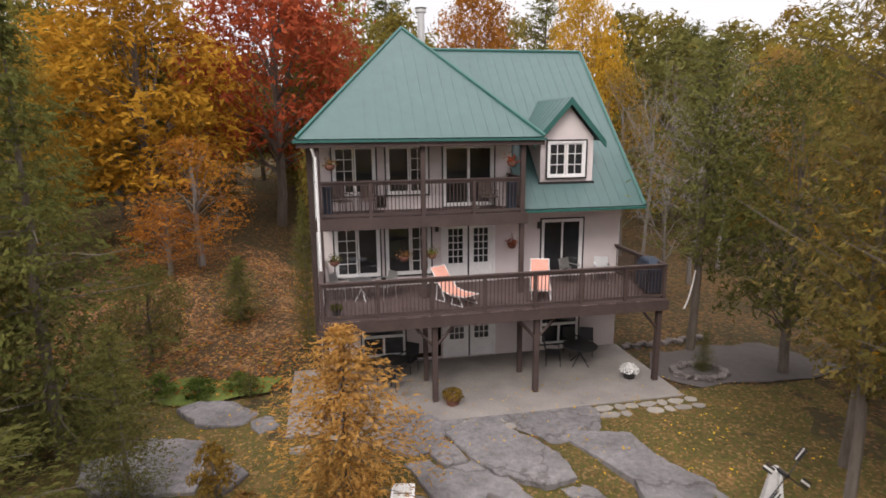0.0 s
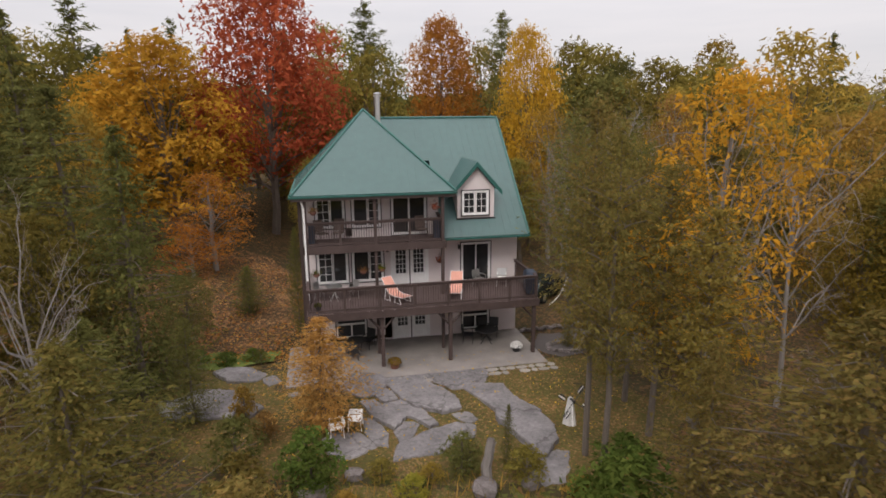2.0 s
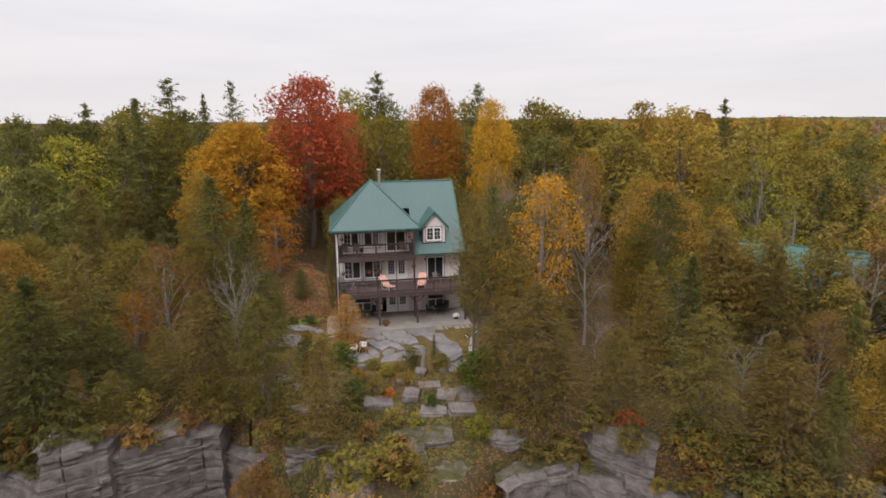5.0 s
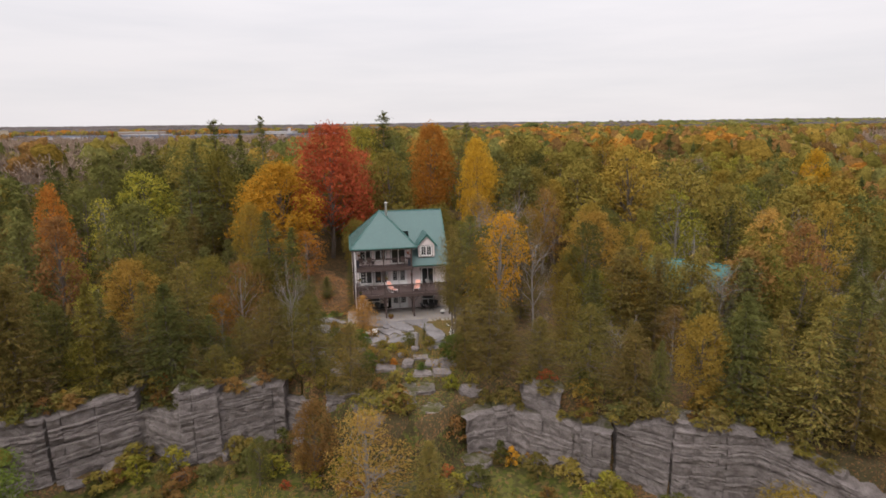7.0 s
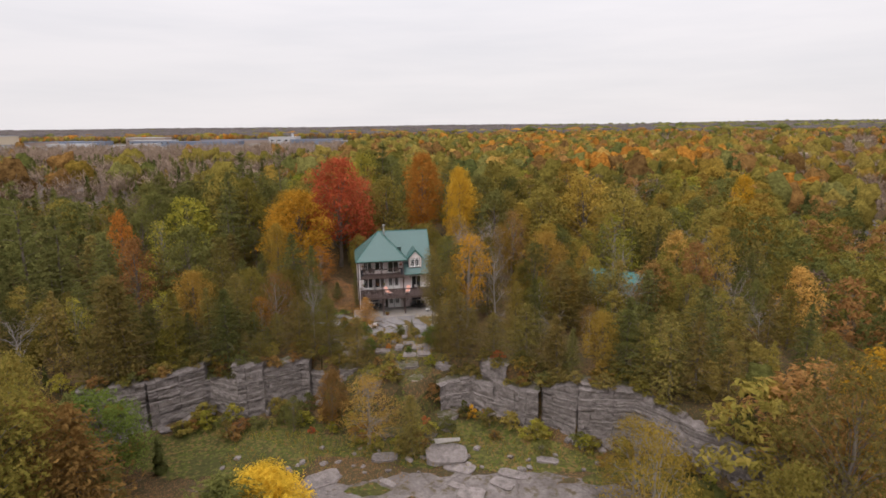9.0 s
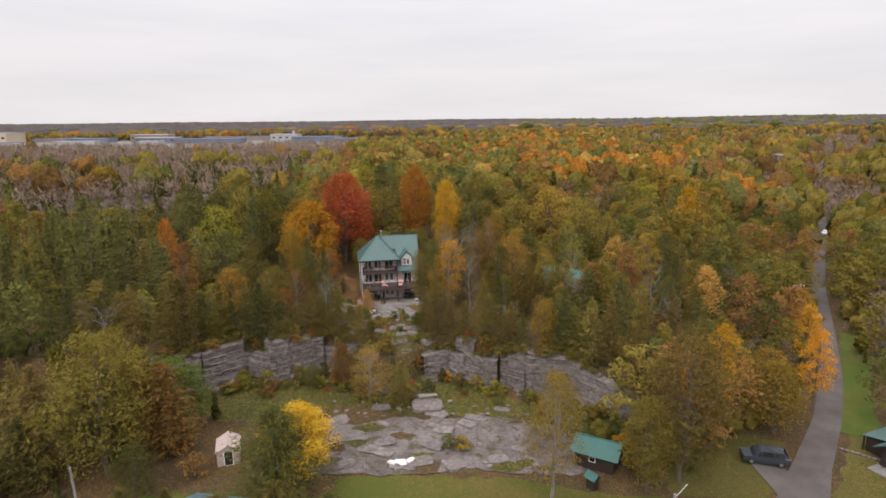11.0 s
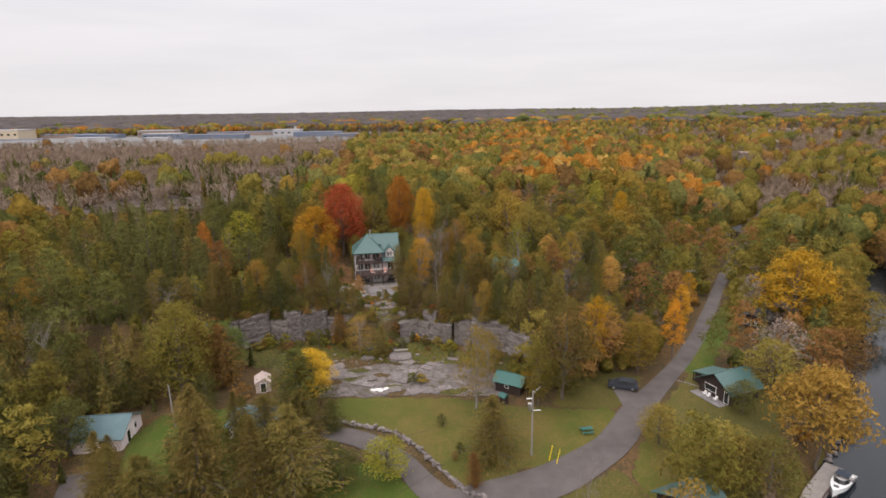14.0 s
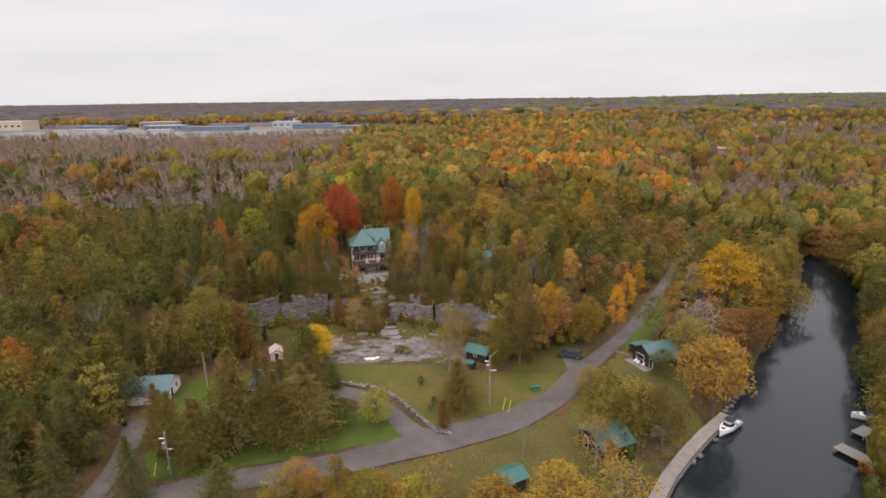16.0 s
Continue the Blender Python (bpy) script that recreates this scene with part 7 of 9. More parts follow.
def scatter(x0, x1, y0, y1, step, lod, hmin, hmax, inner=None):
    xs, ys = np.meshgrid(np.arange(x0, x1, step), np.arange(y0, y1, step))
    xs = xs + FOREST_RNG.uniform(-0.45, 0.45, xs.shape) * step
    ys = ys + FOREST_RNG.uniform(-0.45, 0.45, ys.shape) * step
    xs, ys = xs.ravel(), ys.ravel()
    keep = ~open_ground(xs, ys) & (np.abs(xs - 24) < 0.80 * (ys + 140) + 14)
    if inner:
        keep &= ~((xs > inner[0]) & (xs < inner[1]) & (ys > inner[2]) & (ys < inner[3]))
    xs, ys = xs[keep], ys[keep]
    zs = ground_z(xs, ys)
    pl = np.array(PLANTED)
    for x, y, z in zip(xs, ys, zs):
        if lod == 0 and np.min(np.hypot(pl[:, 0] - x, pl[:, 1] - y) - 0.8 * pl[:, 2]) < 0:
            continue
        form, colour = mix_at(x, y)
        base = LOD[lod][form]
        q = base[FOREST_RNG.integers(len(base))]
        s = FOREST_RNG.uniform(hmin, hmax) / 12 * (0.75 if form == "c" and y > 95 and x < 0.12 * y else 0.74 if lod == 0 and x < -12 and y > 55 else 1)
        an = FOREST_RNG.uniform(0, 6.283)
        c, sn = math.cos(an) * s, math.sin(an) * s
        qv, qf = soup(q) if lod == 0 else q
        out = np.stack([qv[:, 0] * c - qv[:, 1] * sn + x, qv[:, 0] * sn + qv[:, 1] * c + y, qv[:, 2] * s + z], 1)
        HEAP.setdefault((lod, form, colour, int(FOREST_RNG.integers(3)) if lod == 0 else 0), []).append((out, qf, FOREST_RNG.uniform()))


# the nearest wood: trees that one could count
pl_rng = random.Random(5)
KIND = {"b": ("oak", "oak", "tall", "maple"), "c": ("cedar", "spruce"), "t": ("bare",)}


# tall trees kept in the camera's sight above the wood before them: x, y, reach, lowest open height
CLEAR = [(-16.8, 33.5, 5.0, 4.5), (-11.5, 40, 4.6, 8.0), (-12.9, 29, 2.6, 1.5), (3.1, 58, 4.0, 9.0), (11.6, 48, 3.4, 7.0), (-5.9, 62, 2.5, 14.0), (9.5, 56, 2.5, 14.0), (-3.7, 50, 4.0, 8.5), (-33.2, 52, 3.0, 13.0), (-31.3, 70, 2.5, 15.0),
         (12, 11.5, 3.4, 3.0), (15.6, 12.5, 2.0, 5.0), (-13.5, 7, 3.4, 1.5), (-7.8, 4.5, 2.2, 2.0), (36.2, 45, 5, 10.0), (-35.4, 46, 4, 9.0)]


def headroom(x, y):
    """Greatest height of a tree's top at a place, fitted to the view: sight lines from a point on the camera's path to
    the tall trees stay open.
    """
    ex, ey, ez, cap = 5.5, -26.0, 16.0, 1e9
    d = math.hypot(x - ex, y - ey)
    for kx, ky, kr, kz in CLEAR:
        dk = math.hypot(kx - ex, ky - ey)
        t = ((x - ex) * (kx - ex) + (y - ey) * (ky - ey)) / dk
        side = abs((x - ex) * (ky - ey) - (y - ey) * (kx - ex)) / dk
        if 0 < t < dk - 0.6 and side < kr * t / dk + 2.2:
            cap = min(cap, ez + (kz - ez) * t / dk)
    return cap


def plant(x0, x1, y0, y1, step, hmin, hmax, cedars, gap=0.6):
    for gx0 in np.arange(x0, x1, step):
        for gy0 in np.arange(y0, y1, step):
            x, y = gx0 + pl_rng.uniform(-0.4, 0.4) * step, gy0 + pl_rng.uniform(-0.4, 0.4) * step
            if bool(open_ground(np.array(x), np.array(y))) or min(math.hypot(x - a, y - b) - gap * r for a, b, r in PLANTED) < 0:
                continue
            if any(math.hypot(x - a, y - b) < r for a, b, r, _ in CLEAR):
                continue
            form, colour = mix_at(x, y)
            if colour in ("yellow", "orange") or colour in ("gold", "rust") and pl_rng.random() < 0.4:
                colour = pl_rng.choice(("green", "green", "cedar", "gold", "deep"))
            if pl_rng.random() < cedars:
                form, colour = "c", pl_rng.choice(("cedar", "cedar", "cedar", "pine", "green", "deep"))
            kind = pl_rng.choice(KIND[form])
            if form == "c" and colour == "pine" and y > 25 and pl_rng.random() < 0.5:
                kind = "pine"
            if y < 30 and pl_rng.random() < 0.10:
                kind, colour = pl_rng.choice((("bare", "twig"), ("thin", "rust"), ("thin", "lime")))
            if kind == "bare":
                colour = "twig"
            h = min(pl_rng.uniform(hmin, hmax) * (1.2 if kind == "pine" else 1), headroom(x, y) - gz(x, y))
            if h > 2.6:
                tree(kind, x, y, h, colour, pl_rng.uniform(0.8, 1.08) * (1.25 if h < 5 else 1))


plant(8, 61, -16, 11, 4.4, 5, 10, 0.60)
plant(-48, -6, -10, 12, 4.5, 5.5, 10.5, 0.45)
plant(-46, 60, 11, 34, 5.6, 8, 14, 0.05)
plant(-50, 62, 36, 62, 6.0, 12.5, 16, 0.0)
scatter(-75, 75, -66, 62, 5.0, 0, 9, 14, (-48, 61, -16, 62))
scatter(-75, 110, -66, 40, 4.6, 1, 2.4, 4.6, (-26, 32, -14, 40))
scatter(-110, 130, -66, 110, 5.4, 0, 9, 13.5, (-75, 75, -66, 62))
scatter(-420, 470, -66, 430, 6.3, 1, 9, 15.5, (-110, 130, -66, 110))
scatter(-1000, 1100, 0, 1100, 12, 2, 10, 15, (-420, 470, -66, 430))
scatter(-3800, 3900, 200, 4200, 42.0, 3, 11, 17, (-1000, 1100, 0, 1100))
FOREST_LABEL = {"b": "broadleaved wood", "c": "conifer wood", "t": "leafless thin wood"}
for (lod, form, colour, batch), items in HEAP.items():
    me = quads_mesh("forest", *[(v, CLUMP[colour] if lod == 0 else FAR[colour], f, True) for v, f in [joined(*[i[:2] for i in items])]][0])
    me.attributes.new("tone", "FLOAT", "POINT").data.foreach_set("value", np.repeat([i[2] for i in items], [len(i[0]) for i in items]).astype(np.float32))
    ob = link_mesh("forest", me)
    tagged(ob, "%s %s, %s" % (WORDS[colour], FOREST_LABEL[form], ("round the house", "beyond the house", "in the middle distance", "towards the horizon")[lod]), "forest", kind="stuff")

# ---- shrubs on the ledges, at the cliff foot and round the lawns ----
def shrubs(rows):
    for x, y, h, colour, wide in rows:
        tree("shrub", x, y, h, colour, wide, "%s shrub among the rocks" % WORDS[colour] if y > -9 else "%s shrub at the edge of the lawn" % WORDS[colour])


shrubs([(-1.8, 7.3, 1.6, "fresh", 1.0), (-0.6, 4.3, 1.6, "fresh", 0.9), (7.6, 5.6, 2.3, "fresh", 1.2), (8.2, 7.4, 1.8, "fresh", 1.2), (4.5, 3.7, 0.8, "fresh", 1.3), (3.3, 8.5, 0.9, "deep", 1.3), (5.1, 7.9, 1.2, "green", 1.3), (1.8, 4.5, 0.7, "orange", 1.3), (0.9, 4.8, 1.3, "green", 1.1), (2.6, 6.1, 0.7, "gold", 1.6), (0.3, 8.1, 0.7, "green", 1.5), (1.4, 7.0, 0.8, "lime", 1.4), (-0.6, 6.2, 0.9, "gold", 1.4), (2.0, 8.0, 0.6, "gold", 1.5), (6.6, 6.7, 0.9, "gold", 1.4)])
shrubs([(-3.2, 4.6, 1.5, "gold", 1.2), (-2.2, 3.0, 1.2, "lime", 1.1), (-3.8, 6.6, 1.9, "green", 1.0), (-2.1, 7.7, 2.0, "fresh", 1.0), (-0.6, 3.4, 1.9, "fresh", 1.0), (3.0, 8.4, 1.4, "deep", 1.2), (7.6, 5.2, 2.4, "fresh", 1.2), (8.4, 6.4, 2.0, "fresh", 1.2), (-4.8, 9.0, 1.8, "deep", 1.2), (-6.2, 16.9, 0.8, "deep", 1.1), (-8.0, 17.3, 0.7, "fresh", 1.6), (-6.8, 17.6, 0.6, "fresh", 1.6), (-9.2, 17.2, 0.8, "fresh", 1.4), (-10.2, 16.0, 1.9, "deep", 1.3), (2.2, 2.0, 1.2, "green", 1.2), (3.6, 1.9, 1.0, "lime", 1.1), (0.8, 1.0, 1.2, "rust", 1.2), (7.4, 1.0, 1.4, "lime", 1.2), (-5.4, 12.0, 1.4, "gold", 0.8), (-4.2, 10.6, 1.1, "rust", 1.0)])
shrubs([(-2.2, -1.6, 1.7, "rust", 1.2), (3.4, -2.8, 1.8, "green", 1.2), (7.6, -2.2, 2.2, "rust", 1.0), (-4.4, -4.2, 2.0, "rust", 1.2), (-9.6, -4.4, 2.2, "deep", 1.0), (-15.4, -5.2, 2.5, "lime", 1.0), (9.2, 1.2, 1.2, "green", 1.0), (15.6, -0.2, 1.3, "red", 1.3), (-18.0, -0.3, 0.9, "red", 1.1), (-6.0, -6.2, 0.8, "red", 1.1), (7.0, -5.4, 1.1, "red", 1.0), (12.4, -3.4, 1.9, "yellow", 0.7), (11.6, -3.2, 2.2, "deep", 0.7), (20.4, -7.8, 1.3, "lime", 1.4), (25.0, -10.4, 1.6, "green", 1.2)])
shrubs([(13.0, -21.6, 2.0, "deep", 1.3), (14.6, -21.8, 1.8, "gold", 1.3), (18.5, -36.5, 2.2, "deep", 0.8), (21.4, -43.6, 1.6, "deep", 0.8), (20.8, -45.6, 1.4, "rust", 0.8), (33.5, -23.5, 3.2, "yellow", 1.0), (-16.5, -27.5, 3.0, "rust", 1.0)])
sh = random.Random(12)
for i in range(120):
    x = sh.uniform(-34, 44)
    y = float(np.interp(x, CLIFF_X, CLIFF_Y)) + sh.choice((sh.uniform(0.3, 2.5), sh.uniform(-5.0, -2.6), sh.uniform(-6.5, -2.4)))
    tree("shrub", x, y, sh.uniform(0.8, 2.3), sh.choice(("green", "gold", "lime", "rust", "cedar", "deep", "green")), sh.uniform(0.9, 1.5), "low shrub along the cliff edge")
for i in range(60):
    y = sh.uniform(-80, 30)
    side = sh.random() < 0.6
    x = float(np.interp(y, BANK_Y, BANK_L)) - sh.uniform(2.4, 6) if side else float(np.interp(y, BANK_Y, BANK_R)) + sh.uniform(2, 7)
    if side and -58 < y < -40:
        continue
    tree("shrub", x, y, sh.uniform(1.2, 3.0), sh.choice(("gold", "lime", "rust", "green", "orange")), sh.uniform(0.9, 1.4), "overgrown shrub on the river bank")

lowr = random.Random(44)
for i in range(46):
    x, y = lowr.uniform(0, 60), lowr.uniform(-84, -67.5)
    if math.hypot(x - 33.4, y + 66.6) < 4.5 or math.hypot(x - 50, y + 59) < 7 or x > float(np.interp(y, BANK_Y, BANK_L)) - 4:
        continue
    tree(lowr.choice(("oak", "oak", "thin", "oak")), x, y, lowr.uniform(3.5, 6.5), lowr.choice(("gold", "green", "lime", "rust", "gold", "amber")), lowr.uniform(1.0, 1.5), "low autumn tree beside the lane")
for kind, x, y, h, c in (("bare", 13.5, 30.5, 12, "twig"), ("bare", 16.5, 33.5, 13, "twig"), ("thin", 20.5, 36, 13, "rust"), ("thin", 11.5, 36.5, 12, "gold"), ("bare", 10.8, 27.5, 9, "twig")):
    tree(kind, x, y, h, c, 0.8)
tree("spruce", -11.5, -43.0, 9.5, "cedar", 1.1)
tree("cedar", -28.0, -46.8, 5.0, "cedar", 1.1)

# fallen leaves lying on the yard, the slope and the lawns
lf = np.random.default_rng(8)
areas = [(-10, 10, 8, 18, 1100, "lemon"), (-16, -4, 17, 32, 2200, "orange"), (-16, -4, 17, 32, 1800, "amber"), (-16, -4, 17, 32, 900, "gold"), (-4, 6, -16, -10, 700, "orange"), (0, 46, -46, -28, 800, "gold")]
for x0, x1, y0, y1, k, colour in areas:
    size = 0.12 if x1 < 0 else 0.065
    px, py = lf.uniform(x0, x1, k), lf.uniform(y0, y1, k)
    pc = np.stack([px, py, ground_z(px, py) + 0.12], 1)
    ob = link_mesh("fallen_leaves", quads_mesh("fallen_leaves", cards(lf, pc, np.tile([[0, 0, 1.0]], (k, 1)), size, 1.2, None, 0.25), LEAF[colour]))
    tagged(ob, "%s fallen leaves strewn on the ground" % WORDS[colour], "leaves", kind="stuff")

for kind, x, y, h, c, w in (("cedar", 33.0, 10.2, 10.2, "cedar", 1.1), ("oak", 38.0, 9.6, 9.6, "green", 0.9), ("oak", 30.4, 14.0, 9.6, "green", 0.8), ("cedar", 41.0, 11.4, 8.6, "pine", 1.2), ("bare", 35.4, 8.8, 8.8, "twig", 0.8), ("oak", 55.0, -0.6, 6.5, "green", 0.9), ("cedar", 58.2, 0.2, 6.0, "cedar", 1.2)):
    tree(kind, x, y, h, c, w)

for kind, x, y, h, c, w in (("cedar", -12.2, -54.4, 16.0, "cedar", 0.82), ("spruce", -5.5, -53.0, 14.5, "cedar", 0.9), ("cedar", -14.3, -60.6, 10.8, "cedar", 0.9), ("cedar", -22.0, -56.8, 9.6, "cedar", 1.0), ("spruce", -31.2, -70.4, 11.8, "pine", 1.2), ("spruce", -47.0, -58.4, 12.5, "deep", 1.2),
    ("spruce", -35.8, -60.4, 13.0, "pine", 1.15), ("cedar", -40.5, -63.0, 12.0, "deep", 1.2), ("cedar", -39.6, -54.6, 11.4, "pine", 1.25), ("spruce", -52.0, -51.0, 13.0, "pine", 1.2), ("spruce", -57.2, -44.3, 14.0, "pine", 1.2), ("cedar", -48.0, -40.5, 13.0, "deep", 1.2), ("spruce", -43.0, -46.5, 11.0, "pine", 1.1), ("spruce", -53.0, -62.0, 14.0, "deep", 1.2), ("spruce", -46.0, -68.0, 13.5, "pine", 1.2), ("cedar", -38.0, -74.0, 11.5, "deep", 1.25), ("spruce", -40.4, -31.5, 12.6, "cedar", 1.1), ("cedar", -34.5, -30.0, 9.0, "deep", 1.2), ("oak", -20.5, -32.5, 7.5, "deep", 0.9), ("cedar", -17.0, -40.5, 8.0, "cedar", 1.0), ("oak", -8.6, -46.0, 6.5, "deep", 1.0), ("oak", 3.5, -47.5, 4.5, "deep", 1.1),
    ("oak", 104.5, -47.5, 10.5, "deep", 1.2), ("oak", 108.5, -37.5, 10.5, "green", 1.1), ("oak", 110.0, -30.5, 11.0, "deep", 1.1), ("oak", 118.5, -21.0, 11.0, "rust", 1.0), ("oak", 127.0, -6.0, 12.0, "deep", 1.1), ("oak", 136.0, 4.5, 12.0, "green", 1.0), ("oak", 143.5, 16.0, 12.5, "deep", 1.0), ("oak", 152.0, 29.0, 12.0, "rust", 1.0), ("oak", 159.0, 44.0, 13.0, "deep", 1.1), ("oak", 163.5, 58.0, 12.0, "green", 1.0), ("oak", 149.0, 70.0, 12.0, "deep", 1.0), ("oak", 138.0, 52.0, 11.0, "green", 0.9), ("oak", 129.0, 38.0, 11.0, "gold", 0.9), ("oak", 118.0, 26.0, 11.5, "green", 1.0), ("oak", 106.5, 12.0, 10.5, "rust", 0.95),
    ("maple", 70.3, 55.1, 15.5, "yellow", 0.62), ("maple", -43.8, 24.4, 14.5, "orange", 0.5), ("tall", 42.7, 17.2, 13.0, "amber", 0.9), ("tall", 48.0, 15.2, 14.2, "gold", 0.8), ("maple", 55.4, 7.0, 9.6, "amber", 0.9), ("pine", -54.0, 16.2, 21.0, "pine", 1.0), ("pine", -46.0, 12.0, 17.0, "pine", 1.0), ("cedar", -27.7, -6.2, 12.5, "cedar", 0.85), ("cedar", 37.5, -6.6, 11.5, "pine", 0.9),
    ("cedar", 28.4, 9.4, 9.6, "cedar", 1.0), ("oak", 31.0, 8.4, 9.4, "green", 0.8), ("cedar", 35.6, 6.6, 9.6, "pine", 1.0), ("oak", 40.0, 5.5, 9.4, "green", 0.8), ("cedar", 26.4, 13.0, 9.5, "deep", 1.1), ("oak", 38.6, 9.8, 9.0, "fresh", 0.8), ("oak", -45.0, -45.0, 8.0, "deep", 1.0), ("spruce", -49.0, -51.5, 8.5, "pine", 1.1), ("oak", -45.0, -50.0, 9.0, "deep", 1.0), ("spruce", -34.5, -56.0, 7.0, "cedar", 1.1), ("oak", -31.0, -61.0, 5.5, "deep", 1.1), ("spruce", -44.0, -57.0, 9.0, "pine", 1.1)):
    tree(kind, x, y, h, c, w)

# growth hanging over the brink of the cliffs
for i in range(90):
    x = sh.choice((sh.uniform(-29, -6), sh.uniform(9, 41)))
    y = float(np.interp(x, CLIFF_X, CLIFF_Y)) + sh.uniform(-1.1, 0.4)
    tree("shrub", x, y, sh.uniform(0.6, 1.7), sh.choice(("green", "cedar", "cedar", "rust", "cedar", "deep", "green", "pine")), sh.uniform(1.0, 1.7), "low shrub on the brink of the cliff", z=float(np.interp(x, TOP_X, TOP_Z)) - 0.25)


# dry grass and weeds
def weeds(label, outline, k, tall, colour, seed):
    """Upright blades and stalks strewn inside a convex outline."""
    g = np.random.default_rng(seed)
    ox, oy = [p[0] for p in outline], [p[1] for p in outline]
    px, py = g.uniform(min(ox), max(ox), k), g.uniform(min(oy), max(oy), k)
    keep = np.ones(k, bool)
    for (ax, ay), (bx, by) in zip(outline, outline[1:] + outline[:1]):
        keep &= (bx - ax) * (py - ay) - (by - ay) * (px - ax) >= 0
    keep &= np.sin(px * 0.9 + 1.7 * np.sin(py * 0.6)) + np.sin(py * 1.1 + px * 0.3) > -0.5
    px, py = px[keep], py[keep]
    n = len(px)
    c = np.stack([px, py, ground_z(px, py) + 0.4 * tall], 1)
    lean = np.concatenate([g.normal(size=(n, 2)) * 0.35, np.ones((n, 1))], 1)
    ob = link_mesh("weeds", quads_mesh("weeds", thirds(cards(g, c, g.normal(size=(n, 3)) * np.array([1, 1, 0.2]), 0.13 * tall, 7.0, lean, 0.2)), LEAF[colour]))
    tagged(ob, label, "weeds", kind="stuff")


weeds("dry golden weeds at the cliff foot", [(-14, -13), (28, -13), (30, -8), (10, -6), (-14, -6)], 1500, 0.7, "gold", 3)
weeds("green grass tufts at the cliff foot", [(-14, -14), (28, -14), (30, -8), (10, -6), (-14, -6)], 2400, 0.45, "lime", 4)
weeds("rusty weeds among the ledges", [(-5, -6), (8, -6), (8.5, 3), (-5, 4)], 900, 0.5, "rust", 5)
weeds("green low plants in the rock garden", [(-4, 1), (8.5, 1), (8, 8), (-3.5, 8.2)], 1500, 0.4, "lime", 6)
weeds("golden grasses in the rock garden", [(-4, 2), (8.5, 2), (8, 8), (-3.5, 8.2)], 900, 0.55, "gold", 7)
weeds("tangled brown weeds between lane and river", [(22, -74), (40, -78), (52, -66), (46, -50), (30, -56)], 900, 0.5, "rust", 8)
weeds("green verge grass between lane and river", [(22, -74), (40, -78), (52, -66), (46, -50), (30, -56)], 2600, 0.4, "green", 9)

# ---- furniture on patio, deck and balcony (placed in the house's own axes) ----
def at_house(u, v, w, turn=0.0):
    return HOUSE @ pose(u, v, w, 0, 0, turn)


def lounger(u, v, turn):
    ob = empty("lounge_chair", at_house(u, v, DECK_Z, turn), "salmon pink folding lounge chair with white tube frame", "lounge chair", "loungers on the deck")
    # foot end towards -y, raised back towards +y
    path = [(-0.85, 0.34), (-0.2, 0.30), (0.15, 0.36), (0.72, 1.02)]
    bm = bmesh.new()
    rows = []
    for y, z in path:
        rows.append([bm.verts.new((x, y, z)) for x in (-0.29, 0.29)] + [bm.verts.new((x, y + 0.01, z - 0.035)) for x in (0.29, -0.29)])
    for a, b in zip(rows[:-1], rows[1:]):
        for i in range(4):
            bm.faces.new((a[i], a[(i + 1) % 4], b[(i + 1) % 4], b[i]))
    bm.faces.new(rows[0][::-1]), bm.faces.new(rows[-1])
    bmesh.ops.recalc_face_normals(bm, faces=bm.faces)
    part("sling", bm, M_CANVAS, ob)
    for s in (-1, 1):
        x = s * 0.31
        bm = bmesh.new()
        for (y0, z0), (y1, z1) in zip(path[:-1], path[1:]):
            rod(bm, (x, y0, z0), (x, y1, z1), 0.014)
        part("side_tube", bm, M_WHITE, ob, "white metal tube")
        part("leg", rods(((x, -0.55, 0.33), (x, -0.78, 0.0), 0.014), ((x, -0.78, 0.012), (x, -0.25, 0.012), 0.014), ((x, -0.25, 0.0), (x, -0.35, 0.32), 0.014)), M_WHITE, ob, "white metal tube leg")
        part("leg", rods(((x, 0.2, 0.40), (x, 0.02, 0.0), 0.014), ((x, 0.02, 0.012), (x, 0.45, 0.012), 0.014), ((x, 0.45, 0.0), (x, 0.38, 0.62), 0.014)), M_WHITE, ob, "white metal tube leg")
    part("crossbar", rods(((-0.31, 0.72, 1.02), (0.31, 0.72, 1.02), 0.014), ((-0.31, -0.85, 0.34), (0.31, -0.85, 0.34), 0.014)), M_WHITE, ob)
    return ob


lounger(4.42, -2.15, 32)
lounger(7.42, -2.0, -18)


def round_table(m, r, h, label, material):
    ob = empty("patio_table", m, label, "table")
    part("tabletop", rods(((0, 0, h - 0.03), (0, 0, h), r), sides=24), material, ob)
    part("pedestal", rods(((0, 0, 0.35), (0, 0, h - 0.03), 0.03), sides=8), material, ob)
    for i in range(4):
        a = i * math.pi / 2 + 0.5
        part("leg", rods(((0, 0, 0.4), (0.42 * r * 1.6 * math.cos(a), 0.42 * r * 1.6 * math.sin(a), 0.0), 0.018)), material, ob)
    return ob


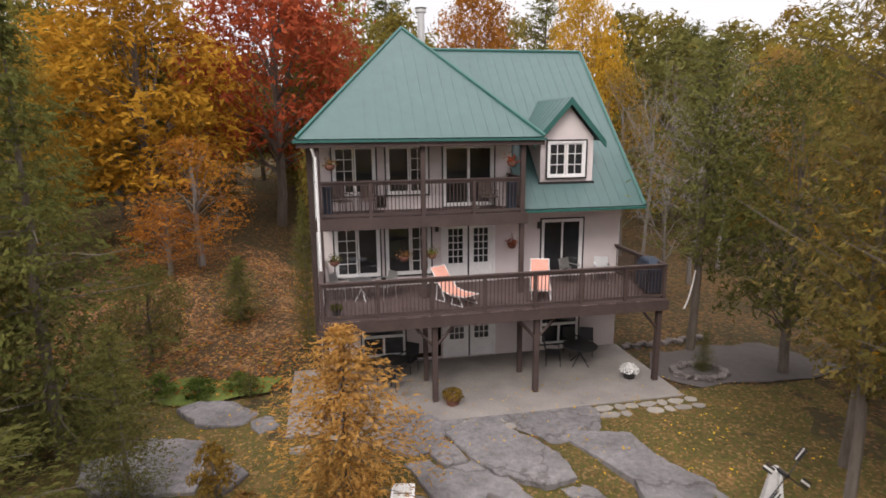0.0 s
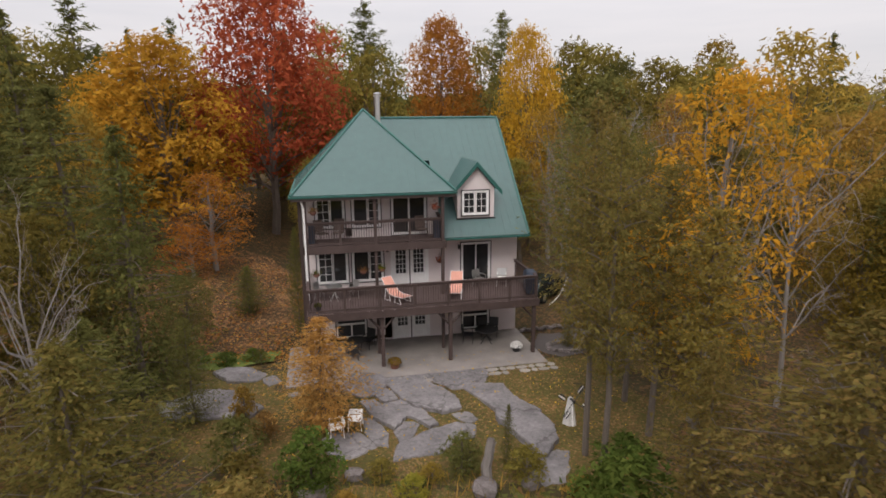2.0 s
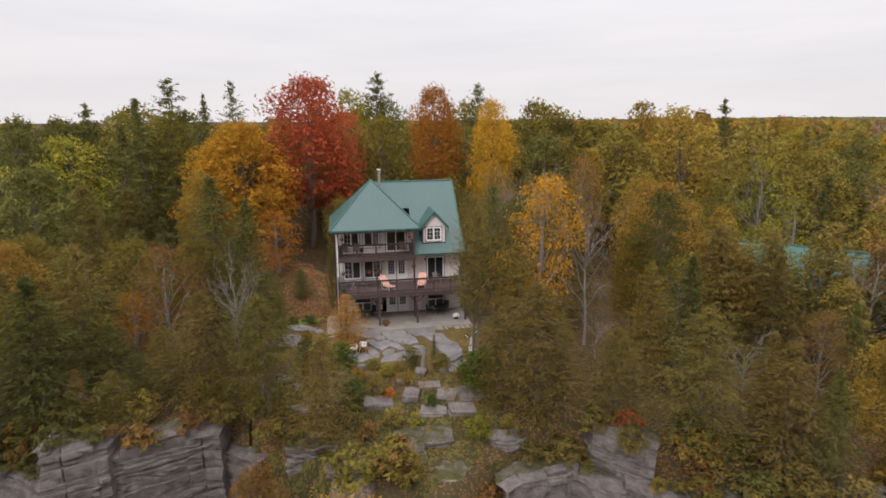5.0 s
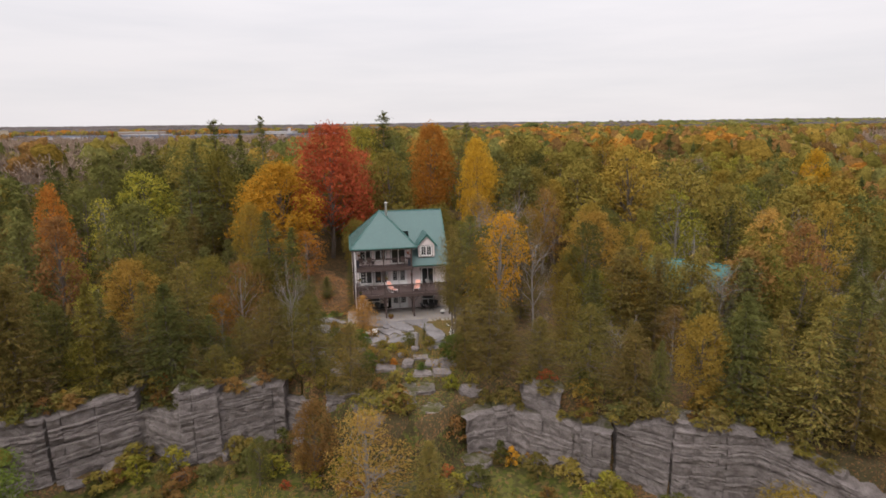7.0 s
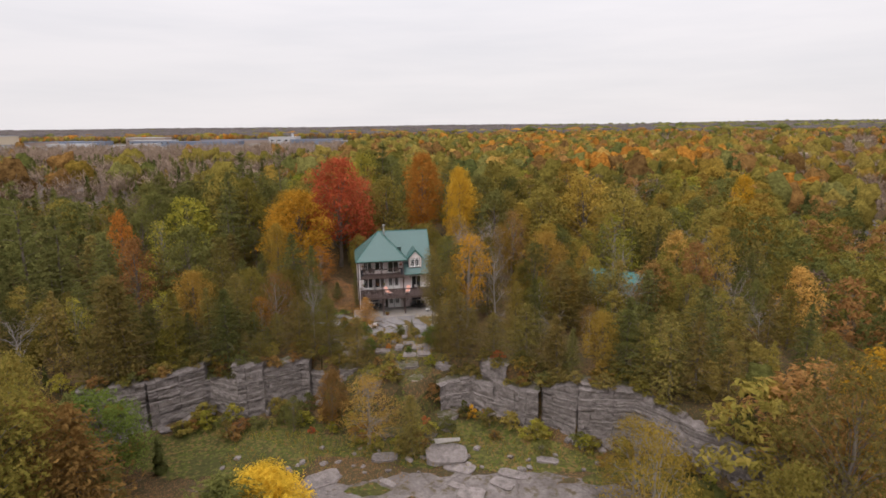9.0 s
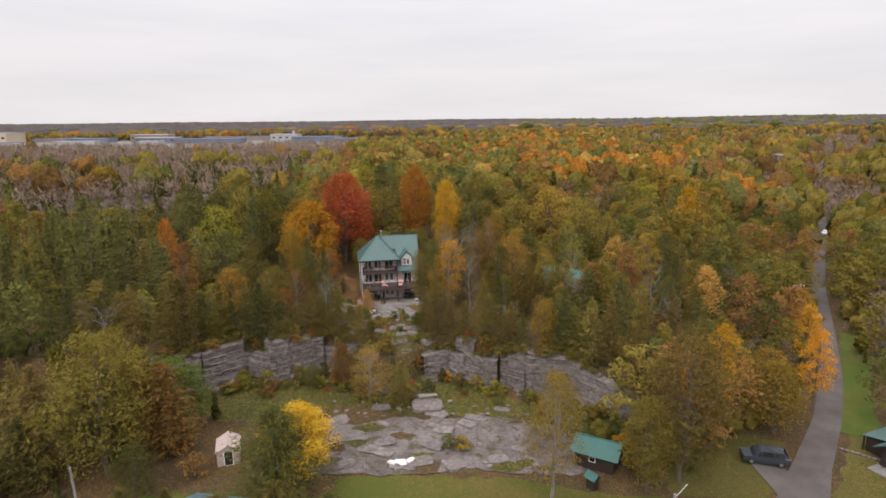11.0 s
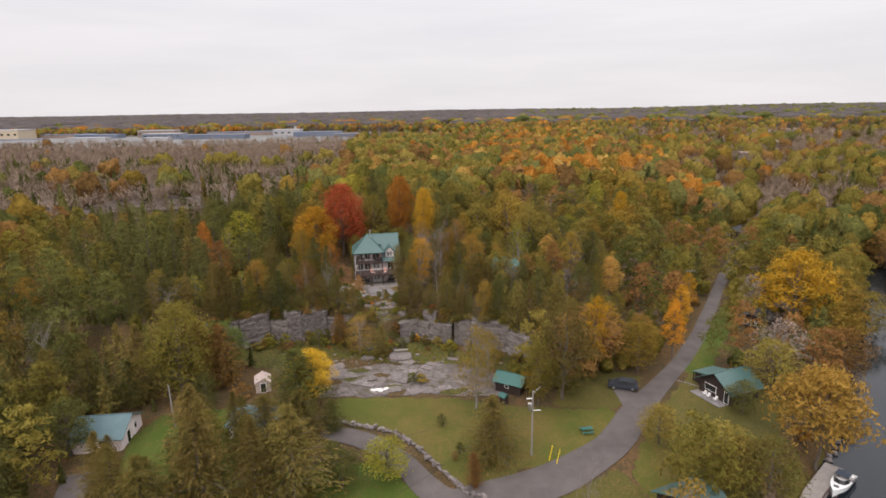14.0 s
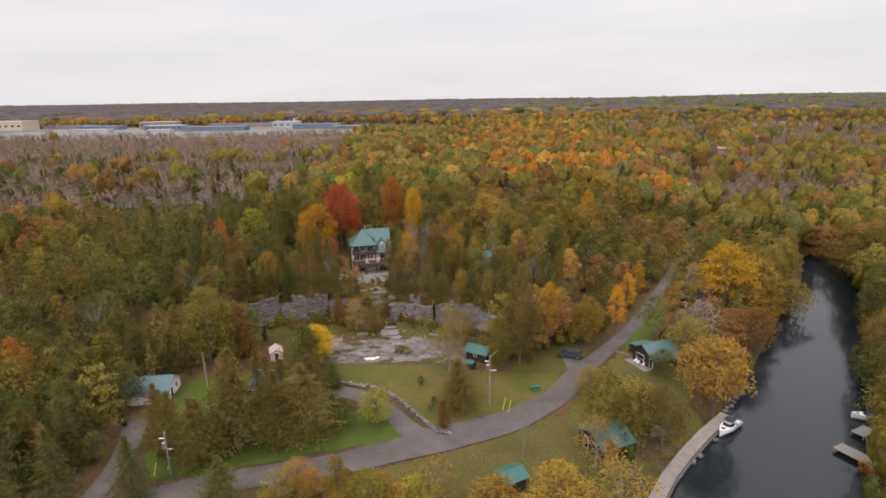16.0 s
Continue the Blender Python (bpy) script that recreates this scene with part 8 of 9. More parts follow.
def patio_chair(m, label, material, back=0.95):
    ob = empty("patio_chair", m, label, "chair", "patio chairs")
    part("seat", boxes((-0.25, -0.25, 0.40, 0.25, 0.25, 0.44), bevel=0.01), material, ob)
    bm = boxes((-0.25, 0.235, 0.46, 0.25, 0.27, back), bevel=0.01)
    bmesh.ops.rotate(bm, verts=bm.verts, cent=(0, 0.25, 0.44), matrix=Matrix.Rotation(radians(-12), 3, "X"))
    part("backrest", bm, material, ob)
    for x in (-0.23, 0.23):
        for y in (-0.23, 0.23):
            part("leg", rods(((x, y, 0.40), (x * 1.08, y * 1.1, 0.0), 0.014)), material, ob)
        part("armrest", boxes((x - 0.025, -0.22, 0.62, x + 0.025, 0.28, 0.645)), material, ob)
        part("arm_post", rods(((x, -0.2, 0.44), (x, -0.2, 0.62), 0.012)), material, ob)
    return ob


round_table(at_house(2.45, -1.45, 0.0), 0.5, 0.72, "dark round metal patio table under the deck", M_CHARCOAL)
round_table(at_house(9.15, -1.55, 0.0), 0.6, 0.72, "dark round metal patio table under the deck", M_CHARCOAL)
for u, v, t in ((1.75, -1.2, 80), (3.1, -0.85, -40), (2.2, -2.2, 190), (8.25, -1.3, 70), (9.75, -0.75, -25), (9.3, -0.6, 5)):
    patio_chair(at_house(u, v, 0.0, t), "dark sling patio chair on the concrete patio", M_CHARCOAL)
round_table(at_house(1.55, -1.5, DECK_Z), 0.38, 0.70, "small glass topped metal deck table", M_STEEL)
for u, v, t in ((2.35, -1.3, -60), (0.95, -1.2, 60), (8.95, -0.9, 25), (10.1, -1.0, -20)):
    patio_chair(at_house(u, v, DECK_Z, t), "pale metal deck chair with a curved back", M_STEEL, 0.85)
for u, v, t in ((1.1, -0.7, 30), (1.9, -0.6, -10)):
    patio_chair(at_house(u, v, BAL_Z, t), "brown sling chair on the balcony", M_CLOTH, 1.05)
patio_chair(at_house(6.0, -0.7, BAL_Z, 10), "brown sling chair on the balcony", M_CLOTH, 1.05)

# covered barbecue on the deck corner
grill = empty("barbecue", at_house(11.1, -2.55, DECK_Z, 78), "covered gas barbecue with a dark blue vinyl cover", "barbecue")
bm = bmesh.new()
prof = [(0.62, 0.28, 0.12), (0.62, 0.30, 0.85), (0.45, 0.27, 1.08), (0.36, 0.16, 1.14)]
rows = [[bm.verts.new((sx * w, sy * d, z)) for sx, sy in ((-1, -1), (1, -1), (1, 1), (-1, 1))] for w, d, z in prof]
for a, b in zip(rows[:-1], rows[1:]):
    for i in range(4):
        bm.faces.new((a[i], a[(i + 1) % 4], b[(i + 1) % 4], b[i]))
bm.faces.new(rows[-1])
bmesh.ops.bevel(bm, geom=list(bm.edges), offset=0.03, segments=1, affect="EDGES")
part("cover", bm, M_NAVY, grill)
for x in (-0.5, 0.5):
    for y in (-0.2, 0.2):
        part("leg", rods(((x, y, 0.0), (x, y, 0.2), 0.02)), M_CHARCOAL, grill)
# tall covered thing at the balcony ends
for u, h in ((0.62, 1.0), (6.62, 1.0)):
    cov = part("covered_heater", boxes((-0.16, -0.16, 0, 0.16, 0.16, h), bevel=0.05), M_NAVY)
    cov.matrix_basis = at_house(u, -1.25, BAL_Z)
    tagged(cov, "folded umbrella in a dark blue cover on the balcony", "umbrella")


def basket(u, v, w, flower, hang=0.45):
    ob = empty("hanging_basket", at_house(u, v, w), "hanging flower basket with fading plants", "hanging basket", "hanging baskets")
    bm = bmesh.new()
    bmesh.ops.create_uvsphere(bm, u_segments=12, v_segments=8, radius=0.16)
    bmesh.ops.bisect_plane(bm, geom=bm.verts[:] + bm.edges[:] + bm.faces[:], plane_co=(0, 0, 0.02), plane_no=(0, 0, 1), clear_outer=True)
    part("bowl", bm, M_POT, ob)
    part("hanger", rods(((0, 0, 0.02), (0, 0, hang), 0.006), ((-0.14, 0, 0.02), (0, 0, hang * 0.8), 0.004), ((0.14, 0, 0.02), (0, 0, hang * 0.8), 0.004), sides=4), M_CHARCOAL, ob)
    r = np.random.default_rng(int(u * 10))
    p = r.normal(size=(130, 3)) * np.array([0.11, 0.11, 0.07]) + np.array([0, 0, 0.08])
    tagged(link_mesh("foliage", quads_mesh("foliage", cards(r, p, p + np.array([0, 0, 0.3]), 0.06), LEAF[flower]), ob), kind="stuff")


for u, v, w, c in ((0.75, BV + 0.1, 4.22, "deep"), (2.95, BV + 0.1, 4.25, "rust"), (3.85, BV + 0.1, 4.3, "lime"), (7.0, -0.2, 4.2, "red"), (0.75, BV + 0.1, 7.2, "rust"), (6.5, BV + 0.1, 7.2, "red")):
    basket(u, v, w, c)
for u, w in ((8.05, 4.85), (4.3, 4.9), (7.2, 1.6)):
    ob = empty("wall_lamp", at_house(u, 0, w), "black wall lantern beside the door", "lamp", "wall lanterns")
    part("bracket", boxes((-0.04, -0.10, 0.05, 0.04, 0.0, 0.09)), M_BLACK, ob)
    part("lantern", boxes((-0.06, -0.16, -0.14, 0.06, -0.05, 0.06), bevel=0.012), M_CHARCOAL, ob)


def mum(m, pot, r, colour, label, seed):
    ob = empty("potted_mum", m, label, "potted plant")
    bm = bmesh.new()
    rod(bm, (0, 0, 0), (0, 0, 0.26), r * 0.55, r * 0.72, 14)
    part("pot", bm, pot, ob)
    g = np.random.default_rng(seed)
    d = unit(g.normal(size=(420, 3)))
    d[:, 2] = np.abs(d[:, 2])
    p = d * r * g.uniform(0.8, 1.05, (420, 1)) * np.array([1, 1, 0.8]) + np.array([0, 0, 0.24])
    link_mesh("bloom", quads_mesh("bloom", cards(g, p, d, 0.07), colour), ob)


mum(at_house(4.10, -3.55, 0.0), M_POT, 0.34, LEAF["gold"], "round potted golden chrysanthemum on the patio", 1)
mum(at_house(10.3, -2.95, 0.0), M_CHARCOAL, 0.32, M_PETAL, "potted white chrysanthemum in a dark pot", 2)
mum(at_house(0.75, -3.0, DECK_Z), M_CHARCOAL, 0.18, LEAF["deep"], "small dark planter box on the deck", 3)
mum(at_house(7.25, -0.9, 5.62), M_POT, 0.14, LEAF["red"], "small red potted flower by the balcony", 4)

# folding garden chairs, umbrella, fence post
for x, y, t in ((-1.6, 10.65, -70), (-0.95, 11.2, 0)):
    patio_chair(pose(x, y, gz(x, y) + 0.08, 0, 0, t), "white plastic garden chair on the flat rock", M_WHITE, 0.66)
mill = empty("garden_windmill", pose(7.34, 11.45, gz(7.34, 11.45), 0, 0, 12) @ Matrix.Diagonal((1.1, 1.1, 1.1, 1)), "small white garden windmill with slatted blades", "garden windmill")
prev = None
bm = bmesh.new()
for z, r in ((-0.1, 0.30), (0.12, 0.25), (0.3, 0.22), (0.7, 0.15), (0.95, 0.11), (1.02, 0.05)):
    row = [bm.verts.new((r * math.cos(i * math.pi / 3), r * math.sin(i * math.pi / 3), z)) for i in range(6)]
    if prev:
        for i in range(6):
            bm.faces.new((prev[i], prev[(i + 1) % 6], row[(i + 1) % 6], row[i]))
    prev = row
bm.faces.new(prev)
part("tower", bm, M_PALEWOOD, mill)
part("corner_post", rods(((0.02, -0.27, -0.1), (0.0, -0.12, 1.0), 0.03)), M_WHITE, mill)
part("hub", rods(((0, -0.05, 0.98), (0, -0.30, 0.98), 0.05), sides=8), M_CHARCOAL, mill)
for angle in (142, 232, 322, 52):
    c, s_ = math.cos(math.radians(angle)), math.sin(math.radians(angle))
    blade = part("blade", rods(((0, -0.28, 0.98), (0.64 * c, -0.28, 0.98 + 0.64 * s_), 0.012)), M_CHARCOAL, mill)
    for k in range(3):
        o = 0.03 + 0.05 * k
        bm = bmesh.new()
        q = [(0.36 * c - o * s_, 0.36 * s_ + o * c), (0.64 * c - o * s_, 0.64 * s_ + o * c), (0.64 * c - (o + 0.042) * s_, 0.64 * s_ + (o + 0.042) * c), (0.36 * c - (o + 0.042) * s_, 0.36 * s_ + (o + 0.042) * c)]
        f = [bm.verts.new((x, -0.29, 0.98 + z)) for x, z in q]
        g = [bm.verts.new((x, -0.28, 0.98 + z)) for x, z in q]
        bm.faces.new(f), bm.faces.new(g[::-1])
        for n in range(4):
            bm.faces.new((f[n], g[n], g[(n + 1) % 4], f[(n + 1) % 4]))
        part("slat", bm, M_WHITE if k == 1 else M_CHARCOAL, blade, "white slat" if k == 1 else "dark slat")
stump = empty("tree_stump", pose(3.75, 7.9, gz(3.75, 7.9), 0, 3, 20), "pale weathered standing stump in the rock garden", "stump")
link_mesh("trunk", quads_mesh("trunk", np.concatenate([limb(np.random.default_rng(2), (0, 0, -0.2), (0.1, 0, 1.5), 0.2, 0.13, 6, 0.02), limb(np.random.default_rng(3), (0.05, 0, 0.9), (0.35, 0.1, 1.3), 0.06, 0.02, 4)]), M_GREYBARK), stump)
tree("cedar", 4.5, 8.6, 2.4, "deep", 0.5, "small clipped green cedar beside the stump")
ring = empty("flower_bed", pose(0, 0, 0), "round flower bed edged with pale stones", "flower bed")
for i in range(16):
    a = i * 0.393
    x, y = 8.7 + 0.85 * math.cos(a), 18.35 + 0.6 * math.sin(a)
    link_mesh("stone", BOULDERS[i % 6], ring, pose(x, y, gz(x, y) + 0.1, 0, 0, 57 * i) @ Matrix.Diagonal((0.32, 0.26, 0.22, 1)))
tree("cedar", 8.9, 18.5, 1.5, "pine", 0.9, "small conical evergreen in the stone-edged bed")
border = empty("stone_border", pose(0, 0, 0), "low border of pale stones along the garden path", "stone border")
for i in range(22):
    x = 6.9 + 0.165 * i
    y = 20.7 + 0.28 * (x - 6.9) + 0.12 * math.sin(i * 1.7)
    link_mesh("stone", BOULDERS[i % 6], border, pose(x, y, gz(x, y) + 0.08, 6 * math.sin(i), 0, 57 * i) @ Matrix.Diagonal((0.26 + 0.07 * math.sin(2.3 * i), 0.24, 0.2, 1)))
hose = bmesh.new()
hose_pts = [Vector((7.75 + 1.45 * t, 17.75 + 2.6 * t, 2.5 - 0.15 * t + 0.75 * t ** 2.5)) for t in [q / 9 for q in range(10)]]
for a, b in zip(hose_pts[:-1], hose_pts[1:]):
    rod(hose, a, b, 0.028)
hb = part("hose", hose, M_PALEWOOD)
tagged(hb, "pale hose slung from the deck corner to a trunk", "hose")

# ---- neighbouring buildings ----
def gable_house(name, m, w, d, h, rise, wall, roof_mat, label, eave=0.5, openings=(), log=0.0, category="cabin"):
    """A small gabled building: walls, two roof slopes with thickness, gables, windows and doors on its -y and -x sides."""
    ob = empty(name, m, label, category)
    for x0, y0, x1, y1 in ((-w / 2, -d / 2, w / 2, -d / 2 + 0.15), (-w / 2, d / 2 - 0.15, w / 2, d / 2), (-w / 2, -d / 2 + 0.15, -w / 2 + 0.15, d / 2 - 0.15), (w / 2 - 0.15, -d / 2 + 0.15, w / 2, d / 2 - 0.15)):
        part("wall", boxes((x0, y0, -0.4, x1, y1, h)), wall, ob)
    for y in (-d / 2, d / 2 - 0.12):
        bm = bmesh.new()
        pv = [(-w / 2, y, h), (w / 2, y, h), (0, y, h + rise)]
        gv = [bm.verts.new(p) for p in pv] + [bm.verts.new((p[0], p[1] + 0.12, p[2])) for p in pv]
        for f in ((0, 1, 2), (5, 4, 3), (0, 3, 4, 1), (1, 4, 5, 2), (2, 5, 3, 0)):
            bm.faces.new([gv[i] for i in f])
        bmesh.ops.recalc_face_normals(bm, faces=bm.faces)
        part("gable", bm, wall, ob)
    k = eave * rise / (w / 2)
    for s in (-1, 1):
        bm = bmesh.new()
        slab_poly(bm, [(s * (w / 2 + eave), -d / 2 - eave, h - k + 0.05), (s * (w / 2 + eave), d / 2 + eave, h - k + 0.05), (0, d / 2 + eave, h + rise + 0.05), (0, -d / 2 - eave, h + rise + 0.05)], 0.1)
        part("roof", bm, roof_mat, ob)
    part("ridge_cap", rods(((0, -d / 2 - eave, h + rise + 0.06), (0, d / 2 + eave, h + rise + 0.06), 0.08), sides=6), roof_mat, ob)
    for side_, a, z0, ww, hh, kind in openings:
        if side_ == "f":
            fr = boxes((a - ww / 2 - 0.09, -d / 2 - 0.05, z0 - 0.09, a + ww / 2 + 0.09, -d / 2 - 0.003, z0 + hh + 0.09))
            gl = boxes((a - ww / 2, -d / 2 - 0.065, z0, a + ww / 2, -d / 2 - 0.052, z0 + hh))
        else:
            fr = boxes((-w / 2 - 0.05, a - ww / 2 - 0.09, z0 - 0.09, -w / 2 - 0.003, a + ww / 2 + 0.09, z0 + hh + 0.09))
            gl = boxes((-w / 2 - 0.065, a - ww / 2, z0, -w / 2 - 0.052, a + ww / 2, z0 + hh))
        op = part(kind, fr, M_WHITE, ob)
        part("pane", gl, M_GLASS, op)
    return ob


cabin = gable_house("log_cabin", pose(67.6, -26.2, gz(67, -26), 0, 0, -66), 6.4, 6.4, 2.6, 2.0, M_LOG, M_GREENROOF, "dark brown log cabin with a green metal roof", 0.7, [("f", -0.9, 1.0, 2.2, 1.0, "window"), ("f", 2.4, 0.2, 0.8, 1.9, "door"), ("l", -2.6, 1.0, 0.8, 0.9, "window")])
bm = bmesh.new()
slab_poly(bm, [(-6.2, -2.0, 2.05), (-6.2, 3.0, 2.05), (-3.0, 3.0, 2.75), (-3.0, -2.0, 2.75)], 0.1)
part("porch_roof", bm, M_GREENROOF, cabin)
for x, y in ((-6.0, -1.8), (-6.0, 0.6), (-6.0, 2.8)):
    part("porch_post", boxes((x - 0.08, y - 0.08, -0.3, x + 0.08, y + 0.08, 2.1)), M_LOG, cabin)
porch = part("porch_wall", boxes((-5.8, -1.7, -0.3, -3.2, 2.7, 2.05)), M_LOG, cabin)
part("stoop", boxes((-3.4, -5.2, -0.35, 2.8, -3.2, 0.08)), M_SLAB, cabin, "stone terrace before the cabin")
for x, y, t in ((-1.2, -4.2, 0), (-0.3, -4.3, 10), (1.0, -4.1, 0)):
    patio_chair(cabin.matrix_basis @ pose(x, y, 0.1, 0, 0, t), "white garden chair before the log cabin", M_WHITE, 0.9)
gable_house("shed", pose(30.6, -24.2, gz(30, -24), 0, 0, 62), 3.6, 4.6, 2.2, 0.9, M_LOG, M_GREENTRIM, "small dark shed with a green metal roof", 0.5, [("l", 0.2, 1.1, 0.6, 0.5, "window")], category="shed")
gable_house("privy", pose(28.9, -29.0, gz(28, -29), 0, 0, 40), 1.0, 1.0, 1.5, 0.35, M_LOG, M_GREENTRIM, "tiny dark wooden shelter with a green roof", 0.25, category="shelter")
gable_house("cottage", pose(-32.6, -39.9, gz(-33, -41), 0, 0, 97), 7.2, 7.0, 2.3, 1.8, M_STUCCO, M_BLUEROOF, "pale pink cottage with a blue-green metal roof", 0.5, [("f", 1.3, 1.0, 0.7, 1.0, "window"), ("f", -1.1, 0.1, 0.9, 1.9, "door"), ("l", -1.0, 1.0, 1.3, 0.8, "window")], category="cottage")
gable_house("cottage", pose(-9.8, -37.6, gz(-10, -38), 0, 0, 82), 6.0, 7.0, 2.4, 1.2, M_WHITE, M_BLUEROOF, "low white cottage with a blue-green roof among cedars", 0.5, [("f", 0.8, 1.0, 1.0, 1.0, "window")], category="cottage")
gable_house("boathouse", pose(49.4, -57.0, gz(50, -58), 0, 0, -65), 6.2, 5.4, 2.5, 1.5, M_LOG, M_GREENROOF, "brown cabin with a green metal roof near the river", 0.6, [("f", 0.9, 0.9, 1.0, 1.0, "window"), ("f", -1.2, 0.1, 0.9, 1.9, "door")])
gable_house("shed", pose(33.4, -66.6, gz(33, -66), 0, 0, -60), 3.2, 3.4, 2.2, 0.8, M_LOG, M_GREENTRIM, "small shed with a green metal roof by the lane", 0.4, category="shed")
gable_house("storage_shed", pose(-14.0, -23.6, gz(-14, -24), 0, 0, 20), 2.6, 3.2, 1.9, 0.7, M_TARP, M_TARP, "pale storage shed with a pale pinkish roof", 0.15, [("f", 0.0, 0.05, 0.9, 1.7, "door")], category="shed")
gable_house("neighbour_house", pose(34.0, 15.6, gz(36, 16) - 0.6, 0, 0, 56), 6.4, 8.0, 5.6, 2.2, M_STUCCO, M_GREENTRIM, "house with a blue-green metal roof among the trees", 0.6, [("f", -1.6, 3.4, 1.1, 1.3, "window"), ("f", 1.6, 3.4, 1.1, 1.3, "window")], category="house")
gable_house("cabin", pose(88.4, 5.6, gz(88, 6), 0, 0, -50), 5.0, 6.0, 2.4, 1.2, M_LOG, M_BLACKROOF, "dark cabin under the yellow maple", 0.5, [("f", -1.2, 0.9, 0.8, 1.0, "window"), ("f", 0.2, 0.9, 0.8, 1.0, "window"), ("f", 1.5, 0.9, 0.8, 1.0, "window")])
gable_house("cabin", pose(124.7, 95, gz(124.7, 95), 0, 0, -50), 7.0, 6.0, 2.6, 1.4, M_LOG, M_BLACKROOF, "dark cabin beside the far lane", 0.5, [("f", -1.2, 0.9, 1.0, 1.0, "window")])
gable_house("cabin", pose(157.9, 99, gz(157.9, 99), 0, 0, -40), 7.0, 7.0, 2.8, 1.6, M_WHITE, M_BLACKROOF, "pale cottage near the river bend", 0.5, [("f", -1.2, 0.9, 1.2, 1.0, "window")])

# ---- vehicles and boats ----
def car_mesh(profile, half):
    bm = bmesh.new()
    rows = []
    for x, z0, z1, z2 in profile:
        up = 0.82 if z2 > z1 + 0.05 else 0.97
        rows.append([bm.verts.new((x, y, z)) for y, z in ((-half * 0.94, z0), (-half, (z0 + z1) / 2), (-half * 0.97, z1), (-half * up, z2), (half * up, z2), (half * 0.97, z1), (half, (z0 + z1) / 2), (half * 0.94, z0))])
    for a, b in zip(rows[:-1], rows[1:]):
        for i in range(8):
            bm.faces.new((a[i], a[(i + 1) % 8], b[(i + 1) % 8], b[i]))
    bm.faces.new(rows[0][::-1]), bm.faces.new(rows[-1])
    bmesh.ops.recalc_face_normals(bm, faces=bm.faces)
    return bm


def car(name, m, paint, label, van=True):
    ob = empty(name, m, label, "car")
    L = 5.1 if van else 4.6
    h = 1.75 if van else 1.45
    prof = [(-L / 2, 0.45, 0.75, 0.80), (-L / 2 + 0.12, 0.28, 0.90, 0.95), (-L / 2 + 1.05, 0.25, 1.02, 1.06), (-L / 2 + 1.9, 0.25, 1.08, h - 0.05), (-0.2, 0.25, 1.1, h), (L / 2 - 0.75, 0.25, 1.1, h - 0.04), (L / 2 - 0.12, 0.28, 1.05, 1.18), (L / 2, 0.45, 0.9, 0.95)]
    body = part("body", car_mesh(prof, 0.95), paint, ob)
    for s in (-1, 1):
        for x0, x1 in ((-L / 2 + 1.6, -0.55), (-0.45, 0.75), (0.85, L / 2 - 0.75)):
            bm = bmesh.new()
            b0 = 0.25 if x0 < -0.7 else 0.0
            q = [(x0, s * 0.952, 1.13), (x1, s * 0.952, 1.13), (x1 - 0.03, s * 0.815, h - 0.12), (x0 + b0 + 0.03, s * 0.815, h - 0.12)]
            f = [bm.verts.new(p) for p in q] + [bm.verts.new((p[0], p[1] - s * 0.02, p[2])) for p in q]
            for k in ((0, 1, 2, 3), (7, 6, 5, 4), (0, 4, 5, 1), (1, 5, 6, 2), (2, 6, 7, 3), (3, 7, 4, 0)):
                bm.faces.new([f[i] for i in k])
            bmesh.ops.recalc_face_normals(bm, faces=bm.faces)
            part("side_window", bm, M_GLASS, body)
        for x in (-L / 2 + 0.95, L / 2 - 1.0):
            wheel = part("wheel", rods(((x, s * 0.72, 0.34), (x, s * 0.96, 0.34), 0.34), sides=18), M_TYRE, ob)
            part("rim", rods(((x, s * 0.955, 0.34), (x, s * 0.975, 0.34), 0.21), sides=14), M_STEEL, wheel)
        part("headlight", boxes((-L / 2 - 0.012, s * 0.72 - 0.16, 0.68, -L / 2 + 0.1, s * 0.72 + 0.16, 0.84)), M_GLASS, ob)
        part("tail_light", boxes((L / 2 - 0.1, s * 0.8 - 0.08, 0.80, L / 2 + 0.012, s * 0.8 + 0.08, 1.12)), M_TAIL, ob)
    part("windscreen", boxes((-L / 2 + 1.22, -0.72, 1.12, -L / 2 + 1.30, 0.72, h - 0.22)), M_GLASS, ob)
    part("rear_window", boxes((L / 2 - 0.42, -0.7, 1.15, L / 2 - 0.34, 0.7, h - 0.14)), M_GLASS, ob)
    part("roof_rack", rods(((-0.6, -0.62, h + 0.05), (1.6, -0.62, h + 0.03), 0.02), ((-0.6, 0.62, h + 0.05), (1.6, 0.62, h + 0.03), 0.02)), M_CHARCOAL, ob)
    part("number_plate", boxes((L / 2 + 0.002, -0.26, 0.62, L / 2 + 0.015, 0.26, 0.74)), M_WHITE, ob)
    return ob


car("minivan", pose(50.2, -24.2, gz(50, -24) + 0.15, 0, 0, -14), M_VAN, "dark blue-grey minivan parked beside the lane")
car("car", pose(9.2, 27.6, gz(9.2, 27.6) + 0.02, 0, 0, -128), surface("dark_green_car_paint", (0.010, 0.024, 0.022), (0.016, 0.034, 0.031), 1.0, 12.0, 0.2, 0.3, 0.02, spec=0.6), "dark green car parked behind the house", False)
car("car", pose(139.8, 109.8, gz(139.8, 109.8) + 0.15, 0, 0, 52), M_GEL, "white car parked far along the lane", False)


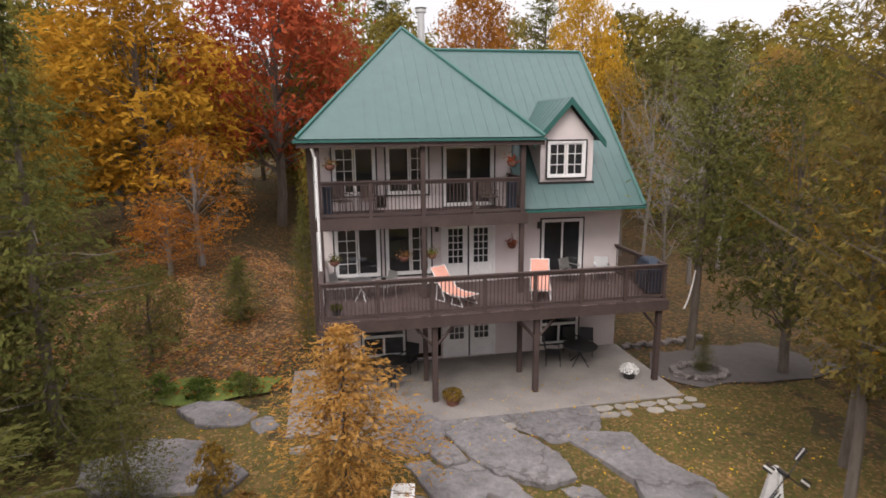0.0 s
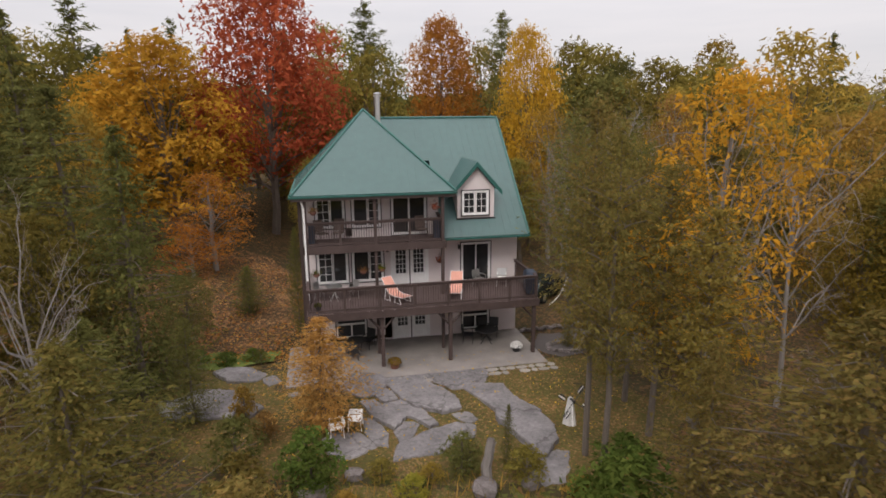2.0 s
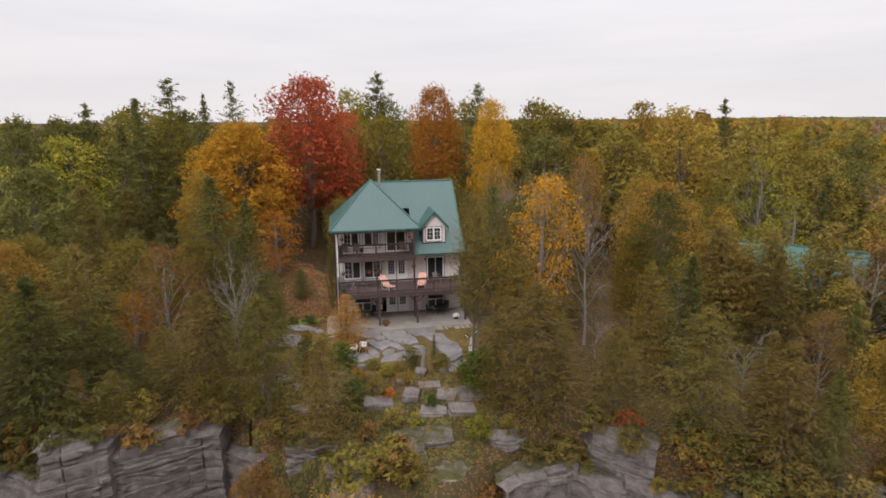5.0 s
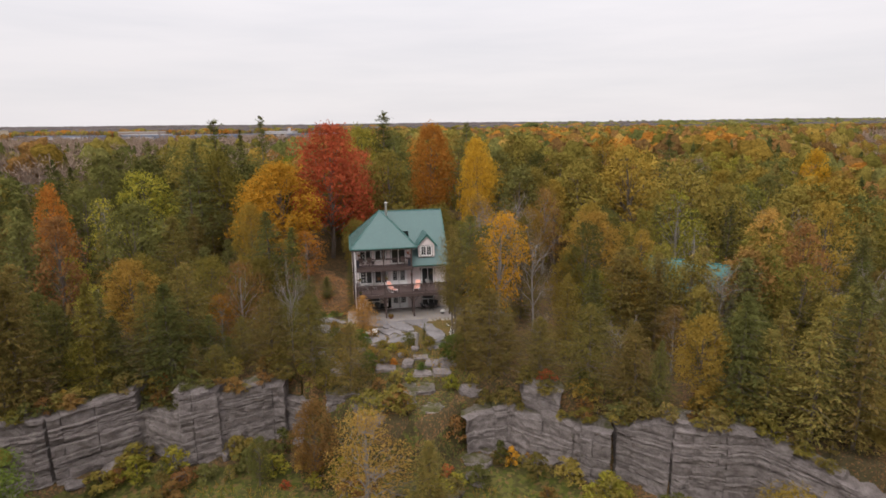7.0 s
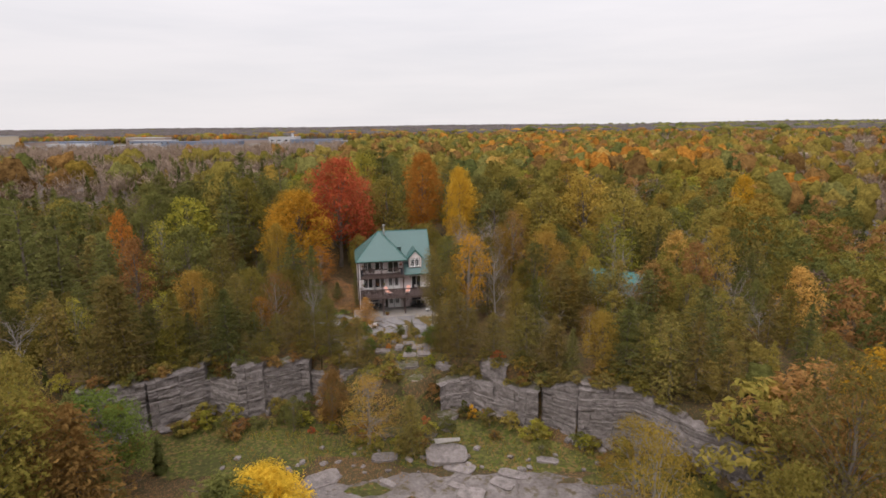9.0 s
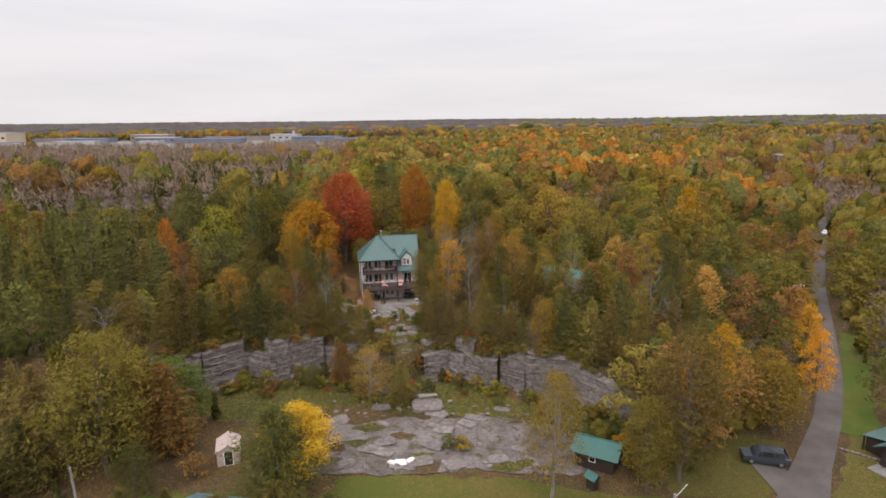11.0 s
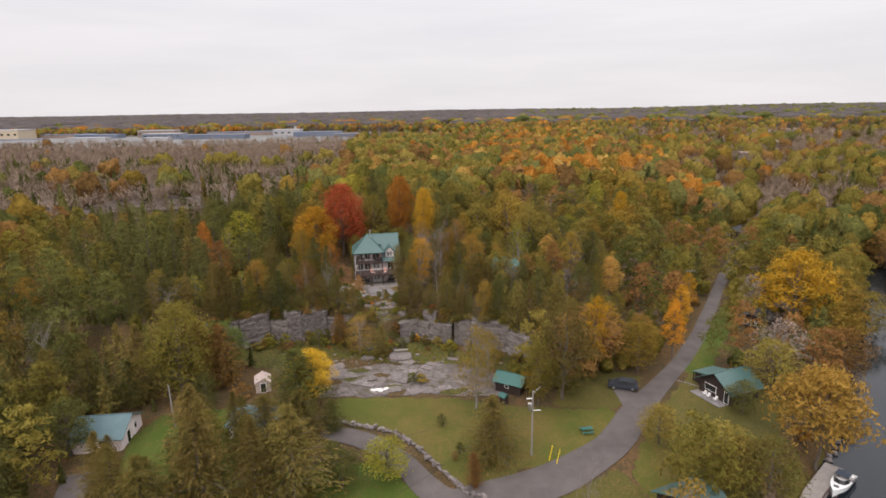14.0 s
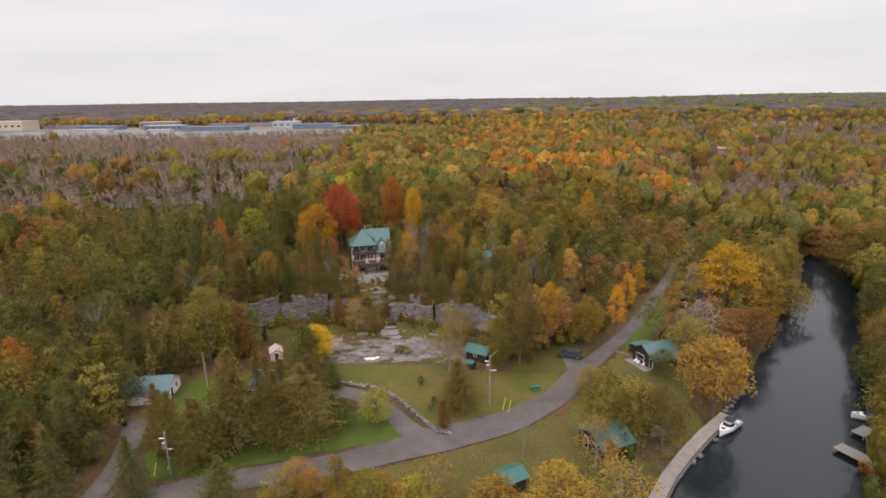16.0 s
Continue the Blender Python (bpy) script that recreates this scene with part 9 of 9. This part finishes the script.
def boat(m, L, label):
    ob = empty("motor_boat", m, label, "boat")
    bm = bmesh.new()
    rows = []
    for t in np.linspace(0, 1, 9):
        y = (t - 0.5) * L
        half = 0.17 * L * (1 - max(0, (t - 0.45) / 0.55) ** 2.2)
        keel = -0.35 + 0.55 * max(0, t - 0.55) ** 1.4 * 2
        sheer = 0.85 + 0.35 * t
        rows.append([bm.verts.new(p) for p in ((-max(half, 0.02), y, sheer), (-max(half, 0.02) * 0.9, y, 0.25 + 0.2 * t), (0, y, keel), (max(half, 0.02) * 0.9, y, 0.25 + 0.2 * t), (max(half, 0.02), y, sheer))])
    for a, b in zip(rows[:-1], rows[1:]):
        for i in range(4):
            bm.faces.new((a[i], a[i + 1], b[i + 1], b[i]))
    bm.faces.new(rows[0])
    for a, b in list(zip(rows[:-1], rows[1:]))[3:]:
        bm.faces.new((a[0], b[0], b[4], a[4]))
    bmesh.ops.recalc_face_normals(bm, faces=bm.faces)
    part("hull", bm, M_GEL, ob)
    part("cockpit_floor", boxes((-0.14 * L, -0.48 * L, 0.35, 0.14 * L, -0.1 * L, 0.42)), M_CONCRETE, ob, "grey cockpit floor")
    part("rub_rail", boxes((-0.172 * L, -0.49 * L, 0.80, -0.166 * L, 0.0, 0.88), (0.166 * L, -0.49 * L, 0.80, 0.172 * L, 0.0, 0.88)), M_NAVY, ob, "dark blue rub rail")
    bm = bmesh.new()
    pts = [(-0.15 * L, -0.02 * L), (-0.10 * L, 0.12 * L), (0, 0.16 * L), (0.10 * L, 0.12 * L), (0.15 * L, -0.02 * L)]
    lo = [bm.verts.new((x, y, 1.08)) for x, y in pts]
    hi = [bm.verts.new((x * 0.88, y - 0.25, 1.6)) for x, y in pts]
    for i in range(4):
        bm.faces.new((lo[i], lo[i + 1], hi[i + 1], hi[i]))
    part("windscreen", bm, M_GLASS, ob)
    top = boxes((-0.13 * L, -0.22 * L, 1.9, 0.13 * L, 0.04 * L, 1.97), bevel=0.03)
    part("bimini_top", top, M_NAVY, ob, "dark blue canvas top")
    for x in (-0.13 * L, 0.13 * L):
        part("strut", rods(((x, -0.18 * L, 0.9), (x, -0.18 * L, 1.9), 0.02), ((x, 0.0, 1.0), (x, 0.0, 1.9), 0.02)), M_STEEL, ob)
    part("seat", boxes((-0.12 * L, -0.44 * L, 0.42, 0.12 * L, -0.36 * L, 0.85), bevel=0.04), M_WHITE, ob)
    part("hatch", boxes((-0.05 * L, 0.26 * L, 1.14, 0.05 * L, 0.34 * L, 1.19), bevel=0.01), M_GLASS, ob, "smoked hatch")
    part("swim_platform", boxes((-0.14 * L, -0.58 * L, 0.25, 0.14 * L, -0.49 * L, 0.32)), M_WHITE, ob)
    return ob


boat(pose(74.3, -46.3, WATER_Z + 0.12, 0, 0, 131), 6.6, "white motor cruiser with a dark blue top at the dock")
boat(pose(101.0, -43.0, WATER_Z + 0.1, 0, 0, 70), 5.0, "grey covered boat moored on the far bank")
dock = empty("dock", pose(0, 0, 0), "long pale concrete dock along the river bank", "dock")
dl = [(53.5, -66.0), (58.0, -59.5), (63.0, -53.6), (68.6, -47.6), (75.0, -41.6)]
for (ax, ay), (bx, by) in zip(dl[:-1], dl[1:]):
    d = Vector((bx - ax, by - ay, 0)).normalized()
    n = Vector((d.y, -d.x, 0)) * 2.3
    bm = bmesh.new()
    slab_poly(bm, [(ax, ay, -9.35), (bx - d.x * 0.03, by - d.y * 0.03, -9.35), (bx - d.x * 0.03 + n.x, by - d.y * 0.03 + n.y, -9.35), (ax + n.x, ay + n.y, -9.35)], 1.6)
    part("dock_slab", bm, M_CONCRETE, dock)
    part("edge_beam", rods(((ax + n.x, ay + n.y, -9.27), (bx + n.x - d.x * 0.03, by + n.y - d.y * 0.03, -9.27), 0.1), sides=4), M_DECK, dock, "wooden edge beam")
for (x, y, t, w, l) in ((97.2, -47.6, 118, 2.2, 4.0), (91.6, -54.8, 28, 2.8, 7.0)):
    jet = empty("jetty", pose(x, y, -9.9, 0, 0, t), "weathered grey wooden jetty on the far bank", "jetty")
    for i in range(int(l / 0.3)):
        part("plank", boxes((-w / 2, -l / 2 + i * 0.3, 0.25, w / 2, -l / 2 + i * 0.3 + 0.27, 0.31)), M_GREYWOOD, jet)
    for sx in (-1, 1):
        for sy in (-1, 1):
            part("pile", rods(((sx * w * 0.45, sy * l * 0.45, -1.6), (sx * w * 0.45, sy * l * 0.45, 0.6), 0.09)), M_GREYWOOD, jet)
for i, (x, y) in enumerate([(76.6, -40.0), (77.4, -38.9), (78.6, -38.2), (79.6, -36.6), (70.8, -49.4), (66.2, -54.0), (64.5, -55.6), (61.2, -58.8), (72.5, -47.8), (81.0, -35.0), (83.0, -33.0)]):
    ob = link_mesh("bank_stone", BOULDERS[i % 6], None, pose(x, y, WATER_Z + 0.12, 5, 8, 40 * i) @ Matrix.Diagonal((1.0, 0.8, 0.7, 1)))
    tagged(ob, "grey stone at the water's edge", "rock", "stones along the bank")

# ---- poles, wires, small things on the lawn ----
def utility_pole(x, y, h, arms=0, transformer=False, lean=0.0, light=False):
    ob = empty("utility_pole", pose(x, y, gz(x, y), 0, lean, 0), "grey weathered wooden utility pole", "utility pole", "utility poles")
    part("pole", rods(((0, 0, -0.5), (0, 0, h), 0.16, 0.11), sides=10), M_GREYWOOD, ob)
    for i in range(arms):
        z = h - 0.3 - i * 0.9
        part("crossarm", boxes((-1.1, -0.06, z - 0.06, 1.1, 0.06, z + 0.06)), M_GREYWOOD, ob)
        for xx in (-0.95, -0.4, 0.4, 0.95):
            part("insulator", rods(((xx, 0, z + 0.06), (xx, 0, z + 0.26), 0.05), sides=8), M_WHITE, ob)
    if transformer:
        part("transformer", rods(((-0.38, 0, h - 2.9), (-0.38, 0, h - 1.9), 0.27), sides=14), M_STEEL, ob, "grey transformer can")
        part("bracket", boxes((-0.9, -0.05, h - 1.2, -0.1, 0.05, h - 1.1)), M_WHITE, ob)
        part("bracket", boxes((0.1, -0.05, h - 3.0, 1.1, 0.05, h - 2.92)), M_WHITE, ob)
    if light:
        part("lamp_arm", rods(((0, 0, h - 0.4), (1.2, 0.6, h + 0.5), 0.03)), M_STEEL, ob)
    return ob


utility_pole(31.7, -44.1, 10.2, 0, True, 0, True)
utility_pole(-23.8, -36.7, 7.4, 0, False, -1.5)
utility_pole(-18.0, -63.8, 7.2, 0, True, 0)
utility_pole(-0.9, -69.4, 2.8, 1)
utility_pole(78.5, 20.0, 9.0, 1)
wires = bmesh.new()
for a, b in (((31.7, -44.1, 3.2), (78.5, 20.0, 2.2)), ((31.7, -44.1, 3.2), (-18.0, -63.8, 0.2)), ((31.7, -44.1, 2.4), (-0.9, -69.4, -4.2)), ((-18, -63.8, 0.3), (-23.8, -36.7, 0.6))):
    a, b = Vector(a), Vector(b)
    prev = a
    for i in range(1, 11):
        t = i / 10
        p = a.lerp(b, t) - Vector((0, 0, 1.6 * 4 * t * (1 - t)))
        rod(wires, prev, p, 0.015, sides=3)
        prev = p
tagged(part("power_line", wires, M_CHARCOAL), "thin dark overhead power lines between poles", "power line")
for x, y in ((34.0, -45.4), (34.9, -46.3), (-20.2, -64.6), (-18.8, -63.2)):
    g = part("guy_guard", rods(((0, 0, 0), (0.5, 0.4, 2.2), 0.06)), M_YELLOW)
    g.location = (x, y, gz(x, y))
    tagged(g, "bright yellow guy wire guard on the lawn", "guy guard", "guy wire guards")
bench = empty("picnic_table", pose(40.8, -38.3, gz(40.8, -38.3) + 0.1, 0, 0, 10), "green painted picnic table on the lawn", "picnic table")
part("tabletop", boxes((-0.9, -0.38, 0.70, 0.9, 0.38, 0.75)), M_GREENTRIM, bench)
for y in (-0.72, 0.72):
    part("bench_seat", boxes((-0.9, y - 0.14, 0.42, 0.9, y + 0.14, 0.46)), M_GREENTRIM, bench)
for x in (-0.6, 0.6):
    part("leg", rods(((x, -0.75, 0.0), (x, 0.1, 0.72), 0.04), ((x, 0.75, 0.0), (x, -0.1, 0.72), 0.04), ((x, -0.75, 0.42), (x, 0.75, 0.42), 0.03), sides=4), M_GREENTRIM, bench)
for i in range(12):
    x, y = 61.0 + 0.42 * i, -21.4 - 0.36 * i
    ob = link_mesh("path_stone", BOULDERS[i % 6], None, pose(x, y, gz(x, y) + 0.08, 0, 0, 50 * i) @ Matrix.Diagonal((0.5, 0.4, 0.25, 1)))
    tagged(ob, "stone edging the cabin garden", "stone", "garden edging stones")
for i in range(3):
    log = bmesh.new()
    rod(log, (8.2 + 0.1 * i, -9.7 - 0.35 * i, -5.3), (11.0, -9.5 - 0.2 * i, -5.25), 0.11, 0.08)
    tagged(part("fallen_log", log, M_GREYWOOD), "pale fallen log on the slab", "log", "fallen logs")
dead = tree("bare", 45.0, 3.0, 11.0, "twig", 0.45, "grey dead standing tree in the wood")
tree("bare", 21.5, 52.9, 13.5, "twig", 0.5, "grey dead standing tree in the wood")
tree("bare", 80.0, -17.0, 8.0, "twig", 1.1, "leafless grey tree near the cabin")

# ---- far institution and houses ----
def block(x, y, w, d, h, wall, label, roof=None, turn=0.0, rows=1):
    ob = empty("far_building", pose(x, y, gz(x, y), 0, 0, turn), label, "building", "far buildings")
    part("wall", boxes((-w / 2, -d / 2, -2, w / 2, d / 2, h)), wall, ob)
    part("roof", boxes((-w / 2 - 0.5, -d / 2 - 0.5, h, w / 2 + 0.5, d / 2 + 0.5, h + 0.8)), roof or (M_SLATEBLUE if w > 62 else M_PALEROOF), ob)
    for r in range(rows):
        n = max(2, int(w / 9)) if h > 7 else 0
        for i in range(n):
            a = -w / 2 + (i + 0.5) * w / n
            part("window", boxes((a - 2.2, -d / 2 - 0.15, h * (r + 0.5) / rows, a + 2.2, -d / 2 - 0.02, h * (r + 0.68) / rows)), M_GLASS, ob)
    return ob


for x, y, w, d, h, wall, label in [
    (-700, 800, 62, 40, 16, M_TAN, "tan hall with a curved pale roof far off"), (-560, 815, 70, 24, 6, M_SLATEBLUE, "long low grey building far off"), (-470, 830, 60, 24, 11, M_BRICKFAR, "long brown building with a pale roof far off"),
    (-425, 760, 60, 22, 8, M_SLATEBLUE, "long low blue-grey building far off"), (-340, 740, 96, 24, 6, M_SLATEBLUE, "long blue-grey block far off"), (-245, 790, 40, 26, 10, M_PALEROOF, "white block with a stair tower far off"), (-190, 760, 70, 24, 7, M_SLATEBLUE, "long white building far off"),
    (-520, 720, 60, 16, 5, M_PALEROOF, "low white shed far off"), (-400, 690, 34, 14, 5, M_PALEROOF, "low white shed far off"), (-610, 700, 80, 16, 5, M_PALEROOF, "low pale greenhouse row far off"), (-640, 860, 90, 20, 6, M_BRICKFAR, "long brown wing far off"), (-330, 840, 120, 20, 6, M_BRICKFAR, "long brown wing far off"), (-130, 735, 60, 4, 5, M_SLATEBLUE, "grey boundary wall far off")]:
    block(x, y, w, d, h, wall, label)
tower = empty("water_tower", pose(-236, 800, gz(-236, 800)), "pale tower on the far building", "tower")
part("shaft", boxes((-1.5, -1.5, 0, 1.5, 1.5, 15)), M_PALEROOF, tower)
for x, y, w in ((302, 408, 12), (410, 640, 16), (455, 655, 20), (650, 1000, 22), (700, 1100, 24), (880, 1300, 24), (-120, 1500, 26), (560, 1250, 20), (1200, 1900, 30), (225, 300, 9), (330, 520, 12)):
    block(x, y, w, 9, 6, M_PALEROOF, "white house far off among the trees", M_TARP)
patch("far_field", [(430, 690), (700, 690), (760, 760), (480, 770)], M_FIELD, 0.4, "pale stubble field in the distance", "field", 4, 20, 13)
patch("far_yard", [(-780, 690), (-600, 600), (-380, 565), (-120, 620), (-40, 720), (-240, 850), (-780, 880)], M_YARDFAR, 0.4, "grass grounds round the far buildings", "field", 4, 20, 14)
